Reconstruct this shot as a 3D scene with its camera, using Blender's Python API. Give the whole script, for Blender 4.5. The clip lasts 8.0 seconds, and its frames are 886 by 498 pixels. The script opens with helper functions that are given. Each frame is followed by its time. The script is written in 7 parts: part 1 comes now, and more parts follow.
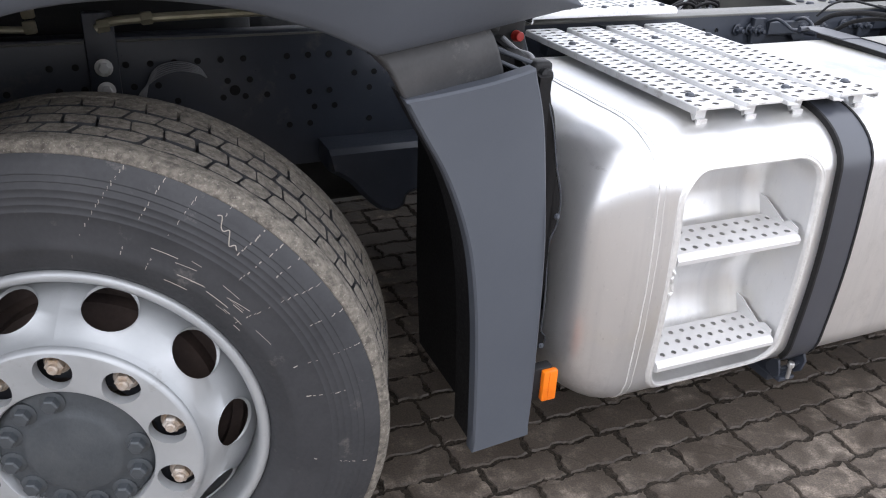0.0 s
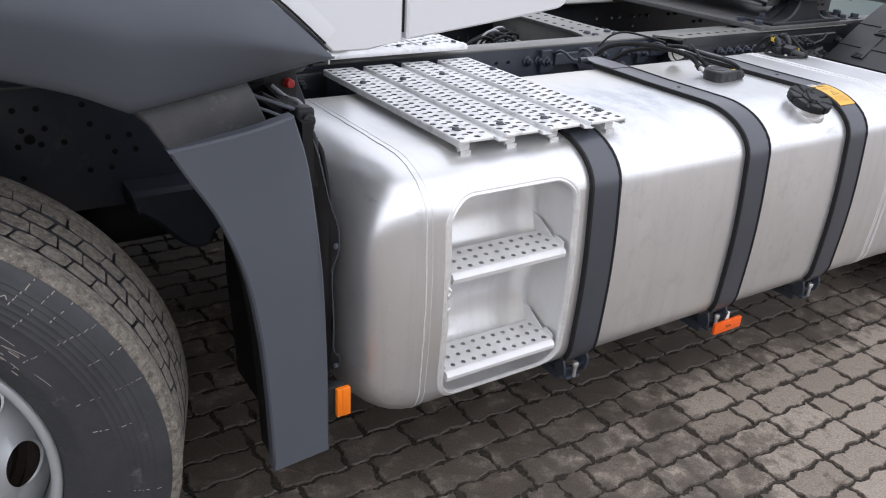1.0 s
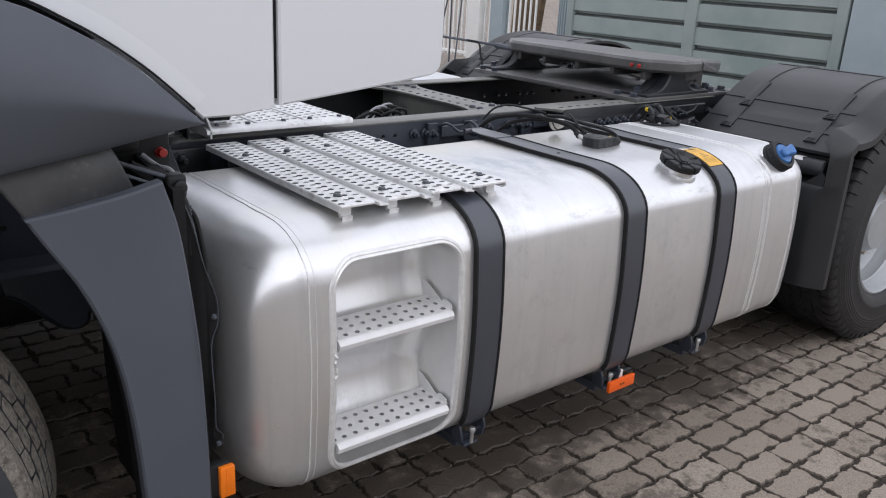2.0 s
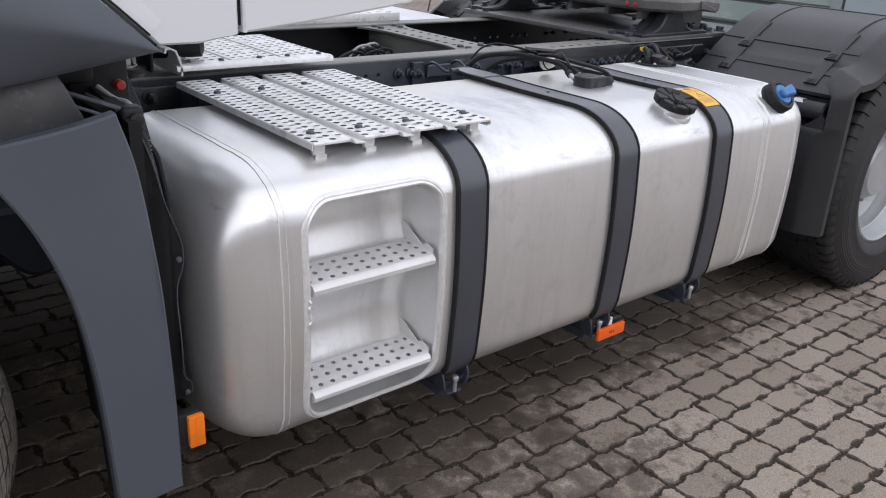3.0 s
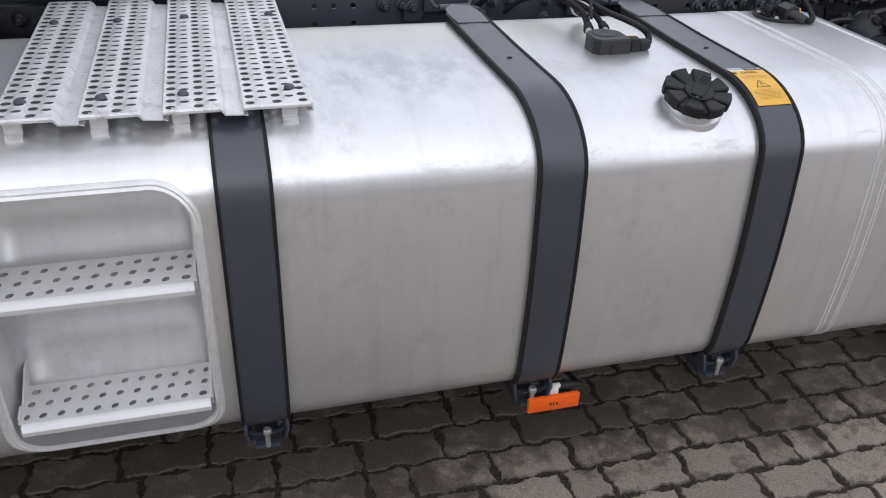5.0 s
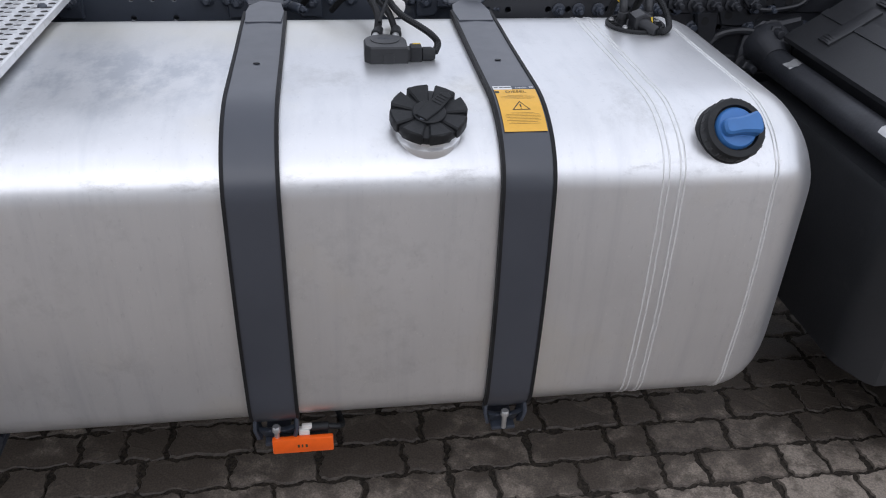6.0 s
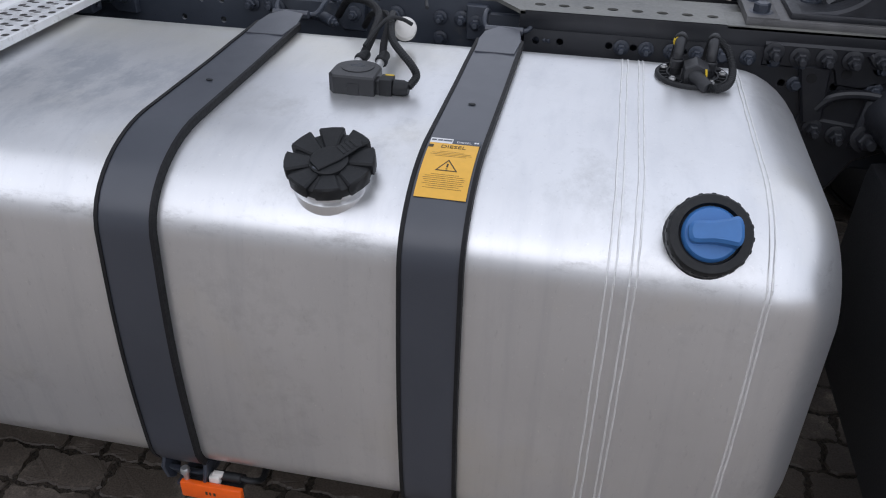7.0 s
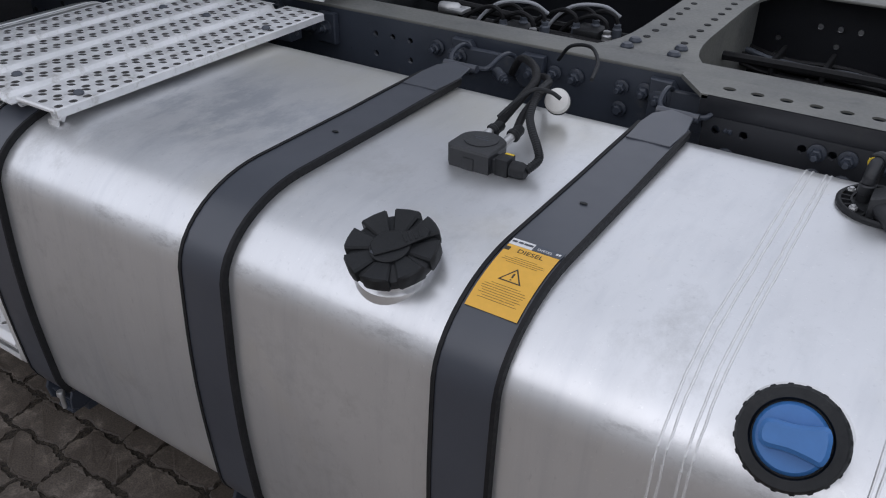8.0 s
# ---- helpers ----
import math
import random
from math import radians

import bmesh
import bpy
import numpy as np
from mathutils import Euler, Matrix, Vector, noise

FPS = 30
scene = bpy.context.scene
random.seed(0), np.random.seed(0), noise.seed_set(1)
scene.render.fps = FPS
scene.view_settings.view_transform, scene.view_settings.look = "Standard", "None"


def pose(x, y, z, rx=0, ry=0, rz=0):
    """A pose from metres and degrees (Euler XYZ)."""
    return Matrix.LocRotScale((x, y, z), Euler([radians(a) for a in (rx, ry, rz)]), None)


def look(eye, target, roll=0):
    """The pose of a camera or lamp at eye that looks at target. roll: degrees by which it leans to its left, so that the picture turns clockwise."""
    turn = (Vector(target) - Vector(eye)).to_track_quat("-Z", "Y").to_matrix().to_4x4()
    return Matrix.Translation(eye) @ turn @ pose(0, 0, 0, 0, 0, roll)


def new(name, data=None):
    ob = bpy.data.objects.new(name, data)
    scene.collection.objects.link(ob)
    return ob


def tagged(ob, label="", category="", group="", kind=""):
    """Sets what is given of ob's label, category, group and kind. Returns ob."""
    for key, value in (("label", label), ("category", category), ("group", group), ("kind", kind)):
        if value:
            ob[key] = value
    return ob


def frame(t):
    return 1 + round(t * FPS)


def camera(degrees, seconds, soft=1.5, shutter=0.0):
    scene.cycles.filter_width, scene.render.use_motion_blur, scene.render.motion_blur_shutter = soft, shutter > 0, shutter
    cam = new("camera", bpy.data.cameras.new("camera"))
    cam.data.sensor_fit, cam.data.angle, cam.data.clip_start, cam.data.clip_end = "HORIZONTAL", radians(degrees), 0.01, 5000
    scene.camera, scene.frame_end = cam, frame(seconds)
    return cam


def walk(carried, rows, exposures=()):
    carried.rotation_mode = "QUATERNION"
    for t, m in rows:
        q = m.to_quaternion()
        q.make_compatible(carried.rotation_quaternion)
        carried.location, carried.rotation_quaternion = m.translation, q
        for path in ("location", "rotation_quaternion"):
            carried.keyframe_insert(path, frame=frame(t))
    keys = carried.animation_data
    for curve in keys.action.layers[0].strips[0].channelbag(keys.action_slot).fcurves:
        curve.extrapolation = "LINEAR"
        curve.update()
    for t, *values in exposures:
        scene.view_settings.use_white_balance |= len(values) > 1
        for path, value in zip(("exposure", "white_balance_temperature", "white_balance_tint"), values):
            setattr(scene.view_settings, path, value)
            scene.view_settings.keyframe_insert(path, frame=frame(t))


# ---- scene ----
cam = camera(56.8, 8.0, soft=1.1)
METRES, ROOT = 3.2850, (0.0, -1.1265, 1.4008, -26.974, -2.566, -23.166)
ROWS = [
    (0.0, 0.0, 0.0, 0.0, 0.0, 0.0, -0.0),
    (0.5, 0.0319, -0.0229, 0.0008, -3.75, 0.25, 1.61),
    (1.0, 0.0585, -0.0469, 0.0031, -8.11, 1.07, 3.66),
    (1.5, 0.0729, -0.052, -0.0052, -13.62, 6.9, 5.63),
    (3.0, 0.093, -0.0223, -0.0185, -14.3, 3.14, 6.66),
    (3.5, 0.1542, 0.0348, 0.0056, -14.07, -0.73, 6.68),
    (4.0, 0.2293, 0.0672, 0.0207, -7.91, -1.73, 3.65),
    (5.5, 0.5063, 0.1742, 0.0828, 11.64, -4.88, -4.99),
    (6.0, 0.5991, 0.2219, 0.0996, 14.25, -5.36, -6.38),
    (6.5, 0.6636, 0.2804, 0.1178, 21.57, -6.42, -9.68),
    (7.0, 0.7089, 0.3449, 0.1535, 32.0, -8.52, -13.83),
    (7.5, 0.7329, 0.3925, 0.1778, 42.52, -11.41, -17.72),
    (8.0, 0.7332, 0.4233, 0.2069, 53.32, -13.99, -21.11),
]
walk(cam, [(t, pose(*ROOT) @ pose(METRES * x, METRES * y, METRES * z, 90 + pitch, roll, yaw)) for t, x, y, z, yaw, pitch, roll in ROWS],
     exposures=[(0.0, 1.24, 6500, 14), (0.5, 1.0, 6500, 14), (1.0, 0.72, 6500, 14), (1.5, 0.4, 6520, 14), (3.0, 0.5, 6560, 15), (4.0, 0.45, 6530, 15), (5.5, 0.23, 6350, 14), (6.5, 0.18, 6220, 14), (7.5, -0.06, 6270, 14), (8.0, -0.18, 6280, 14)])

# ---- light: an overcast sky with a broad, weak sun ----
world = bpy.data.worlds.new("overcast")
scene.world = world
world.use_nodes = True
wn, wl = world.node_tree.nodes, world.node_tree.links
sky = wn.new("ShaderNodeTexSky")
sky.sky_type, sky.sun_disc = "NISHITA", False
sky.sun_elevation, sky.sun_rotation = radians(41), radians(190)
sky.air_density, sky.dust_density, sky.ozone_density = 1.0, 2.0, 1.0
grey = wn.new("ShaderNodeHueSaturation")
grey.inputs["Saturation"].default_value = 0.24
wl.new(sky.outputs[0], grey.inputs["Color"])
veil = wn.new("ShaderNodeMix")
veil.data_type = "RGBA"
veil.inputs[0].default_value, veil.inputs[7].default_value = 0.80, (6.15, 6.5, 7.1, 1)
wl.new(grey.outputs[0], veil.inputs[6])
wl.new(veil.outputs[2], wn["Background"].inputs[0])
wn["Background"].inputs[1].default_value = 0.150

sun = new("sun", bpy.data.lights.new("sun", "SUN"))
sun.data.energy, sun.data.angle, sun.data.color = 0.35, radians(120), (1.0, 0.985, 0.97)
sun.matrix_world = look((0.0, -7.5, 6.8), (1.4, 0.2, 0))


# ---- materials ----
def nodes_of(name):
    m = bpy.data.materials.new(name)
    m.use_nodes = True
    return m, m.node_tree.nodes, m.node_tree.links, m.node_tree.nodes["Principled BSDF"]


def noise_tex(n, l, scale, detail=4.0, rough=0.55, stretch=None, coord="Object"):
    tc = n.new("ShaderNodeTexCoord")
    tx = n.new("ShaderNodeTexNoise")
    tx.inputs["Scale"].default_value, tx.inputs["Detail"].default_value = scale, detail
    tx.inputs["Roughness"].default_value = rough
    mp = n.new("ShaderNodeMapping")
    mp.inputs["Scale"].default_value = stretch or (1, 1, 1)
    l.new(tc.outputs[coord], mp.inputs[0])
    l.new(mp.outputs[0], tx.inputs["Vector"])
    return tx


def ramp(n, l, src, stops):
    r = n.new("ShaderNodeValToRGB")
    while len(r.color_ramp.elements) < len(stops):
        r.color_ramp.elements.new(0.5)
    for e, (p, c) in zip(r.color_ramp.elements, stops):
        e.position, e.color = p, (c, c, c, 1) if isinstance(c, float) else (*c, 1)
    l.new(src, r.inputs[0])
    return r


def mixed(n, l, fac, a, b):
    m = n.new("ShaderNodeMix")
    m.data_type = "RGBA"
    for v, i in ((fac, 0), (a, 6), (b, 7)):
        if isinstance(v, (int, float)):
            m.inputs[i].default_value = v
        elif isinstance(v, tuple):
            m.inputs[i].default_value = (*v, 1)
        else:
            l.new(v, m.inputs[i])
    return m.outputs[2]


def bumped(n, l, b, src, strength, distance):
    bp = n.new("ShaderNodeBump")
    bp.inputs["Strength"].default_value, bp.inputs["Distance"].default_value = strength, distance
    l.new(src, bp.inputs["Height"])
    l.new(bp.outputs[0], b.inputs["Normal"])


def surface(name, low, high, scale=6.0, grain=120.0, rough=(0.4, 0.6), metal=0.0, bump=0.15, depth=0.001,
            stretch=None, dirt=None, dirt_amount=0.0, spec=0.5, coat=0.0):
    """Two scales of variation between two colours, a changing roughness, fine relief, and dirt in patches."""
    m, n, l, b = nodes_of(name)
    big = noise_tex(n, l, scale, 5, 0.6, stretch)
    fine = noise_tex(n, l, grain, 3, 0.6, stretch)
    f = ramp(n, l, big.outputs[0], [(0.3, 0.0), (0.7, 1.0)])
    col = mixed(n, l, f.outputs[0], low, high)
    if dirt:
        spots = noise_tex(n, l, scale * 2.3, 9, 0.72)
        d = ramp(n, l, spots.outputs[0], [(0.62 - 0.3 * dirt_amount, 0.0), (0.8 - 0.2 * dirt_amount, 1.0)])
        col = mixed(n, l, d.outputs[0], col, dirt)
    l.new(col, b.inputs["Base Color"])
    r = ramp(n, l, fine.outputs[0], [(0.25, rough[0]), (0.75, rough[1])])
    l.new(r.outputs[0], b.inputs["Roughness"])
    b.inputs["Metallic"].default_value = metal
    b.inputs["Specular IOR Level"].default_value = spec
    b.inputs["Coat Weight"].default_value = coat
    if bump:
        bumped(n, l, b, fine.outputs[0], bump, depth)
    return m


def aluminium(name="satin aluminium", rough=(0.30, 0.36), smudge=0.48, metal=0.80):
    """Satin aluminium sheet: faint drawn streaks, cloudy bloom, rubbed patches, pale and dark specks."""
    m, n, l, b = nodes_of(name)
    cloud = noise_tex(n, l, 2.6, 5, 0.55)
    col = mixed(n, l, ramp(n, l, cloud.outputs[0], [(0.3, 0.0), (0.7, 1.0)]).outputs[0], (0.76, 0.765, 0.77), (0.85, 0.855, 0.86))
    runs = noise_tex(n, l, 11, 4, 0.55, (1.0, 0.14, 0.14))
    col = mixed(n, l, ramp(n, l, runs.outputs[0], [(0.45, 0.0), (0.8, 0.22)]).outputs[0], col, (0.62, 0.62, 0.62))
    speck = noise_tex(n, l, 190, 3, 0.6)
    col = mixed(n, l, ramp(n, l, speck.outputs[0], [(0.66, 0.0), (0.73, 0.6)]).outputs[0], col, (0.93, 0.93, 0.92))
    fleck = noise_tex(n, l, 120, 4, 0.7, (1.0, 1.0, 0.35))
    col = mixed(n, l, ramp(n, l, fleck.outputs[0], [(0.60, 0.0), (0.74, 0.30)]).outputs[0], col, (0.50, 0.51, 0.52))
    dots = noise_tex(n, l, 48, 1, 0.3)
    col = mixed(n, l, ramp(n, l, dots.outputs[0], [(0.865, 0.0), (0.88, 0.7)]).outputs[0], col, (0.12, 0.11, 0.10))
    smear = noise_tex(n, l, 7.5, 10, 0.74, (1, 0.7, 1.0))
    where = noise_tex(n, l, 2.1, 2, 0.5)
    patch = n.new("ShaderNodeMath")
    patch.operation = "MULTIPLY"
    l.new(ramp(n, l, smear.outputs[0], [(0.52, 0.0), (0.68, smudge)]).outputs[0], patch.inputs[0])
    l.new(ramp(n, l, where.outputs[0], [(0.48, 0.15), (0.62, 1.0)]).outputs[0], patch.inputs[1])
    col = mixed(n, l, patch.outputs[0], col, (0.48, 0.48, 0.47))
    # yellowish bloom, rain runs down the side, a grimy line along the shoulder
    bloom = noise_tex(n, l, 3.4, 4, 0.5)
    col = mixed(n, l, ramp(n, l, bloom.outputs[0], [(0.56, 0.0), (0.72, 0.35)]).outputs[0], col, (0.80, 0.75, 0.62))
    rain = noise_tex(n, l, 5, 6, 0.6, (5.5, 1.2, 0.35))
    col = mixed(n, l, ramp(n, l, rain.outputs[0], [(0.5, 0.0), (0.78, 0.30)]).outputs[0], col, (0.52, 0.54, 0.57))
    tc = n.new("ShaderNodeTexCoord")
    sep = n.new("ShaderNodeSeparateXYZ")
    l.new(tc.outputs["Object"], sep.inputs[0])

    def spot(centre, scale, stops, tex, tex_stops):
        """A stain with a ragged edge round one place on the tank."""
        off = n.new("ShaderNodeVectorMath")
        off.operation = "SUBTRACT"
        off.inputs[1].default_value = centre
        l.new(tc.outputs["Object"], off.inputs[0])
        sc = n.new("ShaderNodeVectorMath")
        sc.operation = "MULTIPLY"
        sc.inputs[1].default_value = scale
        l.new(off.outputs[0], sc.inputs[0])
        ln = n.new("ShaderNodeVectorMath")
        ln.operation = "LENGTH"
        l.new(sc.outputs[0], ln.inputs[0])
        mul = n.new("ShaderNodeMath")
        mul.operation = "MULTIPLY"
        l.new(ramp(n, l, ln.outputs["Value"], stops).outputs[0], mul.inputs[0])
        l.new(ramp(n, l, tex.outputs[0], tex_stops).outputs[0], mul.inputs[1])
        return mul.outputs[0]
    # rubbed smears where people step off the boards, and yellow film beside the rail
    wipe = noise_tex(n, l, 14, 8, 0.68, (1.0, 0.55, 1.0))
    col = mixed(n, l, spot((1.72, 0.30, 0.905), (2.6, 4.2, 2.0), [(0.35, 0.75), (1.0, 0.0)], wipe, [(0.46, 0.0), (0.62, 0.8)]), col, (0.47, 0.50, 0.54))
    col = mixed(n, l, spot((1.95, 0.56, 0.905), (1.7, 5.5, 2.0), [(0.2, 0.55), (1.0, 0.0)], bloom, [(0.35, 0.3), (0.6, 1.0)]), col, (0.80, 0.75, 0.58))
    line = ramp(n, l, sep.outputs["Z"], [(0.822, 0.0), (0.838, 1.0), (0.850, 1.0), (0.858, 0.0)])
    grime = noise_tex(n, l, 9, 9, 0.75, (0.8, 1.0, 2.2))
    soil = n.new("ShaderNodeMath")
    soil.operation = "MULTIPLY"
    l.new(line.outputs[0], soil.inputs[0])
    l.new(ramp(n, l, grime.outputs[0], [(0.52, 0.0), (0.68, 0.58)]).outputs[0], soil.inputs[1])
    col = mixed(n, l, soil.outputs[0], col, (0.22, 0.21, 0.20))
    l.new(col, b.inputs["Base Color"])
    r = ramp(n, l, runs.outputs[0], [(0.2, rough[0]), (0.8, rough[1])])
    haze = n.new("ShaderNodeMath")
    haze.operation = "MULTIPLY_ADD"
    l.new(patch.outputs[0], haze.inputs[0])
    haze.inputs[1].default_value = 0.25
    l.new(r.outputs[0], haze.inputs[2])
    l.new(haze.outputs[0], b.inputs["Roughness"])
    b.inputs["Metallic"].default_value = metal
    b.inputs["Specular Tint"].default_value = (0.72, 0.73, 0.75, 1)
    bumped(n, l, b, cloud.outputs[0], 0.05, 0.004)
    return m


def plain(name, colour, rough=0.5, metal=0.0):
    m, n, l, b = nodes_of(name)
    fine = noise_tex(n, l, 60, 3, 0.6)
    l.new(mixed(n, l, fine.outputs[0], tuple(0.88 * c for c in colour), tuple(min(1.0, 1.12 * c) for c in colour)), b.inputs["Base Color"])
    b.inputs["Roughness"].default_value, b.inputs["Metallic"].default_value = rough, metal
    return m


ALU = aluminium()
STEP = surface("bright aluminium tread", (0.70, 0.70, 0.70), (0.80, 0.80, 0.80), 9, 160, (0.40, 0.5), 0.15, 0.1, 0.0005, dirt=(0.5, 0.49, 0.47), dirt_amount=0.1)
WELD = surface("weld bead", (0.74, 0.74, 0.73), (0.86, 0.86, 0.85), 60, 300, (0.38, 0.5), 0.5, 0.3, 0.0006)
ZINC = surface("galvanised sheet", (0.68, 0.69, 0.69), (0.84, 0.84, 0.84), 14, 200, (0.38, 0.55), 0.4, 0.1, 0.0006, dirt=(0.40, 0.38, 0.35), dirt_amount=0.3)
# dark tone for the boards' hole walls, painting the shade inside them
HOLE_SHADE = surface("hole wall darkened for shade", (0.07, 0.068, 0.065), (0.20, 0.195, 0.19), 60, 200, (0.6, 0.8), 0.0, 0.3, 0.001)
STEEL = surface("bare steel", (0.42, 0.42, 0.42), (0.62, 0.62, 0.61), 20, 200, (0.3, 0.5), 0.8)
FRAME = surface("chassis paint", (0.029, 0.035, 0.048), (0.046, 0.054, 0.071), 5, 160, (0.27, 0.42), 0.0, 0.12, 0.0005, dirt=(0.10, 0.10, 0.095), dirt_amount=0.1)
# black paint; on the far rail and angle plate it paints their shade
BLACK_AND_SHADE = surface("black and shade-darkened chassis paint", (0.010, 0.011, 0.014), (0.019, 0.020, 0.024), 5, 160, (0.30, 0.46), 0.0, 0.15, 0.0006, dirt=(0.035, 0.035, 0.034), dirt_amount=0.1)
STRAP = surface("strap paint", (0.038, 0.043, 0.056), (0.050, 0.056, 0.071), 4, 30, (0.30, 0.36), 0.0, 0.0, spec=0.8)
# dust, with the sky's sheen on upward faces painted into the tone
DUST_SHEEN = surface("dusty painted steel with sky sheen", (0.108, 0.110, 0.104), (0.190, 0.189, 0.168), 4, 140, (0.36, 0.52), 0.0, 0.12, 0.0005, dirt=(0.05, 0.052, 0.058), dirt_amount=0.15)
CAST = surface("black cast iron", (0.012, 0.013, 0.016), (0.028, 0.030, 0.036), 12, 140, (0.36, 0.55), 0.0, 0.4, 0.0012)
RUBBER = surface("black rubber", (0.007, 0.007, 0.008), (0.014, 0.014, 0.015), 10, 150, (0.55, 0.75), spec=0.3)
BLACK = surface("black plastic", (0.007, 0.008, 0.009), (0.017, 0.018, 0.020), 8, 220, (0.45, 0.65), 0.0, 0.2, 0.0006, dirt=(0.05, 0.048, 0.045), dirt_amount=0.05, spec=0.36)
GUARD = surface("grained mudguard plastic", (0.016, 0.017, 0.019), (0.026, 0.027, 0.030), 5, 260, (0.38, 0.50), 0.0, 0.25, 0.0006, dirt=(0.040, 0.040, 0.040), dirt_amount=0.08, spec=0.48)
FENDER = surface("grey fender plastic", (0.070, 0.080, 0.098), (0.082, 0.093, 0.112), 3, 300, (0.5, 0.62), 0.0, 0.12, 0.0003)
LINER = surface("dusty grey liner", (0.050, 0.052, 0.056), (0.082, 0.084, 0.088), 9, 150, (0.5, 0.7), 0.0, 0.2, 0.001, dirt=(0.17, 0.165, 0.16), dirt_amount=0.12)
DRUM = surface("rusty brake drum", (0.035, 0.026, 0.024), (0.085, 0.06, 0.052), 9, 120, (0.6, 0.8), 0.1, 0.3, 0.001)
WHITE = surface("white cab paint", (0.71, 0.73, 0.755), (0.735, 0.755, 0.78), 0.8, 40, (0.24, 0.27), 0.0, 0.01, 0.0004, coat=0.4)
RIM = surface("silver wheel paint", (0.36, 0.38, 0.395), (0.45, 0.47, 0.485), 6, 160, (0.34, 0.48), 0.35, 0.1, 0.0006, dirt=(0.25, 0.24, 0.23), dirt_amount=0.05)
HUB = surface("dark hub casting", (0.048, 0.056, 0.064), (0.080, 0.089, 0.097), 14, 160, (0.45, 0.65), 0.1, 0.35, 0.002)
RUST = surface("rusty nut", (0.30, 0.19, 0.10), (0.58, 0.56, 0.53), 38, 300, (0.5, 0.7), 0.4, 0.3, 0.001)
SIDEWALL = surface("tyre sidewall", (0.023, 0.025, 0.029), (0.043, 0.045, 0.050), 7, 130, (0.5, 0.68), 0.0, 0.25, 0.001, dirt=(0.16, 0.15, 0.14), dirt_amount=0.03)
REARTYRE = surface("clean black tyre", (0.010, 0.010, 0.011), (0.020, 0.020, 0.021), 7, 130, (0.5, 0.7), 0.0, 0.25, 0.001)
TREAD = surface("dusty tyre tread", (0.070, 0.063, 0.054), (0.25, 0.227, 0.192), 80, 260, (0.8, 0.95), 0.0, 1.0, 0.004, dirt=(0.44, 0.41, 0.35), dirt_amount=0.25)
ORANGE = plain("orange reflector", (0.90, 0.125, 0.010), 0.28)
AMBER = plain("amber reflector", (0.88, 0.20, 0.010), 0.28)
YELLOW = plain("yellow label", (0.78, 0.43, 0.055), 0.45)
PRINT = plain("label print", (0.05, 0.04, 0.02), 0.6)
PAPER = plain("white label", (0.72, 0.72, 0.72), 0.5)
BLUE = plain("blue plastic", (0.045, 0.165, 0.42), 0.42)
SCUFF = plain("pale scuff", (0.36, 0.33, 0.29), 0.8)
RED = plain("red plastic", (0.46, 0.028, 0.022), 0.35)
MILK = plain("milky white plastic", (0.72, 0.70, 0.66), 0.45)
BRASS = surface("dull brass pipe", (0.36, 0.34, 0.24), (0.52, 0.50, 0.38), 20, 150, (0.28, 0.42), 0.6)
WIRE = plain("pale grey wire", (0.30, 0.31, 0.33), 0.4)
# dark tone that paints the shadow line between the container's ribs
LEDGE = surface("shade line on the ledges", (0.030, 0.036, 0.034), (0.075, 0.085, 0.080), 3, 40, (0.7, 0.9))
YLOOM = plain("yellow cable sleeve", (0.72, 0.50, 0.03), 0.5)
CONTAINER = surface("weathered green-grey steel", (0.20, 0.255, 0.25), (0.29, 0.335, 0.325), 1.1, 30, (0.5, 0.7), 0.0, 0.1, 0.002, dirt=(0.36, 0.37, 0.35), dirt_amount=0.1)
BLUESTEEL = surface("pale blue steel", (0.27, 0.33, 0.36), (0.36, 0.42, 0.45), 1.3, 30, (0.5, 0.7))
FENCEWHITE = surface("white fence paint", (0.76, 0.76, 0.74), (0.84, 0.84, 0.82), 5, 60, (0.45, 0.6))
WOOD = surface("weathered timber", (0.075, 0.048, 0.030), (0.22, 0.15, 0.085), 6, 80, (0.6, 0.8), 0.0, 0.3, 0.002, (1, 1, 8))


# ---- mesh helpers ----
def part(name, bm, material, parent=None, label="", smooth=35):
    """Link a bmesh as one mesh object under a thing or a part."""
    me = bpy.data.meshes.new(name)
    bm.normal_update()
    bm.to_mesh(me)
    bm.free()
    for one in material if isinstance(material, (list, tuple)) else (material,):
        me.materials.append(one)
    if smooth:
        me.polygons.foreach_set("use_smooth", [True] * len(me.polygons))
        me.set_sharp_from_angle(angle=radians(smooth))
    ob = new(name, me)
    ob.parent = parent
    if label:
        ob["label"] = label
    return ob


def box(bm, x0, x1, y0, y1, z0, z1, bevel=0.0, seg=2, m=None, mat=0):
    made = bmesh.ops.create_cube(bm, size=1.0)["verts"]
    for v in made:
        v.co = Vector((x0 + (v.co.x + 0.5) * (x1 - x0), y0 + (v.co.y + 0.5) * (y1 - y0), z0 + (v.co.z + 0.5) * (z1 - z0)))
    faces = list({f for v in made for f in v.link_faces})
    for f in faces:
        f.material_index = mat
    if bevel:
        edges = list({e for v in made for e in v.link_edges})
        done = bmesh.ops.bevel(bm, geom=edges, offset=bevel, segments=seg, profile=0.5, affect="EDGES", clamp_overlap=True, material=mat)
        made = list({v for f in done["faces"] for v in f.verts} | {v for v in made if v.is_valid})
    if m is not None:
        for v in made:
            v.co = m @ v.co
    return made


def axis_matrix(centre, direction):
    d = Vector(direction).normalized()
    return Matrix.Translation(centre) @ d.to_track_quat("Z", "Y").to_matrix().to_4x4()


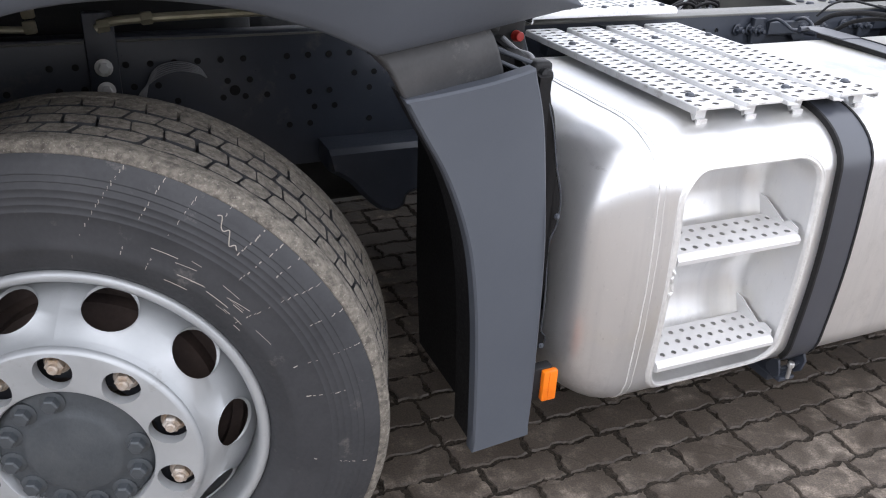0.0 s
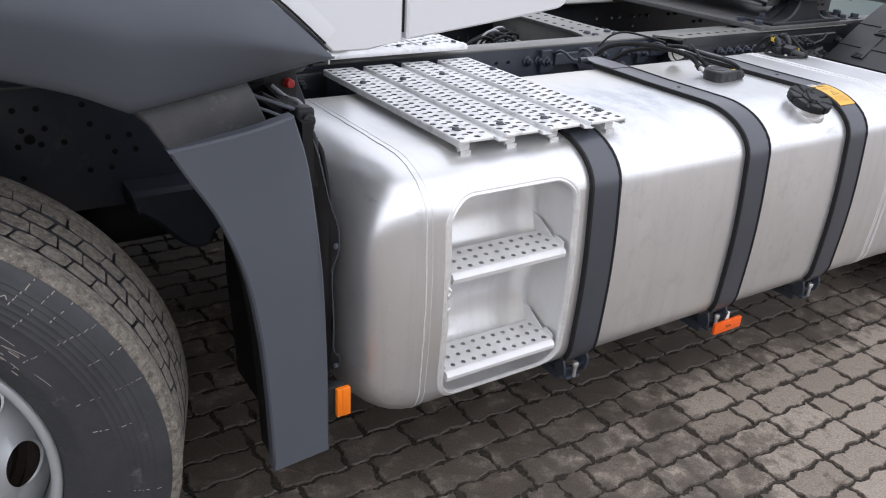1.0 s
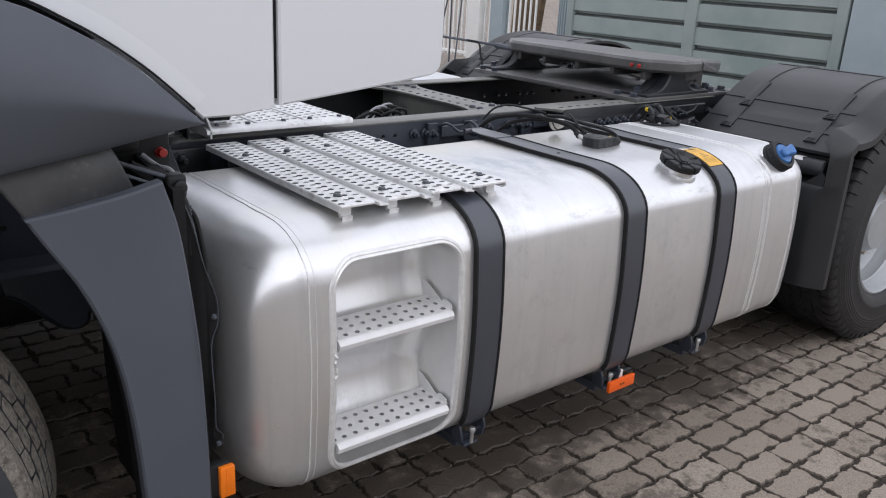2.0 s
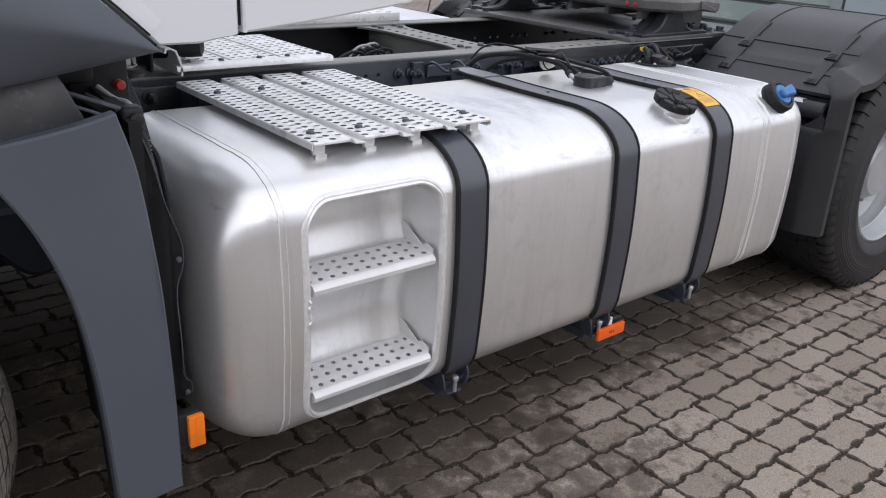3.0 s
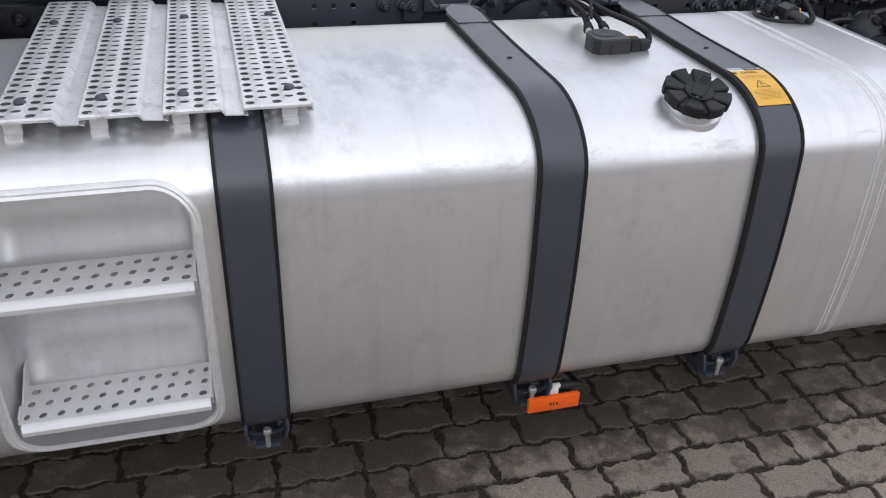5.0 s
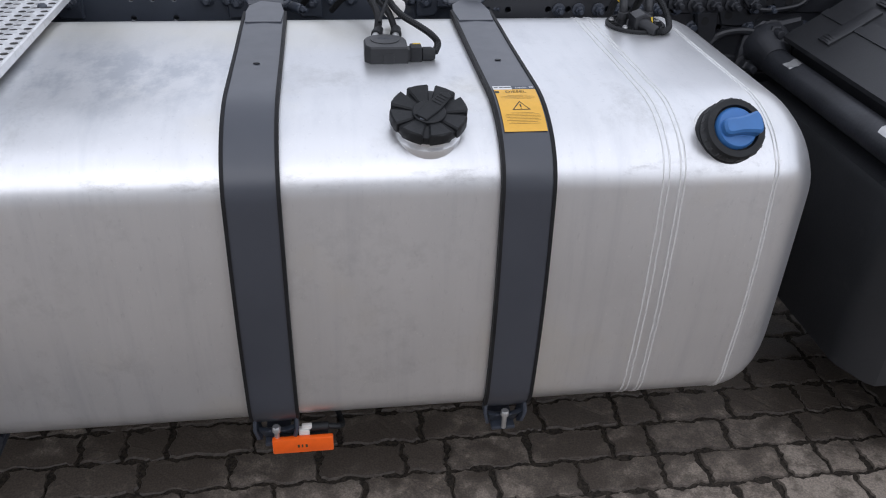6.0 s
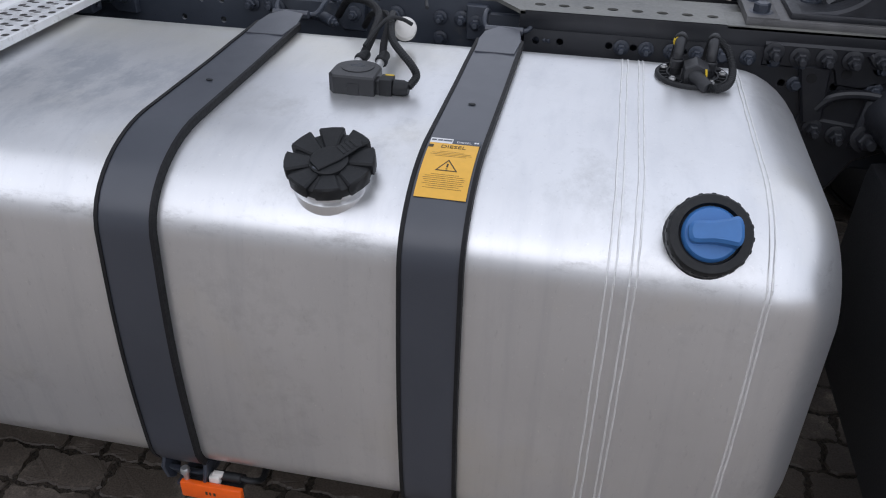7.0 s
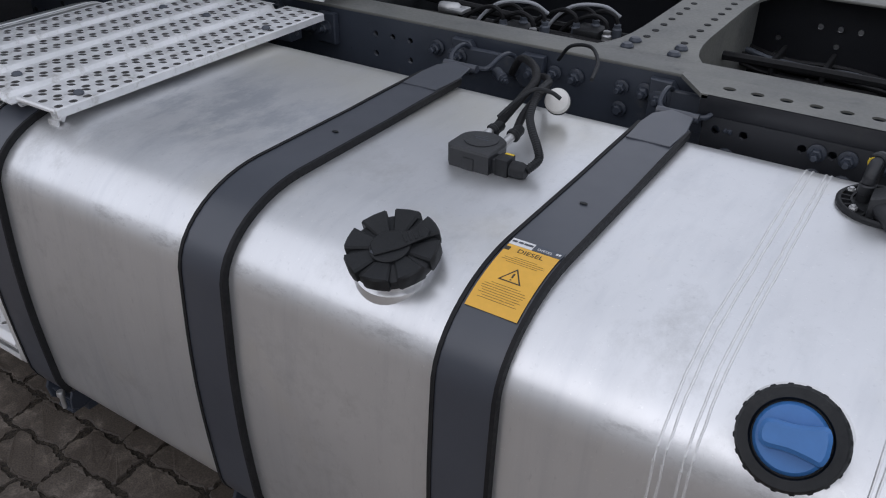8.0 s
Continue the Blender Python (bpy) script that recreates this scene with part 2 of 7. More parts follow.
def lathe(bm, rings, seg=24, m=None, mat=0, close=True):
    """Turn (radius, height) rings round the local z axis."""
    m = m or Matrix.Identity(4)
    loops = []
    for r, z in rings:
        if r < 1e-6:
            loops.append([bm.verts.new(m @ Vector((0, 0, z)))])
        else:
            loops.append([bm.verts.new(m @ Vector((r * math.cos(2 * math.pi * k / seg), r * math.sin(2 * math.pi * k / seg), z))) for k in range(seg)])
    for a, b in zip(loops, loops[1:]):
        for k in range(seg):
            q = (k + 1) % seg
            if len(a) == 1 and len(b) == 1:
                continue
            if len(a) == 1:
                f = bm.faces.new((a[0], b[k], b[q]))
            elif len(b) == 1:
                f = bm.faces.new((a[k], a[q], b[0]))
            else:
                f = bm.faces.new((a[k], a[q], b[q], b[k]))
            f.material_index = mat
    if close:
        for lp in (loops[0], loops[-1]):
            if len(lp) > 2:
                bm.faces.new(lp).material_index = mat
    return loops


def rod(bm, a, b, r, seg=12, mat=0, bevel=0.0):
    a, b = Vector(a), Vector(b)
    h = (b - a).length
    rings = [(r, 0), (r, h)] if not bevel else [(r - bevel, 0), (r, bevel), (r, h - bevel), (r - bevel, h)]
    lathe(bm, rings, seg, axis_matrix(a, b - a), mat)


def spline(points, steps=8):
    """A smooth line through the points."""
    p = [Vector(q) for q in points]
    p = [2 * p[0] - p[1]] + p + [2 * p[-1] - p[-2]]
    out = []
    for i in range(1, len(p) - 2):
        a, b, c, d = p[i - 1:i + 3]
        for k in range(steps):
            t = k / steps
            out.append(0.5 * (2 * b + (c - a) * t + (2 * a - 5 * b + 4 * c - d) * t * t + (3 * b - a - 3 * c + d) * t ** 3))
    return out + [p[-2]]


def pipe(bm, points, r, seg=8, mat=0, ridges=0.0):
    """A round section swept along the points; ridges make a corrugated sleeve."""
    pts = [Vector(q) for q in points]
    up, loops = Vector((0.137, 0.31, 0.94)), []
    for i, p in enumerate(pts):
        d = (pts[min(i + 1, len(pts) - 1)] - pts[max(i - 1, 0)]).normalized()
        s = d.cross(up)
        if s.length < 0.05:
            s = d.cross(Vector((1, 0, 0)))
        s.normalize()
        u = s.cross(d)
        rr = r + (ridges if i % 2 else 0)
        loops.append([bm.verts.new(p + rr * (math.cos(2 * math.pi * k / seg) * s + math.sin(2 * math.pi * k / seg) * u)) for k in range(seg)])
    for a, b in zip(loops, loops[1:]):
        for k in range(seg):
            f = bm.faces.new((a[k], a[(k + 1) % seg], b[(k + 1) % seg], b[k]))
            f.material_index = mat
    for lp in (loops[0], loops[-1]):
        bm.faces.new(lp).material_index = mat


def bolt(bm, centre, direction, r=0.011, h=0.012, washer=True, stud=False, mat=0):
    m = axis_matrix(centre, direction)
    z = 0.0
    if washer:
        lathe(bm, [(r * 1.5, 0), (r * 1.5, 0.003), (r * 1.35, 0.004)], 14, m, mat)
        z = 0.003
    lathe(bm, [(r, z), (r, z + h * 0.85), (r * 0.8, z + h)], 6, m, mat)
    if stud:
        lathe(bm, [(r * 0.55, z + h * 0.9), (r * 0.55, z + h * 1.8), (r * 0.45, z + h * 1.9)], 10, m, mat)


def prism(bm, outline, to3d, depth, mat=0, bevel=0.0):
    """A plate from an outline: to3d(u, v, w) puts it into space, w from 0 to depth."""
    rims = []
    inset = [(0, 0.0), (0, depth)] if not bevel else [(bevel, 0.0), (0, bevel), (0, depth - bevel), (bevel, depth)]
    n = len(outline)
    turn = 1 if sum(outline[k - 1][0] * outline[k][1] - outline[k][0] * outline[k - 1][1] for k in range(n)) > 0 else -1
    for i, w in inset:
        ring = []
        for k, (u, v) in enumerate(outline):
            if i:
                a, c = outline[k - 1], outline[(k + 1) % n]
                tu, tv = c[0] - a[0], c[1] - a[1]
                ln = math.hypot(tu, tv) or 1
                nu, nv = -turn * tv / ln, turn * tu / ln
                u, v = u + i * nu, v + i * nv
            ring.append(bm.verts.new(to3d(u, v, w)))
        rims.append(ring)
    for a, b in zip(rims, rims[1:]):
        for k in range(n):
            bm.faces.new((a[k], a[(k + 1) % n], b[(k + 1) % n], b[k])).material_index = mat
    for rg in (rims[0], rims[-1]):
        f = bm.faces.new(rg)
        f.material_index = mat
    bmesh.ops.recalc_face_normals(bm, faces=bm.faces)


def rounded_rect(u0, u1, v0, v1, r, seg=6):
    out = []
    for cx, cy, a0 in ((u1 - r, v1 - r, 0), (u0 + r, v1 - r, 90), (u0 + r, v0 + r, 180), (u1 - r, v0 + r, 270)):
        for k in range(seg + 1):
            a = radians(a0 + 90 * k / seg)
            out.append((cx + r * math.cos(a), cy + r * math.sin(a)))
    return out


def holed_sheet(bm, nu, nv, put, hole, depth, lip=0.0, mat=0, seg=8, skip=None, wall=None):
    """A sheet of nu x nv cells, each with a hole (a, b: half axes in cell units); put(u, v, w) maps cell units into space."""
    cache, q = {}, max(1, seg // 4)

    def edge_point(u, v):
        key = (round(u * 1000), round(v * 1000))
        if key not in cache:
            cache[key] = bm.verts.new(put(u, v, 0))
        return cache[key]
    for i in range(nu):
        for j in range(nv):
            around = [(i + k / q, j) for k in range(q)] + [(i + 1, j + k / q) for k in range(q)]
            around += [(i + 1 - k / q, j + 1) for k in range(q)] + [(i, j + 1 - k / q) for k in range(q)]
            rim = [edge_point(u, v) for u, v in around]
            if skip and skip(i, j):
                bm.faces.new(rim).material_index = mat
                continue
            top, low = [], []
            for u, v in around:
                a = math.atan2(v - j - 0.5, u - i - 0.5)
                hu, hv = i + 0.5 + hole[0] * math.cos(a), j + 0.5 + hole[1] * math.sin(a)
                top.append(bm.verts.new(put(hu, hv, lip)))
                low.append(bm.verts.new(put(hu, hv, -depth)))
            n = len(rim)
            for k in range(n):
                e = (k + 1) % n
                bm.faces.new((rim[k], rim[e], top[e], top[k])).material_index = mat
                bm.faces.new((top[k], top[e], low[e], low[k])).material_index = mat if wall is None else wall


def lettering(text, size, m, material, parent, name="lettering", extrude=0.0003):
    cu = bpy.data.curves.new(name, "FONT")
    cu.body, cu.size, cu.extrude, cu.align_x, cu.align_y = text, size, extrude, "CENTER", "CENTER"
    tmp = bpy.data.objects.new(name, cu)
    me = bpy.data.meshes.new_from_object(tmp)
    bpy.data.objects.remove(tmp)
    me.materials.clear()
    me.materials.append(material)
    me.transform(m)
    ob = new(name, me)
    ob.parent = parent
    return ob


# ---- ground ----
def paver_outline(rng, length, width):
    """A concrete paver with the toothed edges of interlocking blocks."""
    pts = []
    hl, hw = length / 2, width / 2
    teeth = [(-1, -1), (1, -1), (1, 1), (-1, 1)]
    for k in range(4):
        a, b = Vector(teeth[k]), Vector(teeth[(k + 1) % 4])
        a, b = Vector((a.x * hl, a.y * hw)), Vector((b.x * hl, b.y * hw))
        n = 22 if (b - a).length > 0.14 else 11
        d = (b - a).normalized()
        out = Vector((d.y, -d.x))
        for i in range(n):
            wave = 0.0045 * math.sin(2 * math.pi * (i / n) * (2 if n == 22 else 1) + (0 if k < 2 else math.pi))
            p = a + (b - a) * (i / n) + out * (wave + rng.uniform(-0.0036, 0.0036))
            pts.append((p.x, p.y))
    return pts


def paver_mesh(rng, length, width, material):
    bm = bmesh.new()
    tilt_x, tilt_y = rng.uniform(-0.008, 0.008), rng.uniform(-0.008, 0.008)
    o = paver_outline(rng, length, width)
    low = [bm.verts.new((x * 1.01, y * 1.01, -0.03)) for x, y in o]
    mid = [bm.verts.new((x, y, -0.0045 + x * tilt_x + y * tilt_y)) for x, y in o]
    top = [bm.verts.new((x * 0.972, y * 0.944, x * tilt_x + y * tilt_y + rng.uniform(-0.001, 0.001))) for x, y in o]
    n = len(o)
    for a, b in ((low, mid), (mid, top)):
        for k in range(n):
            bm.faces.new((a[k], a[(k + 1) % n], b[(k + 1) % n], b[k]))
    bm.faces.new(top)
    me = bpy.data.meshes.new("paver")
    bm.to_mesh(me)
    bm.free()
    me.materials.append(material)
    return me


def paver_material():
    m, n, l, b = nodes_of("concrete paver")
    info = n.new("ShaderNodeObjectInfo")
    geo = n.new("ShaderNodeNewGeometry")
    add = n.new("ShaderNodeMath")
    add.operation = "ADD"
    l.new(info.outputs["Random"], add.inputs[0])
    l.new(geo.outputs["Random Per Island"], add.inputs[1])
    fr = n.new("ShaderNodeMath")
    fr.operation = "FRACT"
    l.new(add.outputs[0], fr.inputs[0])
    base = ramp(n, l, fr.outputs[0], [(0.0, (0.245, 0.203, 0.164)), (0.5, (0.300, 0.252, 0.206)), (1.0, (0.355, 0.302, 0.250))])
    tc = n.new("ShaderNodeNewGeometry")
    wet = n.new("ShaderNodeTexNoise")
    wet.inputs["Scale"].default_value, wet.inputs["Detail"].default_value, wet.inputs["Roughness"].default_value = 3.1, 9, 0.66
    l.new(tc.outputs["Position"], wet.inputs["Vector"])
    fine = n.new("ShaderNodeTexNoise")
    fine.inputs["Scale"].default_value, fine.inputs["Detail"].default_value = 230, 4
    l.new(tc.outputs["Position"], fine.inputs["Vector"])
    # oil and water stains beside the vehicle; beneath it, shade darkened into the colour too
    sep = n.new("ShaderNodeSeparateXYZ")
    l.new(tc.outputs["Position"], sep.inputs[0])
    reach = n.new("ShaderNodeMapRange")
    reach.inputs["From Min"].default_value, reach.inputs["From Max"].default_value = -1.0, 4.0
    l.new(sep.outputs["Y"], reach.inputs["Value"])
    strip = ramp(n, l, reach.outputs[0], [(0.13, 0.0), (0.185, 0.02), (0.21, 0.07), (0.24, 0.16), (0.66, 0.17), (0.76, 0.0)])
    # a spill beside the tank's steps
    off = n.new("ShaderNodeVectorMath")
    off.operation = "SUBTRACT"
    off.inputs[1].default_value = (1.30, -0.26, 0.0)
    l.new(tc.outputs["Position"], off.inputs[0])
    squash = n.new("ShaderNodeVectorMath")
    squash.operation = "MULTIPLY"
    squash.inputs[1].default_value = (1.35, 2.3, 0.0)
    l.new(off.outputs[0], squash.inputs[0])
    far = n.new("ShaderNodeVectorMath")
    far.operation = "LENGTH"
    l.new(squash.outputs[0], far.inputs[0])
    along = n.new("ShaderNodeMapRange")
    along.inputs["From Min"].default_value, along.inputs["From Max"].default_value = 0.25, 1.15
    along.inputs["To Min"].default_value, along.inputs["To Max"].default_value = 0.15, -0.03
    l.new(far.outputs["Value"], along.inputs["Value"])
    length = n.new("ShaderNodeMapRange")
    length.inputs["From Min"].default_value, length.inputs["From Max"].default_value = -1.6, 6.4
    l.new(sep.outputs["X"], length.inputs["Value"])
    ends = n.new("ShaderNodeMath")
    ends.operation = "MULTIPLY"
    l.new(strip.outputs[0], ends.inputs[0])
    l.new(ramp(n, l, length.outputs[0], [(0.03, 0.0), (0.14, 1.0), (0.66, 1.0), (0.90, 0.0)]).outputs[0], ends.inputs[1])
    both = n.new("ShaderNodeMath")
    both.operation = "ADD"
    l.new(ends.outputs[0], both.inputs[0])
    l.new(along.outputs[0], both.inputs[1])
    soak_and_shade = n.new("ShaderNodeMath")
    soak_and_shade.operation = "ADD"
    mud = n.new("ShaderNodeTexNoise")
    mud.inputs["Scale"].default_value, mud.inputs["Detail"].default_value, mud.inputs["Roughness"].default_value = 17, 8, 0.7
    l.new(tc.outputs["Position"], mud.inputs["Vector"])
    blend = n.new("ShaderNodeMix")
    blend.inputs[0].default_value = 0.5
    l.new(wet.outputs[0], blend.inputs[2])
    l.new(mud.outputs[0], blend.inputs[3])
    l.new(blend.outputs[0], soak_and_shade.inputs[0])
    l.new(both.outputs[0], soak_and_shade.inputs[1])
    # mask of the stains, with the painted shade under the vehicle in it
    stain = ramp(n, l, soak_and_shade.outputs[0], [(0.515, 0.0), (0.565, 0.5), (0.63, 0.80)])
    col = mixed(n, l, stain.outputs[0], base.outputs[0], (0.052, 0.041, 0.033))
    # mud worked into the chamfers
    face = n.new("ShaderNodeSeparateXYZ")
    l.new(geo.outputs["True Normal"], face.inputs[0])
    chamfer = ramp(n, l, face.outputs["Z"], [(0.85, 0.7), (0.985, 0.0)])
    col = mixed(n, l, chamfer.outputs[0], col, (0.060, 0.048, 0.038))
    smear = ramp(n, l, mud.outputs[0], [(0.58, 0.0), (0.70, 0.38)])
    col = mixed(n, l, smear.outputs[0], col, (0.11, 0.088, 0.068))
    grit = ramp(n, l, fine.outputs[0], [(0.3, 0.64), (0.72, 1.24)])
    mul = n.new("ShaderNodeMix")
    mul.data_type, mul.blend_type = "RGBA", "MULTIPLY"
    mul.inputs[0].default_value = 1.0
    l.new(col, mul.inputs[6])
    l.new(grit.outputs[0], mul.inputs[7])
    l.new(mul.outputs[2], b.inputs["Base Color"])
    rr = ramp(n, l, soak_and_shade.outputs[0], [(0.56, 0.85), (0.64, 0.5)])
    l.new(rr.outputs[0], b.inputs["Roughness"])
    bumped(n, l, b, fine.outputs[0], 0.5, 0.0015)
    return m


def yard_material():
    """Dark grit in the joints close by; farther out the same paving as a pattern."""
    m, n, l, b = nodes_of("yard paving")
    geo = n.new("ShaderNodeNewGeometry")
    grit = n.new("ShaderNodeTexNoise")
    grit.inputs["Scale"].default_value, grit.inputs["Detail"].default_value = 160, 5
    big = n.new("ShaderNodeTexNoise")
    big.inputs["Scale"].default_value, big.inputs["Detail"].default_value = 1.3, 7
    for t in (grit, big):
        l.new(geo.outputs["Position"], t.inputs["Vector"])
    joint = mixed(n, l, ramp(n, l, grit.outputs[0], [(0.35, 0.0), (0.7, 1.0)]).outputs[0], (0.012, 0.010, 0.007), (0.062, 0.048, 0.035))
    br = n.new("ShaderNodeTexBrick")
    br.inputs["Scale"].default_value = 1.0
    br.inputs["Brick Width"].default_value, br.inputs["Row Height"].default_value, br.inputs["Mortar Size"].default_value = 0.2, 0.103, 0.006
    br.inputs["Color1"].default_value, br.inputs["Color2"].default_value, br.inputs["Mortar"].default_value = (0.235, 0.198, 0.164, 1), (0.315, 0.272, 0.230, 1), (0.05, 0.041, 0.031, 1)
    l.new(geo.outputs["Position"], br.inputs["Vector"])
    far = mixed(n, l, ramp(n, l, big.outputs[0], [(0.55, 0.0), (0.72, 0.45)]).outputs[0], br.outputs[0], (0.09, 0.076, 0.062))
    sep = n.new("ShaderNodeSeparateXYZ")
    l.new(geo.outputs["Position"], sep.inputs[0])
    near = []
    for axis, lo, hi in (("X", -1.42, 6.38), ("Y", -1.875, 4.46)):
        for op, lim in (("GREATER_THAN", lo), ("LESS_THAN", hi)):
            mt = n.new("ShaderNodeMath")
            mt.operation = op
            l.new(sep.outputs[axis], mt.inputs[0])
            mt.inputs[1].default_value = lim
            near.append(mt)
    f = near[0].outputs[0]
    for mt in near[1:]:
        k = n.new("ShaderNodeMath")
        k.operation = "MULTIPLY"
        l.new(f, k.inputs[0])
        l.new(mt.outputs[0], k.inputs[1])
        f = k.outputs[0]
    l.new(mixed(n, l, f, far, joint), b.inputs["Base Color"])
    b.inputs["Roughness"].default_value = 0.9
    bumped(n, l, b, grit.outputs[0], 0.8, 0.004)
    return m


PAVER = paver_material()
bm = bmesh.new()
bmesh.ops.create_grid(bm, x_segments=40, y_segments=40, size=300)
for v in bm.verts:
    v.co.z = -0.0042
ground = part("ground", bm, yard_material(), None, smooth=0)
tagged(ground, "grey interlocking concrete paving with dirty joints and damp dark stains", "paving", kind="structure")


# ---- the truck: one vehicle, its assemblies as parts ----
truck = new("truck")
truck.location = (1.85, 1.2, 0)
tagged(truck, "white tractor unit with grey fenders and aluminium tank, on paving", "truck")


SHIFT = Vector((0, 0, 0))


def on_truck(name, bm, material, label="", parent=None, smooth=35):
    """A part of the truck, built in world places."""
    ob = part(name, bm, material, parent or truck, label, smooth)
    if parent is None:
        ob.matrix_parent_inverse = Matrix.Translation(Vector((-1.85, -1.2, 0)) + SHIFT)
    return ob


def fasteners(name, places, build, material, parent, label=""):
    """One object for each place, all on one mesh; build(bm) makes it at the origin, its axis along z."""
    b = bmesh.new()
    build(b)
    first = None
    for m in places:
        if first is None:
            first = part(name, b, material, parent, label)
            ob = first
        else:
            ob = new(name, first.data)
            ob.parent = parent
            if label:
                ob["label"] = label
        ob.matrix_basis = m


def hex_head(r, h, stud=False):
    return lambda b: bolt(b, (0, 0, 0), (0, 0, 1), r, h, True, stud)


def dome_head(r, h):
    return lambda b: lathe(b, [(r, 0.0), (r, h * 0.3), (r * 0.7, h * 0.85), (0.0, h)], 14)


# -- fuel tank
TX0, TX1, TY1, TZ0, TZ1 = 0.80, 3.006, 0.70, 0.305, 0.919
RT, RTY, RB, RBK = 0.109, 0.172, 0.09, 0.10


def bulge(z):
    """The side sheet swells a little between its rounded edges."""
    f = (z - TZ0 - RB) / (TZ1 - RT - TZ0 - RB)
    return 0.010 * math.sin(math.pi * f) if 0 < f < 1 else 0.0


def tank_section(d, grow=1.0):
    """The tank's outline (y, z), drawn in by d; its corners widen with grow."""
    out = []
    for front, top, r, ry, a0 in ((False, True, RBK, RBK, 0), (True, True, RT, RTY, 90), (True, False, RB, RB, 180), (False, False, RBK, RBK, 270)):
        rz, rr = r + grow * (0.30 if top else 0.15) * d, ry + grow * 0.12 * d
        oy = d + rr if front else TY1 - d - rr
        oz = TZ1 - d - rz if top else TZ0 + (0.80 if grow > 0 else 1.0) * d + rz
        for k in range(11):
            a = radians(a0 + 9 * k)
            out.append((oy + rr * math.cos(a), oz + rz * math.sin(a)))
    more = []
    n = len(out)
    for k in range(n):
        p, q = Vector(out[k]), Vector(out[(k + 1) % n])
        more.append(p)
        if k == 21:
            for i in range(1, 12):
                w = p.lerp(q, i / 12)
                more.append(Vector((w.x - bulge(w.y) * max(0.0, 1 - d / 0.06), w.y)))
        elif (k % 11) == 10 and (q - p).length > 0.1:
            more += [p.lerp(q, 0.06), p.lerp(q, 0.5), p.lerp(q, 0.94)]
        elif (k % 11) == 10:
            more += [p.lerp(q, 0.25), p.lerp(q, 0.5), p.lerp(q, 0.75)]
    return more


def tank_shell():
    bm = bmesh.new()
    rows, R, n = [], 0.13, 10
    F = 0.152
    stations = [(TX0 + F * (1 - math.cos(math.pi / 2 * k / n)), F * (1 - math.sin(math.pi / 2 * k / n))) for k in range(n + 1)]
    stations += [(TX0 + F + 0.03, 0), (1.4, 0), (1.9, 0), (2.4, 0), (TX1 - R - 0.03, 0)]
    stations += [(TX1 - R * (1 - math.cos(math.pi / 2 * k / n)), R * (1 - math.sin(math.pi / 2 * k / n))) for k in range(n, -1, -1)]
    for x, d in stations:
        rows.append([bm.verts.new((x, y, z)) for y, z in tank_section(d, 1.0 if x < 1.5 else -0.5)])
    for a, b in zip(rows, rows[1:]):
        for k in range(len(a)):
            bm.faces.new((a[k], b[k], b[(k + 1) % len(a)], a[(k + 1) % len(a)]))
    bm.faces.new(rows[0])
    bm.faces.new(list(reversed(rows[-1])))
    bmesh.ops.recalc_face_normals(bm, faces=bm.faces)
    return bm


def face_y(z):
    """How far the tank's outer side lies inwards at height z."""
    if z > TZ1 - RT:
        q = min(z - (TZ1 - RT), RT)
        return RTY * (1 - math.sqrt(1 - (q / RT) ** 2))
    if z < TZ0 + RB:
        q = min(TZ0 + RB - z, RB)
        return RB - math.sqrt(RB * RB - q * q)
    return -bulge(z)


STEP_X0, STEP_X1, STEP_Z0, STEP_Z1 = 1.012, 1.358, 0.343, 0.848
step_outline = rounded_rect(STEP_X0, STEP_X1, STEP_Z0, STEP_Z1, 0.062, 8)

tank = on_truck("fuel_tank", tank_shell(), ALU, "satin aluminium fuel tank with recessed steps and welded seams")
bm = bmesh.new()
rings, R = [], 0.062
levels = [STEP_Z0 + R * (1 - math.cos(math.pi / 2 * k / 8)) for k in range(9)]
levels += [STEP_Z0 + R + (STEP_Z1 - STEP_Z0 - 2 * R) * k / 24 for k in range(1, 24)]
levels += [STEP_Z1 - R * (1 - math.cos(math.pi / 2 * k / 8)) for k in range(8, -1, -1)]
for z in levels:
    q = min(z - STEP_Z0, STEP_Z1 - z)
    inset = R - math.sqrt(max(0.0, R * R - max(0.0, R - q) ** 2))
    xa, xb = STEP_X0 + inset, STEP_X1 - inset
    f = (z - STEP_Z0) / (STEP_Z1 - STEP_Z0)
    depth = 0.155 + 0.014 * math.cos(4 * math.pi * (f - 0.30))
    depth *= min(1.0, 0.42 + 0.58 * math.sqrt(max(0.0, 1 - max(0.0, 1 - q / 0.075) ** 2)))
    c = min(0.055, (xb - xa) * 0.3)
    row = [(xa, -0.2), (xa, depth - c)]
    row += [(xa + c * (1 - math.cos(radians(a))), depth - c + c * math.sin(radians(a))) for a in (22.5, 45, 67.5)]
    row += [(xa + c, depth), ((xa + xb) / 2, depth), (xb - c, depth)]
    row += [(xb - c * (1 - math.cos(radians(a))), depth - c + c * math.sin(radians(a))) for a in (67.5, 45, 22.5)]
    row += [(xb, depth - c), (xb, -0.2)]
    rings.append([bm.verts.new((x, y, z)) for x, y in row])
for a, b in zip(rings, rings[1:]):
    for k in range(len(a)):
        bm.faces.new((a[k], a[(k + 1) % len(a)], b[(k + 1) % len(a)], b[k]))
bm.faces.new(rings[0])
bm.faces.new(rings[-1])
bmesh.ops.recalc_face_normals(bm, faces=bm.faces)
cut_me = bpy.data.meshes.new("cut")
bm.to_mesh(cut_me)
bm.free()
cut_me.materials.append(ALU)
cut = new("cut", cut_me)
mod = tank.modifiers.new("recess", "BOOLEAN")
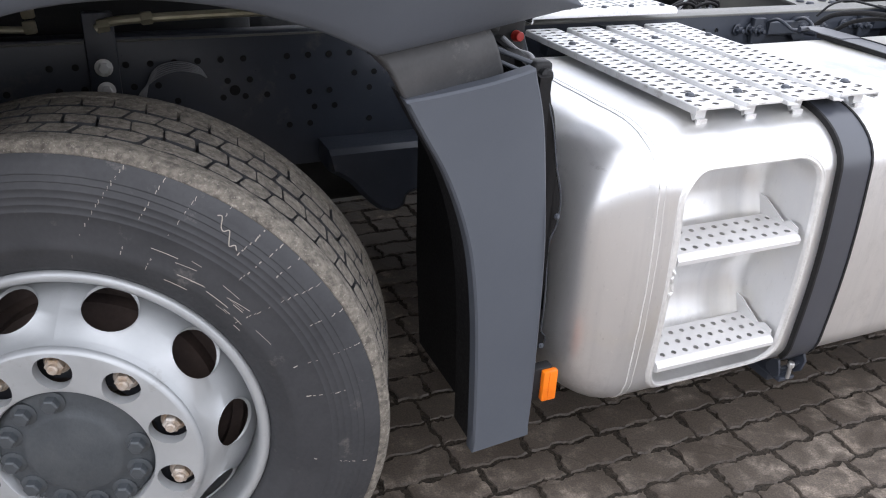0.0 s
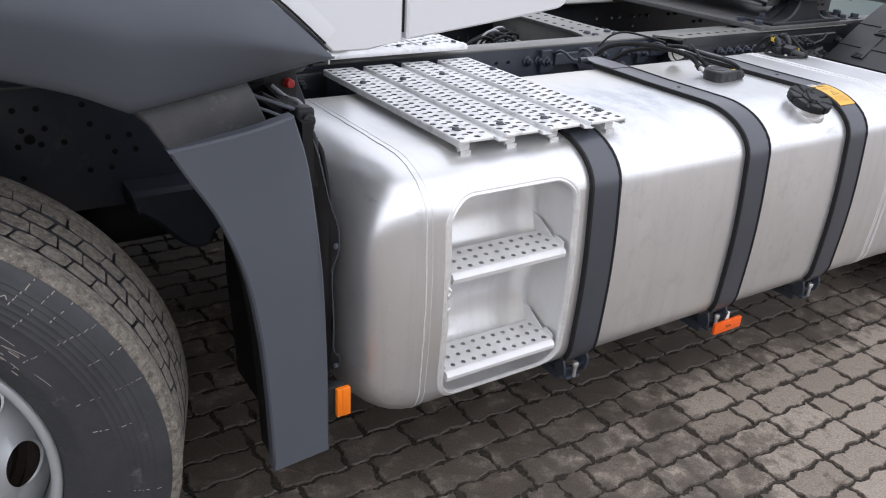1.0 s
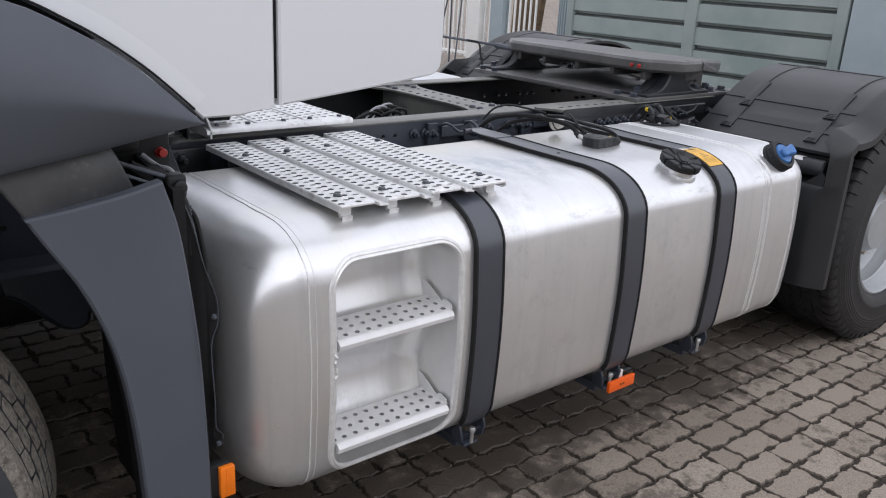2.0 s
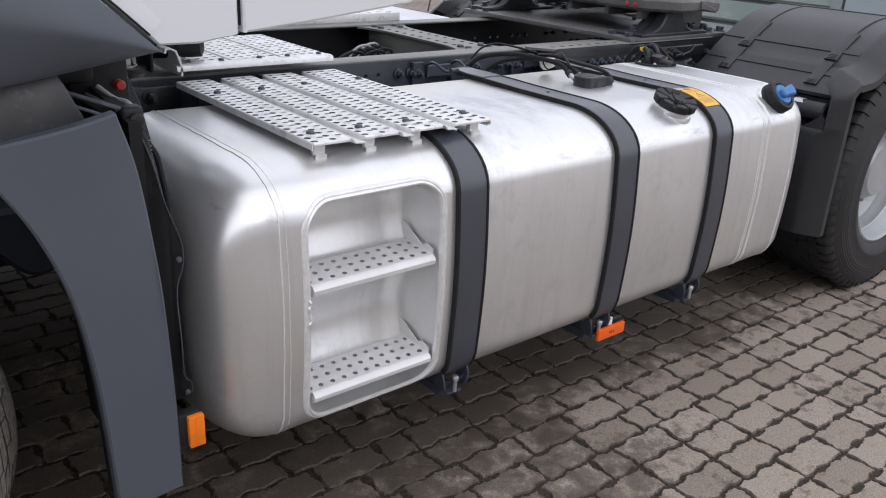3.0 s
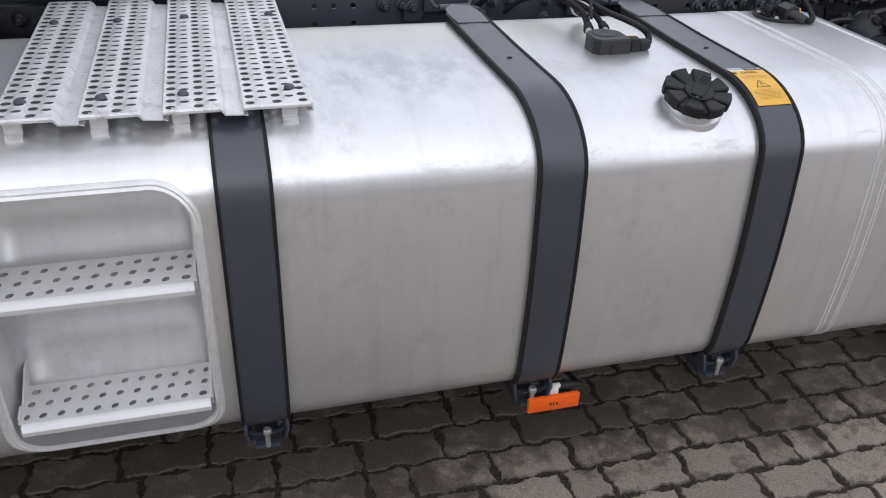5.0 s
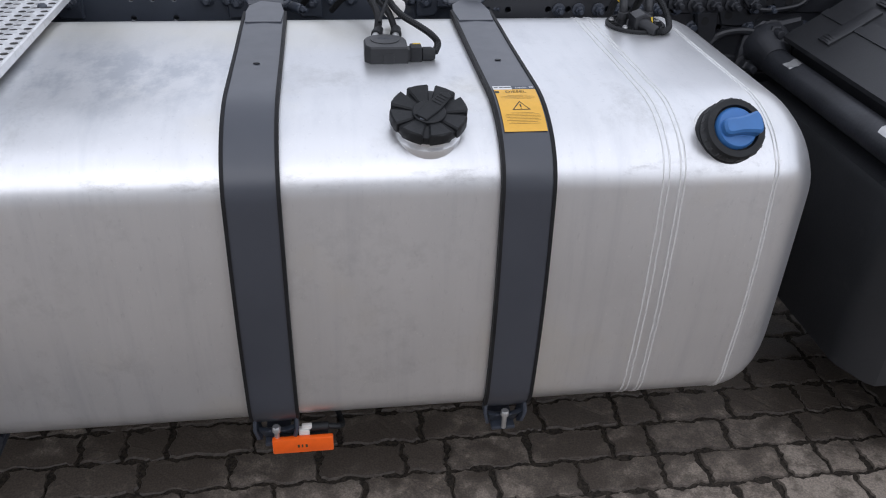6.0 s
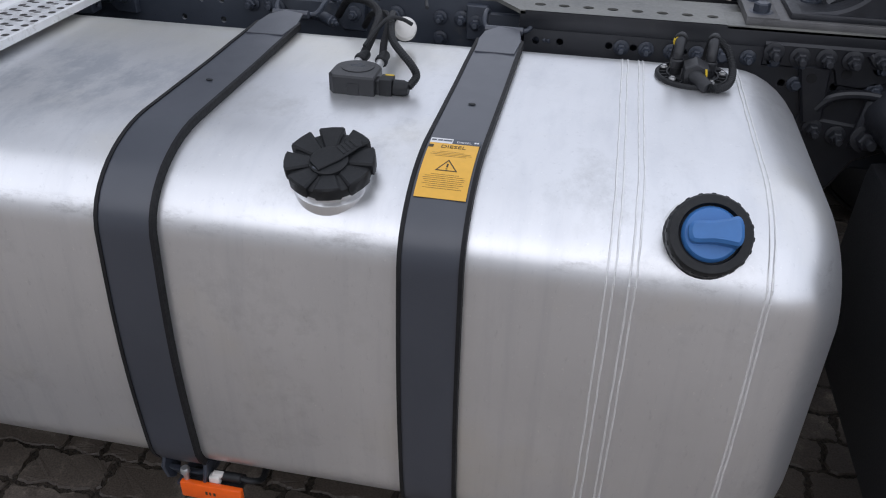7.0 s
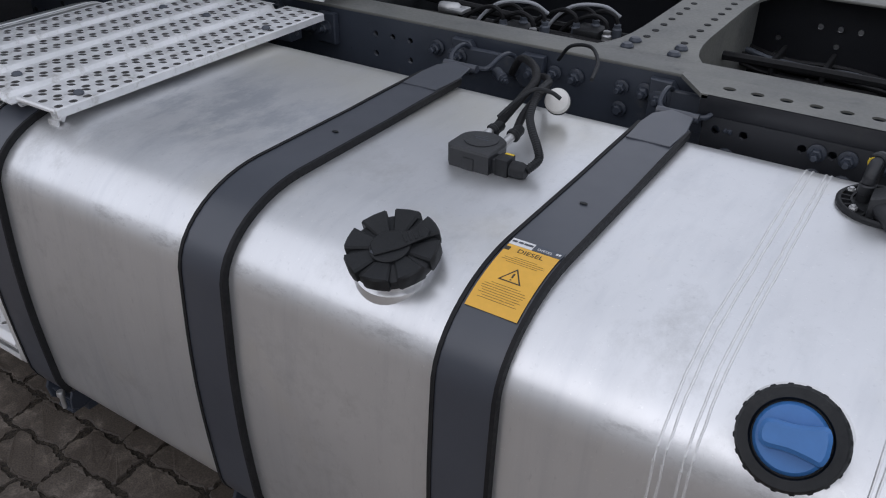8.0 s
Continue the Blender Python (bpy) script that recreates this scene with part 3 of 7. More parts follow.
mod.operation, mod.solver, mod.object = "DIFFERENCE", "EXACT", cut
tank_parent_inverse = tank.matrix_parent_inverse.copy()
tank.parent = None
bpy.context.view_layer.update()
carved = bpy.data.meshes.new_from_object(tank.evaluated_get(bpy.context.evaluated_depsgraph_get()))
tank.modifiers.clear()
tank.data = carved
carved.name = "fuel_tank"
carved.polygons.foreach_set("use_smooth", [True] * len(carved.polygons))
carved.set_sharp_from_angle(angle=radians(32))
tank.parent = truck
tank.matrix_parent_inverse = tank_parent_inverse
bpy.data.objects.remove(cut)


def bead(name, x, r, wave, label, parent):
    """A weld bead round the tank at x."""
    sec = tank_section(0)
    pts = []
    for k in range(len(sec)):
        p, q = Vector(sec[k]), Vector(sec[(k + 1) % len(sec)])
        steps = max(1, int((q - p).length / 0.02))
        pts += [p.lerp(q, i / steps) for i in range(steps)]
    pts.append(pts[0])
    rng = random.Random(int(x * 1000))
    b = bmesh.new()
    pipe(b, [(x + rng.uniform(-wave, wave), p.x, p.y) for p in pts], r, 6)
    return on_truck(name, b, WELD, label, parent)


bead("weld_seam", 0.9515, 0.0018, 0.0010, "", tank)
for x in (0.966, 2.674, 2.684, 2.704, 2.712, 2.874, 2.880):
    bead("weld_seam", x, 0.0009 if x < 1.5 else 0.0017, 0.0006, "", tank)

# torn lump of weld at the recess's edge
bm = bmesh.new()
lrng = random.Random(8)
pipe(bm, [(STEP_X0 - 0.001 + lrng.uniform(-0.003, 0.003), face_y(0.6) - 0.003 + lrng.uniform(-0.003, 0.002), 0.585 + 0.006 * k) for k in range(12)], 0.0035, 7)
on_truck("weld_lump", bm, WELD, "rough torn lump of weld", tank)

# flange round the step recess
bm = bmesh.new()
prof = [(-0.003, 0.006), (-0.001, -0.002), (0.002, -0.0045), (0.006, -0.0025), (0.009, -0.0042), (0.013, -0.003), (0.015, 0.001)]
rims = []
n = len(step_outline)
cx, cz = (STEP_X0 + STEP_X1) / 2, (STEP_Z0 + STEP_Z1) / 2
dense = []
for k in range(n):
    p, q = Vector(step_outline[k]), Vector(step_outline[(k + 1) % n])
    st = max(1, int((q - p).length / 0.03))
    dense += [p.lerp(q, i / st) for i in range(st)]
for off, lift in prof:
    ring = []
    for k, p in enumerate(dense):
        t = (dense[(k + 1) % len(dense)] - dense[k - 1]).normalized()
        o = Vector((t.y, -t.x))
        if o.dot(p - Vector((cx, cz))) < 0:
            o = -o
        q = p + o * off
        ring.append(bm.verts.new((q.x, face_y(q.y) + lift, q.y)))
    rims.append(ring)
for a, b in zip(rims, rims[1:]):
    for k in range(len(a)):
        bm.faces.new((a[k], a[(k + 1) % len(a)], b[(k + 1) % len(a)], b[k]))
bmesh.ops.recalc_face_normals(bm, faces=bm.faces)
on_truck("recess_flange", bm, WELD, "", tank)


def step_board(z):
    """A perforated aluminium tread with a rolled front edge and bent end tabs."""
    b = bmesh.new()
    x0, x1, y0, y1 = STEP_X0 + 0.008, STEP_X1 - 0.006, 0.010, 0.112
    nu, nv = 11, 3
    # hole walls take a darker metal that paints the shade inside
    holed_sheet(b, nu, nv, lambda u, v, w: Vector((x0 + (x1 - x0) * (u + 0.22 * (v - 1.5) * min(1.0, u, nu - u)) / nu, y0 + (y1 - y0) * v / nv, z + w)), (0.205, 0.205), 0.008, -0.0008, seg=12, wall=1)
    box(b, x0, x1, y1, y1 + 0.004, z - 0.020, z, 0.0)
    front = [(y0 + 0.001, z), (y0 - 0.008, z - 0.003), (y0 - 0.013, z - 0.011), (y0 - 0.011, z - 0.021), (y0 - 0.002, z - 0.026), (y0 + 0.006, z - 0.022), (y0 + 0.002, z - 0.006)]
    prism(b, front, lambda u, v, w: Vector((x0 + 0.006 + w, u, v)), x1 - x0 - 0.012)
    for x in (x0 + 0.001, x1 - 0.004):
        prism(b, [(y0 + 0.004, z - 0.018), (y1 + 0.03, z - 0.018), (y1 + 0.03, z + 0.042), (y1 + 0.005, z + 0.038), (y0 + 0.045, z + 0.006), (y0 + 0.03, z + 0.016), (y0 + 0.004, z + 0.010)],
              lambda u, v, w, x=x: Vector((x + w, u, v)), 0.003)
    return on_truck("step_tread", b, (STEP, STEEL), "perforated aluminium step tread", tank, 40)


for z in (0.672, 0.415):
    step_board(z)


# -- straps
def strap_path():
    pts = [(0.70, TZ1 + 0.004), (0.65, TZ1 + 0.003), (0.5, TZ1 + 0.002), (0.4, TZ1), (0.32, TZ1), (0.25, TZ1)]
    pts += [(RTY + RTY * math.cos(radians(a)), TZ1 - RT + RT * math.sin(radians(a))) for a in range(90, 181, 6)]
    pts += [(-bulge(z), z) for z in (0.78, 0.74, 0.70, 0.66, 0.60, 0.54, 0.48, 0.42)]
    pts += [(RB + RB * math.cos(radians(a)), TZ0 + RB + RB * math.sin(radians(a))) for a in range(180, 236, 8)]
    return [Vector(p) for p in pts]


SP = strap_path()
SLEN = [0.0]
for a, b in zip(SP, SP[1:]):
    SLEN.append(SLEN[-1] + (b - a).length)


def strap_at(s, off):
    """Place (y, z) at length s along the strap, lifted off the tank."""
    for k in range(len(SP) - 1):
        if s <= SLEN[k + 1] or k == len(SP) - 2:
            d = SP[k + 1] - SP[k]
            f = (s - SLEN[k]) / d.length
            def nrm(i):
                t = (SP[min(i + 1, len(SP) - 1)] - SP[max(i - 1, 0)]).normalized()
                return Vector((-t.y, t.x)) * -1
            o = nrm(k).lerp(nrm(k + 1), f).normalized()
            p = SP[k] + d * f + o * off
            return p


def band(bm, x0, x1, s0, s1, o0, o1, steps=60, mat=0, crown=0.0):
    rows = []
    for k in range(steps + 1):
        s = s0 + (s1 - s0) * k / steps
        lo, hi = strap_at(s, o0), strap_at(s, o1)
        ce = strap_at(s, o1 + crown)
        rows.append([bm.verts.new((x0, lo.x, lo.y)), bm.verts.new((x0, hi.x, hi.y)), bm.verts.new(((x0 + x1) / 2, ce.x, ce.y)),
                     bm.verts.new((x1, hi.x, hi.y)), bm.verts.new((x1, lo.x, lo.y))])
    for a, b in zip(rows, rows[1:]):
        for k in range(5):
            bm.faces.new((a[k], a[(k + 1) % 5], b[(k + 1) % 5], b[k])).material_index = mat
    for r in (rows[0], rows[-1]):
        bm.faces.new(r).material_index = mat
    bmesh.ops.recalc_face_normals(bm, faces=bm.faces)


S_END = SLEN[-1]


def tank_strap(x, label):
    b = bmesh.new()
    band(b, x - 0.0410, x + 0.0410, 0.06, S_END, 0.006, 0.0105, crown=0.0014)
    st = on_truck("tank_strap", b, STRAP, label)
    b = bmesh.new()
    for x0, x1 in ((x - 0.0460, x - 0.0400), (x + 0.0400, x + 0.0460)):
        band(b, x0, x1, 0.07, S_END - 0.02, 0.0, 0.0125)
    on_truck("rubber_edging", b, RUBBER, "black rubber edging", st)
    # end tongue with a step towards the chassis
    b = bmesh.new()
    prism(b, [(x - 0.037, 0.553), (x + 0.037, 0.553), (x + 0.041, 0.625), (x + 0.032, 0.685), (x - 0.012, 0.70), (x - 0.036, 0.668), (x - 0.041, 0.625)],
          lambda u, v, w: Vector((u, v, TZ1 + 0.0125 + 0.03 * max(0.0, v - 0.62) + w)), 0.0035, bevel=0.001)
    rod(b, (x - 0.040, 0.704, TZ1 + 0.010), (x + 0.036, 0.704, TZ1 + 0.010), 0.008, 12)
    on_truck("strap_tongue", b, STRAP, "", st)
    # small hole, its dark inside painted as a black disc
    b = bmesh.new()
    lathe(b, [(0.006, 0), (0.006, 0.0012), (0.0, 0.0014)], 10, axis_matrix((x, 0.308, TZ1 + 0.0124), (0, 0, 1)) @ Matrix.Diagonal((1.0, 0.6, 1, 1)))
    on_truck("rivet", b, BLACK, "", st)
    # cradle under the tank: hooked ears, a tapering tongue, the clamp bolt through it
    b = bmesh.new()
    ear = [(0.014, 0.330), (0.030, 0.325), (0.050, 0.300), (0.048, 0.282), (0.022, 0.274), (0.008, 0.286), (0.006, 0.312)]
    for side in (-1, 1):
        prism(b, ear, lambda u, v, w: Vector((x + side * (0.036 + w - 0.22 * max(0.0, 0.312 - v) + 0.15 * max(0.0, 0.014 - u)), u, v)), 0.007, bevel=0.0015)
    prism(b, [(x - 0.034, 0.306), (x - 0.026, 0.270), (x - 0.020, 0.264), (x + 0.020, 0.264), (x + 0.026, 0.270), (x + 0.034, 0.306), (x + 0.016, 0.298), (x - 0.016, 0.298)],
          lambda u, v, w: Vector((u, 0.034 - 0.5 * (v - 0.264) + w, v)), 0.012, bevel=0.002)
    box(b, x - 0.024, x + 0.024, 0.012, 0.12, 0.262, 0.272, 0.003)
    box(b, x - 0.02, x + 0.02, 0.05, 0.50, 0.240, 0.268, 0.004)
    on_truck("strap_foot", b, FRAME, "", st)
    b = bmesh.new()
    m = axis_matrix((x, 0.012, 0.270), (0, -0.02, 1))
    lathe(b, [(0.0052, 0.0), (0.0052, 0.036)], 10, m)
    lathe(b, [(0.0085, 0.034), (0.0085, 0.043), (0.0065, 0.046), (0.0, 0.046)], 10, m)
    on_truck("clamp_bolt", b, STEEL, "bright steel bolt", st)
    return st


STRAPS = [1.442, 1.9925, 2.4405]
straps = [tank_strap(x, "dark grey painted steel strap with rubber edging round the tank") for x in STRAPS]

# label on the third strap, bent over the shoulder
LS0 = 0.70 - 0.1715


def bent(me, x, s0, off):
    """Lay a flat mesh (x across, y up the label) on the strap."""
    for v in me.vertices:
        p = strap_at(s0 - 0.83 * v.co.y, off + v.co.z)
        v.co = (x + v.co.x, p.x, p.y)


xs = STRAPS[2] + 0.0005
bm = bmesh.new()
band(bm, xs - 0.0362, xs + 0.0362, LS0 + 0.0145, LS0 + 0.122, 0.0124, 0.0131, 20)
on_truck("warning_label", bm, YELLOW, "yellow fuel warning label with a black triangle", straps[2])
bm = bmesh.new()
band(bm, xs - 0.0368, xs - 0.004, LS0, LS0 + 0.0138, 0.0124, 0.0131, 4)
on_truck("label_header", bm, PAPER, "white label strip with unreadable print", straps[2])
bm = bmesh.new()
band(bm, xs - 0.0035, xs + 0.0372, LS0, LS0 + 0.0138, 0.0124, 0.0131, 4)
on_truck("label_header", bm, FENDER, "grey label strip with unreadable print", straps[2])


def on_label(name, build, material, off=0.0134):
    b = bmesh.new()
    build(b)
    me = bpy.data.meshes.new(name)
    b.to_mesh(me)
    b.free()
    bent(me, xs, LS0, off)
    me.materials.append(material)
    ob = new(name, me)
    ob.parent = straps[2]
    return ob


def flat(b, x0, x1, y0, y1):
    n = 4
    for k in range(n):
        a, c = y0 + (y1 - y0) * k / n, y0 + (y1 - y0) * (k + 1) / n
        b.faces.new([b.verts.new(p) for p in ((x0, a, 0), (x1, a, 0), (x1, c, 0), (x0, c, 0))])


def label_block(b, lines):
    for y, w in lines:
        flat(b, -w / 2, w / 2, y, y - 0.0006)


LINES = [(-0.0435, 0.034), (-0.0475, 0.056), (-0.0515, 0.060), (-0.0555, 0.044)] + [(-0.1005 - 0.0040 * k, w) for k, w in enumerate((0.040, 0.056, 0.060, 0.058, 0.052, 0.058, 0.046, 0.054))]


def label_triangle(b):
    def tri(r):
        return [Vector((r * math.cos(radians(a)), -0.083 + r * math.sin(radians(a)), 0)) for a in (90, 210, 330)]
    o, i = tri(0.0185), tri(0.0145)
    ov, iv = [b.verts.new(p) for p in o], [b.verts.new(p) for p in i]
    for k in range(3):
        b.faces.new((ov[k], ov[(k + 1) % 3], iv[(k + 1) % 3], iv[k]))
    flat(b, -0.0013, 0.0013, -0.084, -0.075)
    flat(b, -0.0012, 0.0012, -0.0885, -0.0865)


on_label("label_print", lambda b: label_block(b, LINES[:4]), PRINT)
on_label("label_print", lambda b: label_block(b, LINES[4:]), PRINT)
on_label("pump_mark", lambda b: flat(b, -0.036, -0.029, -0.024, -0.033), PRINT)
on_label("warning_triangle", label_triangle, PRINT)
word = lettering("DIESEL", 0.0125, Matrix.Identity(4), PRINT, straps[2], "lettering", 0.0001)
for v in word.data.vertices:
    v.co.y -= 0.0285
bent(word.data, xs, LS0, 0.0134)
small = lettering("DIESEL", 0.0075, Matrix.Identity(4), PAPER, straps[2], "lettering", 0.0001)
for v in small.data.vertices:
    v.co.x += 0.013
    v.co.y -= 0.0105
bent(small.data, xs, LS0, 0.0134)
on_label("header_print", lambda b: [flat(b, x, x + 0.003, -0.0055, -0.0105) for x in (0.0275, 0.0312)], PAPER)
on_label("header_print", lambda b: [flat(b, x, x + 0.007, -0.005, -0.010) for x in (-0.035, -0.026, -0.018, -0.012)], STRAP)


# -- filler caps and fittings on the tank
def fuel_cap():
    m = Matrix.Translation((2.281, 0.082, 0.893)) @ pose(0, 0, 0, 18, 0, 0) @ Matrix.Diagonal((0.985, 0.985, 1.0, 1))
    b = bmesh.new()
    lathe(b, [(0.066, -0.030), (0.063, -0.003), (0.059, 0.005), (0.053, 0.008), (0.053, 0.022)], 36, m)
    lathe(b, [(0.054, 0.013), (0.0565, 0.0145), (0.0565, 0.0185), (0.054, 0.020)], 36, m)
    on_truck("filler_neck", b, ALU, "", tank)
    b = bmesh.new()
    lathe(b, [(0.050, 0.020), (0.0595, 0.0205), (0.0605, 0.023), (0.0600, 0.034), (0.056, 0.0365), (0.0, 0.037)], 40, m)
    on_truck("fuel_cap", b, BLACK, "black plastic fuel cap with eight raised petals", tank)
    for k in range(8):
        mm = m @ Matrix.Rotation(2 * math.pi * (k + 0.28) / 8, 4, "Z")
        b = bmesh.new()
        prism(b, [(0.020, -0.0075), (0.061, -0.0190), (0.0640, -0.013), (0.0650, 0.0), (0.0640, 0.013), (0.061, 0.0190), (0.020, 0.0075)],
              lambda u, v, w: mm @ Vector((u, v, 0.0215 + w * (1.0 + 0.16 * (u - 0.04) / 0.025))), 0.0200, bevel=0.0026)
        on_truck("petal", b, BLACK, "", tank)
    b = bmesh.new()
    mc = m @ Matrix.Translation((0.0, -0.004, 0.0))
    lathe(b, [(0.028, 0.034), (0.028, 0.0425), (0.026, 0.044), (0.0, 0.0445)], 28, mc)
    ml = mc @ Matrix.Rotation(0.85, 4, "Z")
    prism(b, [(-0.024, -0.011), (0.010, -0.014), (0.050, -0.010), (0.056, 0.0), (0.050, 0.010), (0.010, 0.014), (-0.024, 0.011)],
          lambda u, v, w: ml @ Vector((u, v, 0.0435 + w)), 0.0045, bevel=0.0015)
    for k in range(4):
        box(b, 0.020 + 0.007 * k, 0.0235 + 0.007 * k, -0.009, 0.009, 0.0475, 0.0492, 0.0006, 1, ml)
    on_truck("lock_flap", b, BLACK, "", tank)
    b = bmesh.new()
    box(b, -0.012, -0.002, -0.0245, -0.0205, 0.0435, 0.0455, 0.0004, 1, mc @ Matrix.Rotation(-0.25, 4, "Z"))
    on_truck("lock_slot", b, FENDER, "", tank)


def smooth_ring(pts, steps=3):
    """A closed outline, rounded through its points."""
    n = len(pts)
    loop = spline([(x, y, 0) for x, y in pts[-2:] + pts + pts[:2]], steps)
    return [(p.x, p.y) for p in loop[2 * steps:(n + 2) * steps]]


def blue_cap():
    m = Matrix.Translation((2.794, 0.053, 0.882)) @ pose(0, 0, 0, 49, 0, 0) @ Matrix.Diagonal((0.985, 0.985, 1.0, 1))
    b = bmesh.new()
    lathe(b, [(0.0605, -0.03), (0.0595, -0.002), (0.0560, 0.001), (0.050, 0.002)], 40, m)
    on_truck("neck_flange", b, WELD, "bright welded neck flange", tank)
    b = bmesh.new()
    lathe(b, [(0.0565, -0.02), (0.0565, 0.006), (0.054, 0.012), (0.046, 0.014)], 36, m)
    on_truck("filler_neck", b, BLACK, "", tank)
    b = bmesh.new()
    lathe(b, [(0.046, 0.010), (0.0525, 0.013), (0.0545, 0.020), (0.054, 0.036), (0.051, 0.041), (0.0405, 0.042), (0.0385, 0.034), (0.0, 0.030)], 40, m)
    ring = on_truck("cap_ring", b, BLACK, "black ribbed locking ring", tank)
    fasteners("ring_rib", [m @ Matrix.Rotation(2 * math.pi * k / 20, 4, "Z") for k in range(20)], lambda q: box(q, 0.050, 0.0553, -0.0032, 0.0032, 0.019, 0.036, 0.0012, 1), BLACK, tank)
    b = bmesh.new()
    lathe(b, [(0.0365, 0.030), (0.0365, 0.040), (0.033, 0.045), (0.0, 0.047)], 36, m)
    mm = m @ Matrix.Rotation(0.10, 4, "Z")
    grip = smooth_ring([(-0.030, 0.0), (-0.024, -0.014), (0.0, -0.0145), (0.018, -0.0175), (0.030, -0.0200), (0.0355, -0.012), (0.0365, 0.0), (0.0355, 0.012), (0.030, 0.0200), (0.018, 0.0175), (0.0, 0.0145), (-0.024, 0.014)])
    prism(b, grip, lambda u, v, w: mm @ Vector((u, v * (1.0 - 6.0 * max(0.0, w - 0.012)), 0.036 + w * (1.0 + 0.30 * (u + 0.035) / 0.08))), 0.025, bevel=0.004)
    on_truck("twist_cap", b, BLUE, "blue plastic twist cap with a grip bar", tank)


fuel_cap()
blue_cap()


def sender_unit():
    """Housing: a round head over a squared front, with a side plug, two pipe stubs, hoses, cable and breather."""
    b = bmesh.new()
    m = Matrix.Translation((2.232, 0.374, TZ1 - 0.010))
    head = [(0.041 * math.cos(radians(a)), 0.004 + 0.034 * math.sin(radians(a))) for a in range(0, 181, 15)]
    prism(b, [(0.040, -0.044)] + head + [(-0.041, -0.030), (-0.030, -0.044)], lambda u, v, w: m @ Vector((u, v, w)), 0.042, bevel=0.003)
    box(b, 0.038, 0.048, -0.034, -0.010, 0.010, 0.034, 0.002, m=m)
    box(b, -0.006, 0.014, -0.0455, -0.043, 0.004, 0.030, 0.001, m=m)
    snd = on_truck("fuel_sender", b, GUARD, "dark grey plastic fuel sender housing with a plug", tank)
    b = bmesh.new()
    lathe(b, [(0.028, 0.0415), (0.0278, 0.0432), (0.0, 0.0435)], 28, m @ Matrix.Translation((0.0, 0.004, 0.0)))
    on_truck("round_lid", b, GUARD, "", snd)
    b = bmesh.new()
    box(b, 0.046, 0.068, -0.036, -0.008, 0.006, 0.038, 0.002, m=m)
    on_truck("plug_socket", b, BLACK, "", snd)
    b = bmesh.new()
    lathe(b, [(0.011, 0.0), (0.0135, 0.002), (0.0135, 0.018), (0.010, 0.026), (0.0, 0.027)], 16, m @ Matrix.Translation((0.068, -0.022, 0.021)) @ pose(0, 0, 0, 0, 90, 0))
    on_truck("plug", b, BLACK, "", snd)
    b = bmesh.new()
    box(b, 0.052, 0.067, -0.014, -0.009, 0.0376, 0.0386, 0.0004, 1, m)
    on_truck("lock_tab", b, YLOOM, "dull yellow lock tab", snd)
    b = bmesh.new()
    for k, (x0, x1) in enumerate(((-0.012, 0.014), (-0.016, 0.012), (-0.002, 0.006))):
        box(b, x0, x1, 0.002 + 0.006 * k, 0.0032 + 0.006 * k, 0.0434, 0.0438, m=m)
    on_truck("sender_print", b, FENDER, "", snd)
    for x, lean in ((-0.021, 0.010), (0.022, 0.004)):
        b = bmesh.new()
        rod(b, m @ Vector((x, 0.030, 0.026)), m @ Vector((x + lean, 0.066, 0.036)), 0.0075, 14)
        on_truck("pipe_stub", b, STEEL, "bright steel pipe stub", tank)
        b = bmesh.new()
        lathe(b, [(0.0095, 0), (0.0115, 0.002), (0.0115, 0.008), (0.0098, 0.010), (0.0098, 0.022), (0.0080, 0.026)], 16, axis_matrix(m @ Vector((x + lean * 0.8, 0.056, 0.033)), (lean, 0.036, 0.010)))
        on_truck("hose_collar", b, BLACK, "", tank)
    b = bmesh.new()
    pipe(b, spline([m @ Vector((-0.011, 0.066, 0.036)), (2.226, 0.475, 0.962), (2.222, 0.53, 0.971), (2.212, 0.59, 0.974), (2.190, 0.64, 0.976), (2.152, 0.69, 0.972), (2.105, 0.74, 0.955), (2.07, 0.775, 0.91)]), 0.0076, 10)
    on_truck("fuel_hose", b, RUBBER, "black rubber fuel hose", tank)
    b = bmesh.new()
    pipe(b, spline([m @ Vector((0.026, 0.066, 0.036)), (2.252, 0.475, 0.962), (2.246, 0.52, 0.968), (2.237, 0.57, 0.968), (2.227, 0.61, 0.964), (2.205, 0.66, 0.958), (2.165, 0.71, 0.940), (2.135, 0.75, 0.90)]), 0.0066, 10)
    on_truck("return_hose", b, RUBBER, "black rubber return hose", tank)
    b = bmesh.new()
    pipe(b, spline([m @ Vector((0.094, -0.022, 0.024)), (2.334, 0.375, 0.944), (2.322, 0.392, 0.956), (2.298, 0.42, 0.966), (2.275, 0.455, 0.972), (2.260, 0.495, 0.978), (2.249, 0.54, 0.984), (2.237, 0.60, 0.978)], 14), 0.0060, 8, 0, 0.0012)
    on_truck("cable_sleeve", b, BLACK, "black corrugated cable sleeve", tank)
    b = bmesh.new()
    lathe(b, [(0.010, -0.026), (0.018, -0.024), (0.0210, -0.018), (0.0218, 0.008), (0.0195, 0.016), (0.011, 0.021), (0.0, 0.0225)], 28, axis_matrix((2.266, 0.576, 0.957), (0.25, -0.8, 0.45)))
    on_truck("breather_bulb", b, MILK, "milky white plastic breather", tank)
    b = bmesh.new()
    lathe(b, [(0.0216, -0.002), (0.0226, 0.0), (0.0216, 0.003)], 28, axis_matrix((2.264, 0.583, 0.9525), (0.25, -0.8, 0.45)))
    on_truck("tie_band", b, BLACK, "", tank)
    b = bmesh.new()
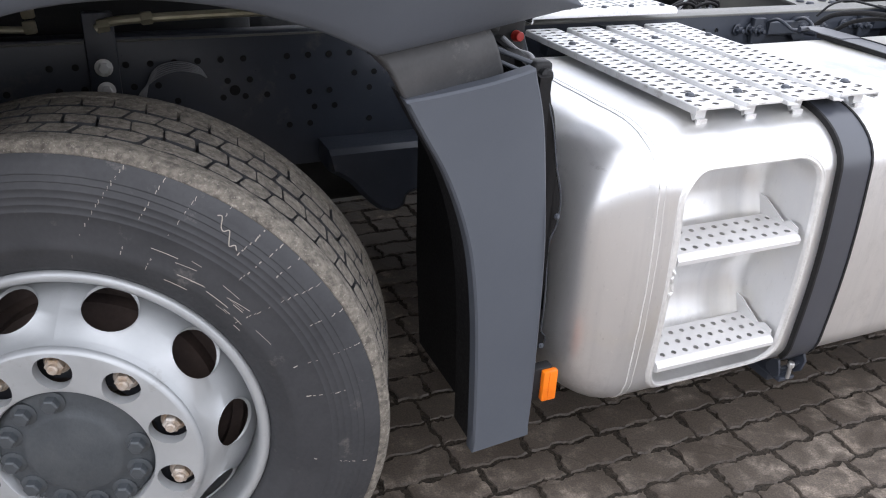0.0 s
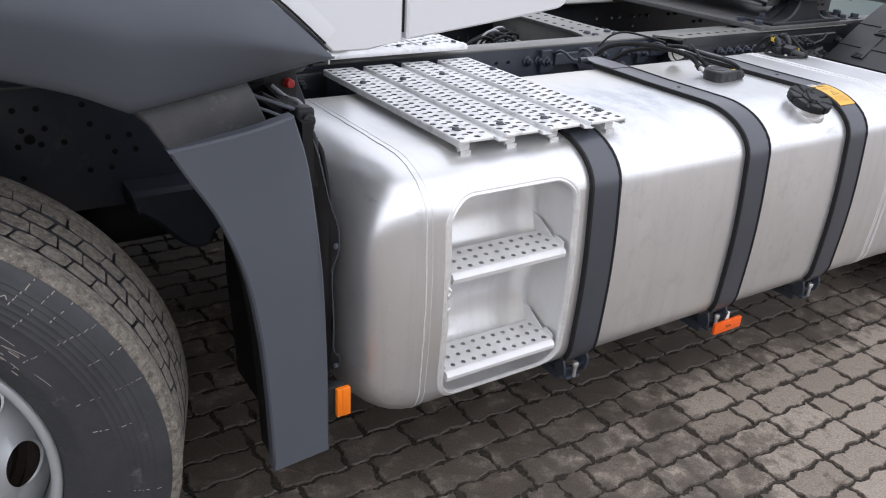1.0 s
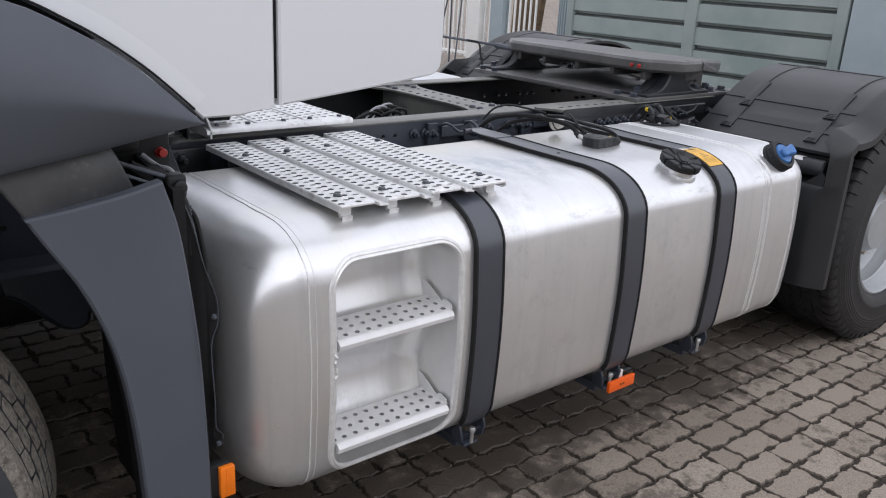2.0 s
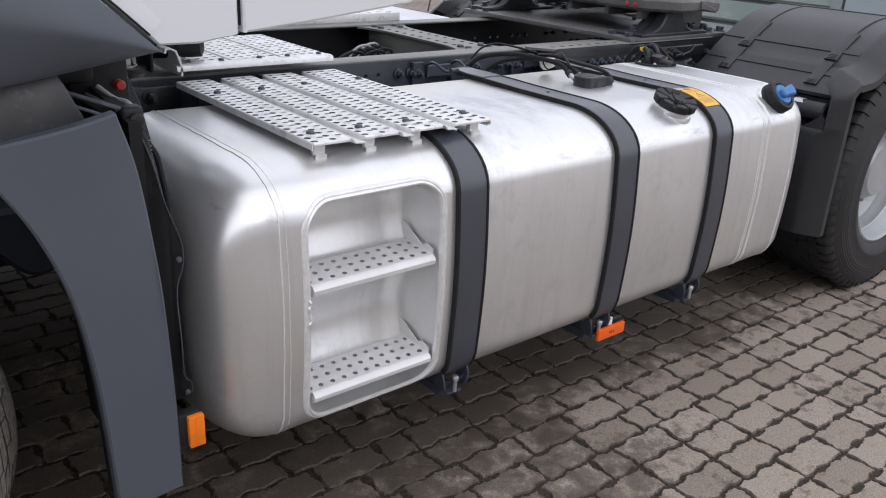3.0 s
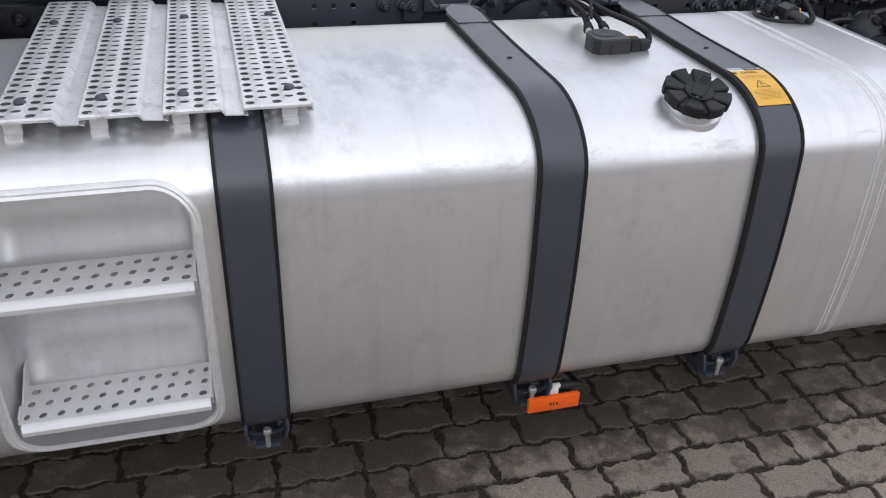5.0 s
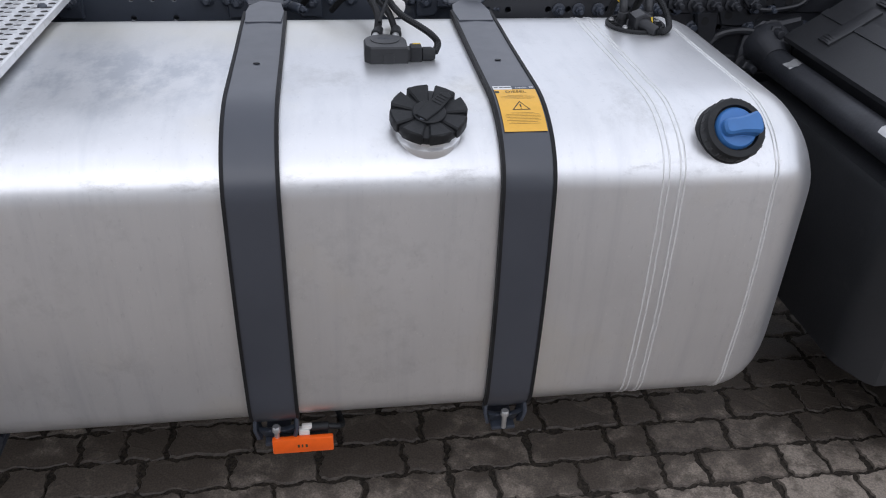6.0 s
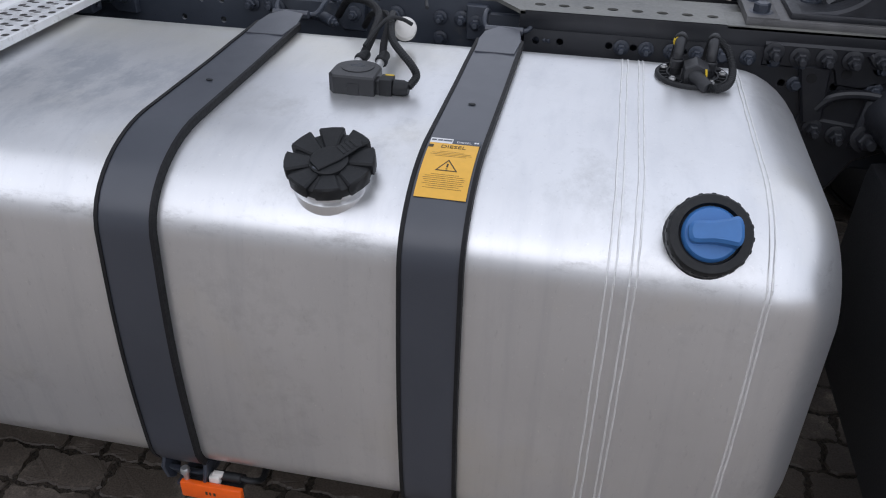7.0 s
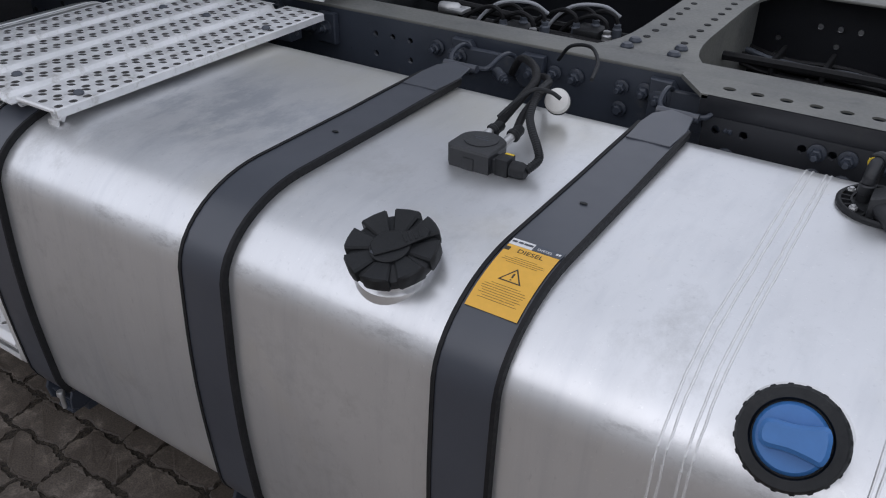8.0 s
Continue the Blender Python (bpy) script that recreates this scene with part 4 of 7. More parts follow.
    pipe(b, spline([(2.226, 0.440, 0.966), (2.238, 0.475, 0.984), (2.252, 0.51, 0.996), (2.272, 0.53, 0.990), (2.290, 0.535, 0.980)]), 0.0036, 8)
    on_truck("thin_cable", b, BLACK, "", tank)
    b = bmesh.new()
    pipe(b, spline([(2.290, 0.66, 0.975), (2.268, 0.735, 0.982), (2.228, 0.79, 0.988), (2.178, 0.81, 0.975), (2.145, 0.83, 0.935)]), 0.0036, 8)
    on_truck("thin_cable", b, BLACK, "", tank)


sender_unit()


def urea_pump():
    """Round flange with a ribbed top, a gabled connector block, two elbows with hoses and a corrugated cable."""
    m = Matrix.Translation((2.796, 0.553, TZ1 - 0.008)) @ Matrix.Scale(0.97, 4)
    b = bmesh.new()
    lathe(b, [(0.066, -0.002), (0.067, 0.014), (0.064, 0.017), (0.060, 0.016), (0.060, 0.012), (0.0, 0.012)], 40, m)
    lathe(b, [(0.047, 0.011), (0.047, 0.0165), (0.044, 0.0165), (0.044, 0.011)], 36, m)
    for k in range(22):
        mm = m @ Matrix.Rotation(2 * math.pi * k / 22, 4, "Z")
        box(b, 0.044, 0.062, -0.0012, 0.0012, 0.011, 0.0163, 0.0, 1, mm)
    on_truck("pump_flange", b, BLACK, "black plastic pump flange with ribbed top", tank)
    b = bmesh.new()
    prism(b, [(-0.021, 0.010), (0.021, 0.010), (0.021, 0.040), (0.0, 0.049), (-0.021, 0.040)], lambda u, v, w: m @ Vector((0.002 + u, -0.048 + w, v)), 0.044, bevel=0.002)
    on_truck("connector_block", b, GUARD, "", tank)
    b = bmesh.new()
    lathe(b, [(0.014, -0.010), (0.0145, 0.004), (0.012, 0.014), (0.0115, 0.030), (0.010, 0.034)], 16, axis_matrix(m @ Vector((0.004, -0.046, 0.024)), (0.55, -0.80, -0.20)))
    on_truck("cable_outlet", b, GUARD, "", tank)
    for x, top in ((-0.030, 0.0), (0.029, 0.002)):
        b = bmesh.new()
        lathe(b, [(0.0105, 0.010), (0.0105, 0.024), (0.0122, 0.025), (0.0122, 0.038), (0.0105, 0.040)], 18, m @ Matrix.Translation((x, 0.004, 0)))
        c = m @ Vector((x, 0.004, 0.040))
        pipe(b, spline([c, c + Vector((0, 0.002, 0.010)), c + Vector((0.001, 0.010, 0.020 + top)), c + Vector((0.003, 0.024, 0.026 + top)), c + Vector((0.005, 0.040, 0.027 + top))], 6), 0.0095, 14)
        on_truck("hose_elbow", b, GUARD, "dark plastic hose elbow", tank)
        b = bmesh.new()
        lathe(b, [(0.0105, -0.006), (0.0120, -0.004), (0.0120, 0.004), (0.0105, 0.006)], 16, axis_matrix(c + Vector((0.003, 0.026, 0.0265 + top)), (0.1, 1, 0.1)))
        on_truck("hose_clip", b, BLACK, "", tank)
        b = bmesh.new()
        pipe(b, spline([c + Vector((0.005, 0.040, 0.027 + top)), c + Vector((0.005, 0.062, 0.016)), c + Vector((0.004, 0.085, -0.010)), c + Vector((0.002, 0.10, -0.05))]), 0.0085, 10)
        on_truck("urea_hose", b, RUBBER, "black rubber hose", tank)
    b = bmesh.new()
    lathe(b, [(0.0105, -0.006), (0.0115, 0.0), (0.0105, 0.006)], 14, axis_matrix(m @ Vector((-0.029, 0.030, 0.064)), (0.1, 1, 0.1)))
    on_truck("yellow_sleeve", b, YLOOM, "yellow cable sleeve", tank)
    b = bmesh.new()
    pipe(b, spline([m @ Vector((0.017, -0.049, 0.042)), m @ Vector((0.019, -0.051, 0.030)), m @ Vector((0.018, -0.050, 0.016))]), 0.002, 6)
    on_truck("yellow_wire", b, YLOOM, "yellow wire", tank)
    b = bmesh.new()
    pipe(b, spline([m @ Vector((0.023, -0.073, 0.017)), m @ Vector((0.042, -0.070, 0.016)), m @ Vector((0.060, -0.050, 0.020)), m @ Vector((0.066, -0.020, 0.034)), m @ Vector((0.058, 0.008, 0.056)), m @ Vector((0.044, 0.024, 0.068)), m @ Vector((0.034, 0.034, 0.072))], 14), 0.0060, 8, 0, 0.0013)
    on_truck("cable_sleeve", b, BLACK, "black corrugated cable sleeve", tank)
    fasteners("flange_bolt", [m @ Matrix.Translation((0.054 * math.cos(k), 0.054 * math.sin(k), 0.0145)) for k in (0.15, 2.75, 3.95, 5.3)], hex_head(0.0042, 0.004), STEEL, tank)


urea_pump()


# -- reflectors
def side_reflector():
    b = bmesh.new()
    box(b, 1.983, 2.100, 0.000, 0.012, 0.252, 0.288, 0.0025, m=None)
    r = on_truck("side_reflector", b, ORANGE, "bright orange plastic side marker below the tank")
    b = bmesh.new()
    for k, w in enumerate((0.004, 0.003, 0.004)):
        box(b, 2.031 + 0.0075 * k, 2.031 + 0.0075 * k + w, -0.0008, 0.0004, 0.267, 0.274)
    on_truck("marker_print", b, PRINT, "", r)
    b = bmesh.new()
    box(b, 2.034, 2.055, 0.012, 0.026, 0.282, 0.300, 0.003)
    box(b, 2.040, 2.060, 0.016, 0.026, 0.296, 0.306, 0.002)
    on_truck("marker_clip", b, MILK, "white plastic clip", r)
    b = bmesh.new()
    box(b, 1.99, 2.09, 0.013, 0.05, 0.262, 0.280, 0.003)
    rod(b, (2.056, 0.024, 0.296), (2.092, 0.026, 0.294), 0.009, 14, bevel=0.002)
    pipe(b, spline([(2.09, 0.026, 0.294), (2.112, 0.03, 0.288), (2.118, 0.06, 0.27), (2.10, 0.13, 0.27)]), 0.006, 8)
    on_truck("marker_holder", b, BLACK, "", r)


side_reflector()
bm = bmesh.new()
box(bm, 0.744, 0.776, -0.004, 0.010, 0.392, 0.462, 0.0025)
box(bm, 0.756, 0.760, -0.0055, -0.003, 0.394, 0.460, 0.001)
frefl = on_truck("front_reflector", bm, AMBER, "amber plastic side marker behind the fender flap")
bm = bmesh.new()
box(bm, 0.728, 0.772, 0.010, 0.035, 0.39, 0.464, 0.004)
on_truck("marker_holder", bm, BLACK, "", frefl)


def smooth_line(pts, steps=5):
    return [(p.x, p.z) for p in spline([(x, 0, z) for x, z in pts], steps)]


# -- walkway boards over the tank
def walkway_board(x0, y0, y1, z, w_top, front_bolt, back_bolt, last):
    """One folded board: top with raised and sunk holes, a gutter that slopes down beside it, a flange under its other edge."""
    b = bmesh.new()
    nu, nv = 4 if not last else 5, 24

    for col in range(nu):
        off = 0.5 * (col % 2)
        n_rows = nv - (1 if col % 2 else 0)
        lift = 0.0016 if col % 2 else -0.0014
        xa, xb = x0 + w_top * col / nu, x0 + w_top * (col + 1) / nu
        step = (y1 - y0) / nv

        def put(u, v, w, xa=xa, xb=xb, off=off, lift=lift):
            lean = 0.0035 * (0.5 - (v - math.floor(v))) if w > 0 else 0.0
            return Vector((xa + (xb - xa) * u, y0 + step * (v + off), z + w + lean))
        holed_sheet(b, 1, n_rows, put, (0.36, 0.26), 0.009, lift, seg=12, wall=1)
        if off:
            for ya, yb in ((y0, y0 + 0.5 * step), (y1 - 0.5 * step, y1)):
                b.faces.new([b.verts.new(p) for p in ((xa, ya, z), (xb, ya, z), (xb, yb, z), (xa, yb, z))])
    xe = x0 + w_top
    if last:
        fold = [(xe, z), (xe + 0.004, z - 0.002), (xe + 0.005, z - 0.016), (xe - 0.008, z - 0.018), (xe - 0.008, z - 0.016), (xe + 0.002, z - 0.014), (xe, z - 0.003)]
        prism(b, fold, lambda u, v, w: Vector((u, y0 + w, v)), y1 - y0)
    else:
        fold = [(xe, z), (xe + 0.004, z - 0.001), (xe + 0.009, z - 0.009), (x0 + 0.1245, z - 0.0105), (x0 + 0.1245, z - 0.0125), (xe + 0.007, z - 0.011), (xe + 0.001, z - 0.003)]
        prism(b, fold, lambda u, v, w: Vector((u, y0 - 0.012 + w, v)), y1 - y0)
    prism(b, [(x0, z), (x0 - 0.0025, z - 0.002), (x0 - 0.003, z - 0.016), (x0 + 0.006, z - 0.019), (x0 + 0.006, z - 0.017), (x0 - 0.001, z - 0.014), (x0, z - 0.003)], lambda u, v, w: Vector((u, y0 + w, v)), y1 - y0)
    # folded rim across the front end
    prism(b, [(y0, z), (y0 - 0.003, z - 0.003), (y0 - 0.003, z - 0.007), (y0 + 0.001, z - 0.007), (y0 + 0.002, z - 0.003)], lambda u, v, w: Vector((x0 + w, u, v)), w_top)
    bd = on_truck("walkway_board", b, (ZINC, HOLE_SHADE), "perforated galvanised walkway board with raised holes", None, 40)
    fasteners("board_bolt", [Matrix.Translation((x, y, z + 0.001)) for x, y in (front_bolt, back_bolt)], dome_head(0.0095, 0.007), FENDER, bd)
    if not last:
        # small holes in the gutter, their dark painted as black discs
        fasteners("drain_hole", [Matrix.Translation((x0 + 0.108, y0 + 0.03 + 0.095 * k, z - 0.0101)) for k in range(7)], lambda q: lathe(q, [(0.0026, 0), (0.0024, 0.0004), (0.0, 0.0005)], 8), BLACK, bd)
    b = bmesh.new()
    prism(b, [(y0 + 0.016, z - 0.004), (y0 + 0.032, z - 0.004), (y0 + 0.032, z - 0.024), (y0 + 0.024, z - 0.036), (y0 + 0.014, z - 0.030), (y0 + 0.014, z - 0.046), (y0 + 0.010, z - 0.046), (y0 + 0.010, z - 0.030), (y0 + 0.018, z - 0.030)],
          lambda u, v, w: Vector((x0 + (0.012 if not last else 0.062) + w, u, v)), 0.026)
    on_truck("board_bracket", b, ZINC, "", bd)


PZ = 0.948
for k, (x0, front_bolt, back_bolt) in enumerate(((1.080, (1.113, 0.155), (1.111, 0.607)), (1.2055, (1.234, 0.153), (1.233, 0.607)), (1.331, (1.362, 0.151), (1.366, 0.617)), (1.4565, (1.537, 0.155), (1.543, 0.622)))):
    walkway_board(x0, 0.087, 0.785, PZ, 0.108 if k == 3 else 0.088, front_bolt, back_bolt, k == 3)

bm = bmesh.new()
box(bm, 1.11, 1.52, 0.72, 0.76, PZ - 0.060, PZ - 0.030, 0.003)
on_truck("board_support", bm, FRAME)

# raised walkway behind the cab: three perforated strips in one folded plate
strips = []
for xa, xb in ((1.10, 1.245), (1.257, 1.40), (1.412, 1.56)):
    nu, nv = 5, 13
    bm = bmesh.new()
    strips.append(bm)
    holed_sheet(bm, nu, nv, lambda u, v, w: Vector((xa + (xb - xa) * u / nu, 0.82 + 0.42 * (v + 0.25 * (u - 2.5) * min(1.0, v, nv - v)) / nv, 0.988 + w)), (0.32, 0.25), 0.008, 0.0012, seg=12, skip=lambda i, j: (i + j * 2) % 9 == 0)
bm = bmesh.new()
for xa in (1.245, 1.40):
    prism(bm, [(xa, 0.988), (xa + 0.003, 0.980), (xa + 0.009, 0.980), (xa + 0.012, 0.988), (xa + 0.012, 0.976), (xa, 0.976)], lambda u, v, w: Vector((u, 0.83 + w, v)), 0.40)
prism(bm, [(0.822, 0.988), (0.802, 0.988), (0.794, 0.986), (0.790, 0.981), (0.790, 0.972), (0.794, 0.972), (0.796, 0.980), (0.822, 0.983)], lambda u, v, w: Vector((1.085 + w, u, v)), 0.48)
prism(bm, [(1.100, 0.960), (1.100, 0.989), (1.086, 1.028), (1.070, 1.036), (1.056, 1.034), (1.053, 1.022), (1.058, 1.022), (1.060, 1.030), (1.070, 1.031), (1.082, 1.025), (1.095, 0.988), (1.095, 0.960)], lambda u, v, w: Vector((u, 0.79 + w, v)), 0.45)
rb = on_truck("rear_walkway", bm, ZINC, "galvanised perforated step plate behind the cab", None, 40)
for bm in strips:
    part("perforated_strip", bm, ZINC, rb, "", 40)
fasteners("board_bolt", [Matrix.Translation((xx, 0.825, 0.989)) for xx in (1.13, 1.225, 1.34, 1.43, 1.535)], dome_head(0.008, 0.006), FENDER, rb)

# far side walkway and tank tops
bm = bmesh.new()
nu, nv = 20, 8
holed_sheet(bm, nu, nv, lambda u, v, w: Vector((1.35 + 1.1 * u / nu, 1.68 + 0.5 * v / nv, 0.985 + w)), (0.25, 0.25), 0.008)
box(bm, 1.35, 2.45, 1.665, 1.681, 0.95, 0.987, 0.003)
on_truck("far_walkway", bm, ZINC, "galvanised walkway on the far side of the chassis", None, 30)


# -- chassis rails
SHIFT = Vector((0, 0.055, -0.017))


def rail(y_web, inward, name, label, paint):
    b = bmesh.new()
    x0, x1, z0, z1 = -1.3796, 4.7204, 0.66, 0.965
    nu, nv = 125, 6
    rng = random.Random(7)
    on = {(i, j): rng.random() < (0.55 if j in (5, 4) else 0.30) for i in range(nu) for j in range(nv)}
    for j in range(nv):
        for i in range(nu):
            x = x0 + (x1 - x0) * i / nu
            if 1.60 < x < 1.79 and j > 3:
                on[i, j] = j == 5 or (i % 2 == 0)
            elif j == 0 or (1.50 < x < 2.40 and j > 3) or (1.80 < x < 1.95) or (0.85 < x < 1.5) or (inward < 0 and j == 5 and x > 2.3):
                on[i, j] = False
    holed_sheet(b, nu, nv, lambda u, v, w: Vector((x0 + (x1 - x0) * u / nu, y_web - inward * w, 0.670 + 0.0455 * v)), (0.155, 0.165), 0.008, 0.0,
                skip=lambda i, j: not on[i, j])
    ya, yb = sorted((y_web, y_web + inward * 0.085))
    for za, zb in ((0.943, z1 - 0.003), (z0, 0.670)):
        yl, yh = sorted((y_web, y_web + inward * 0.008))
        box(b, x0, x1, yl, yh, za, zb)
    box(b, x0, x1, ya, yb, z0 - 0.004, z0 + 0.004, 0.003)
    web = on_truck(name, b, paint, label)
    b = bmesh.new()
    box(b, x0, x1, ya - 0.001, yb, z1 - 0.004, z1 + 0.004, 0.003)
    part("top_flange", b, DUST_SHEEN, web, "dusty grey top flange, sky sheen painted in")
    return web


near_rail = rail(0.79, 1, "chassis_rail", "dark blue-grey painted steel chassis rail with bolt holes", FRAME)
# far rail: the darker paint puts its shade into the colour
rail(1.61, -1, "chassis_rail", "painted steel chassis rail darkened for shade, with bolt holes", BLACK_AND_SHADE)

rng = random.Random(11)
spots_a = []
for k in range(-14, 26):
    x = 2.525 + 0.0488 * k
    if x < 1.88 or 1.93 < x < 2.04 or 2.36 < x < 2.50:
        continue
    for z in (0.92, 0.8755):
        if rng.random() < (0.55 if z > 0.9 else 0.4):
            spots_a.append(axis_matrix((x, 0.785 if x < 2.45 else 0.680, z), (0, -1, 0)))
fasteners("rail_bolt", spots_a[::2], hex_head(0.0105, 0.014), FRAME, near_rail)
fasteners("rail_bolt", spots_a[1::2], hex_head(0.0105, 0.014, True), FRAME, near_rail)
fasteners("rail_bolt", [axis_matrix((x, 0.787, z), (0, -1, 0)) for x, z in ((1.845, 0.92), (1.894, 0.92), (2.182, 0.92), (2.328, 0.92), (0.96, 0.924), (1.0, 0.928), (0.86, 0.90))], hex_head(0.012, 0.014, True), FRAME, near_rail)

# angle plate with oval holes on the near rail
bm = bmesh.new()
holed_sheet(bm, 20, 4, lambda u, v, w: Vector((2.4756 + 0.0488 * u, 0.681 - w, 0.761 + 0.0455 * v)), (0.16, 0.18), 0.008, 0.0,
            skip=lambda i, j: j < 2 or (j == 3 and i % 3 == 2) or (i * 7 + j) % 11 == 0)
box(bm, 2.464, 3.4516, 0.681, 0.689, 0.943, 0.979, 0.001)
prism(bm, [(0.79, 0.965), (0.685, 0.965), (0.79, 0.76)], lambda u, v, w: Vector((2.466 + w, u, v)), 0.005)
angle = on_truck("angle_plate", bm, BLACK_AND_SHADE, "shade-darkened steel angle plate, dusty top with painted sheen, oval holes")
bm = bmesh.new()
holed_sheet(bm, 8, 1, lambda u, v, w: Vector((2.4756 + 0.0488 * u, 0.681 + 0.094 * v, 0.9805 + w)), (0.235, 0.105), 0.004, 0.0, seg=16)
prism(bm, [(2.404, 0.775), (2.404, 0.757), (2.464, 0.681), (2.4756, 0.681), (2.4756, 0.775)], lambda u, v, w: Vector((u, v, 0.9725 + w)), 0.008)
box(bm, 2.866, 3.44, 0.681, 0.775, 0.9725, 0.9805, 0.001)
part("top_plate", bm, DUST_SHEEN, angle, "dusty grey top plate, sky sheen painted in")


def strap_bracket(x):
    """Plate on the rail with raised bolted ends, a bent wire bail round the strap's tongue and its tension bolt."""
    b = bmesh.new()
    prism(b, [(x - 0.100, 0.955), (x - 0.100, 0.880), (x - 0.056, 0.880), (x - 0.044, 0.898), (x + 0.058, 0.898), (x + 0.072, 0.880), (x + 0.122, 0.880), (x + 0.122, 0.952), (x + 0.072, 0.952), (x + 0.058, 0.938), (x - 0.044, 0.938), (x - 0.056, 0.955)],
          lambda u, v, w: Vector((u, 0.770 + w, v)), 0.019, bevel=0.003)
    prism(b, [(x - 0.050, 0.945), (x - 0.050, 0.905), (x + 0.065, 0.905), (x + 0.065, 0.945)], lambda u, v, w: Vector((u, 0.758 + w, v)), 0.014, bevel=0.003)
    br = on_truck("strap_bracket", b, FRAME, "dark painted bracket holding a tank strap")
    fasteners("bracket_bolt", [axis_matrix((x + dx, 0.770, 0.918), (0, -1, 0)) for dx in (-0.078, 0.097)], hex_head(0.0115, 0.013, True), FRAME, br)
    b = bmesh.new()
    pipe(b, spline([(x - 0.052, 0.764, 0.945), (x - 0.050, 0.735, 0.958), (x - 0.050, 0.705, 0.955), (x - 0.046, 0.682, 0.944), (x - 0.030, 0.676, 0.938), (x + 0.030, 0.676, 0.938), (x + 0.046, 0.682, 0.944), (x + 0.052, 0.705, 0.955), (x + 0.056, 0.735, 0.958), (x + 0.058, 0.764, 0.945)], 5), 0.0050, 8)
    on_truck("wire_bail", b, FRAME, "", br)
    b = bmesh.new()
    rod(b, (x + 0.046, 0.712, 0.925), (x + 0.074, 0.690, 0.922), 0.0115, 14, bevel=0.002)
    bolt(b, (x + 0.074, 0.690, 0.922), (0.8, -0.6, -0.05), 0.0085, 0.009, False, True)
    on_truck("tension_bolt", b, FRAME, "", br)
    return br


for x in STRAPS:
    strap_bracket(x)

# tank carriers below
for x in (1.3, 2.44):
    bm = bmesh.new()
    prism(bm, [(0.79, 0.86), (0.79, 0.60), (0.62, 0.285), (0.06, 0.285), (0.06, 0.30), (0.612, 0.302), (0.64, 0.86)], lambda u, v, w: Vector((x - 0.03 + w, u, v)), 0.06)
    on_truck("tank_carrier", bm, FRAME)


# -- cross members
def cross_member(x, w):
    b = bmesh.new()
    half = [(w + 0.046, 0.875), (w + 0.034, 0.895), (w + 0.020, 0.922), (w + 0.010, 0.955), (w + 0.003, 1.00), (w, 1.06)]
    right = half + [(q[0], 2.4 - q[1]) for q in reversed(half)]
    outline = [(x + a, c) for a, c in right] + [(x - a, c) for a, c in reversed(right)]
    prism(b, outline, lambda u, v, q: Vector((u, v, 0.955 + q)), 0.008)
    box(b, x - w + 0.01, x - w + 0.016, 0.88, 1.52, 0.72, 0.956)
    box(b, x + w - 0.016, x + w - 0.01, 0.88, 1.52, 0.72, 0.956)
    c = on_truck("cross_member", b, DUST_SHEEN, "dark steel cross member with rivets and holes")
    fasteners("rivet", [Matrix.Translation((xx, yy, 0.9635)) for yy in (0.90, 0.945, 1.455, 1.50) for xx in (x - 0.05, x + 0.05)], dome_head(0.014, 0.010), FRAME, c)
    # black discs that paint the dark of the member's holes
    fasteners("plug", [Matrix.Translation((xx, 0.99 + 0.052 * k, 0.9632)) for k in range(9) for xx in (x - w * 0.55, x + w * 0.55)],
              lambda b: lathe(b, [(0.008, 0), (0.008, 0.0012), (0.0, 0.0013)], 10), RUBBER, c)


cross_member(2.29, 0.075)
cross_member(1.0, 0.08)

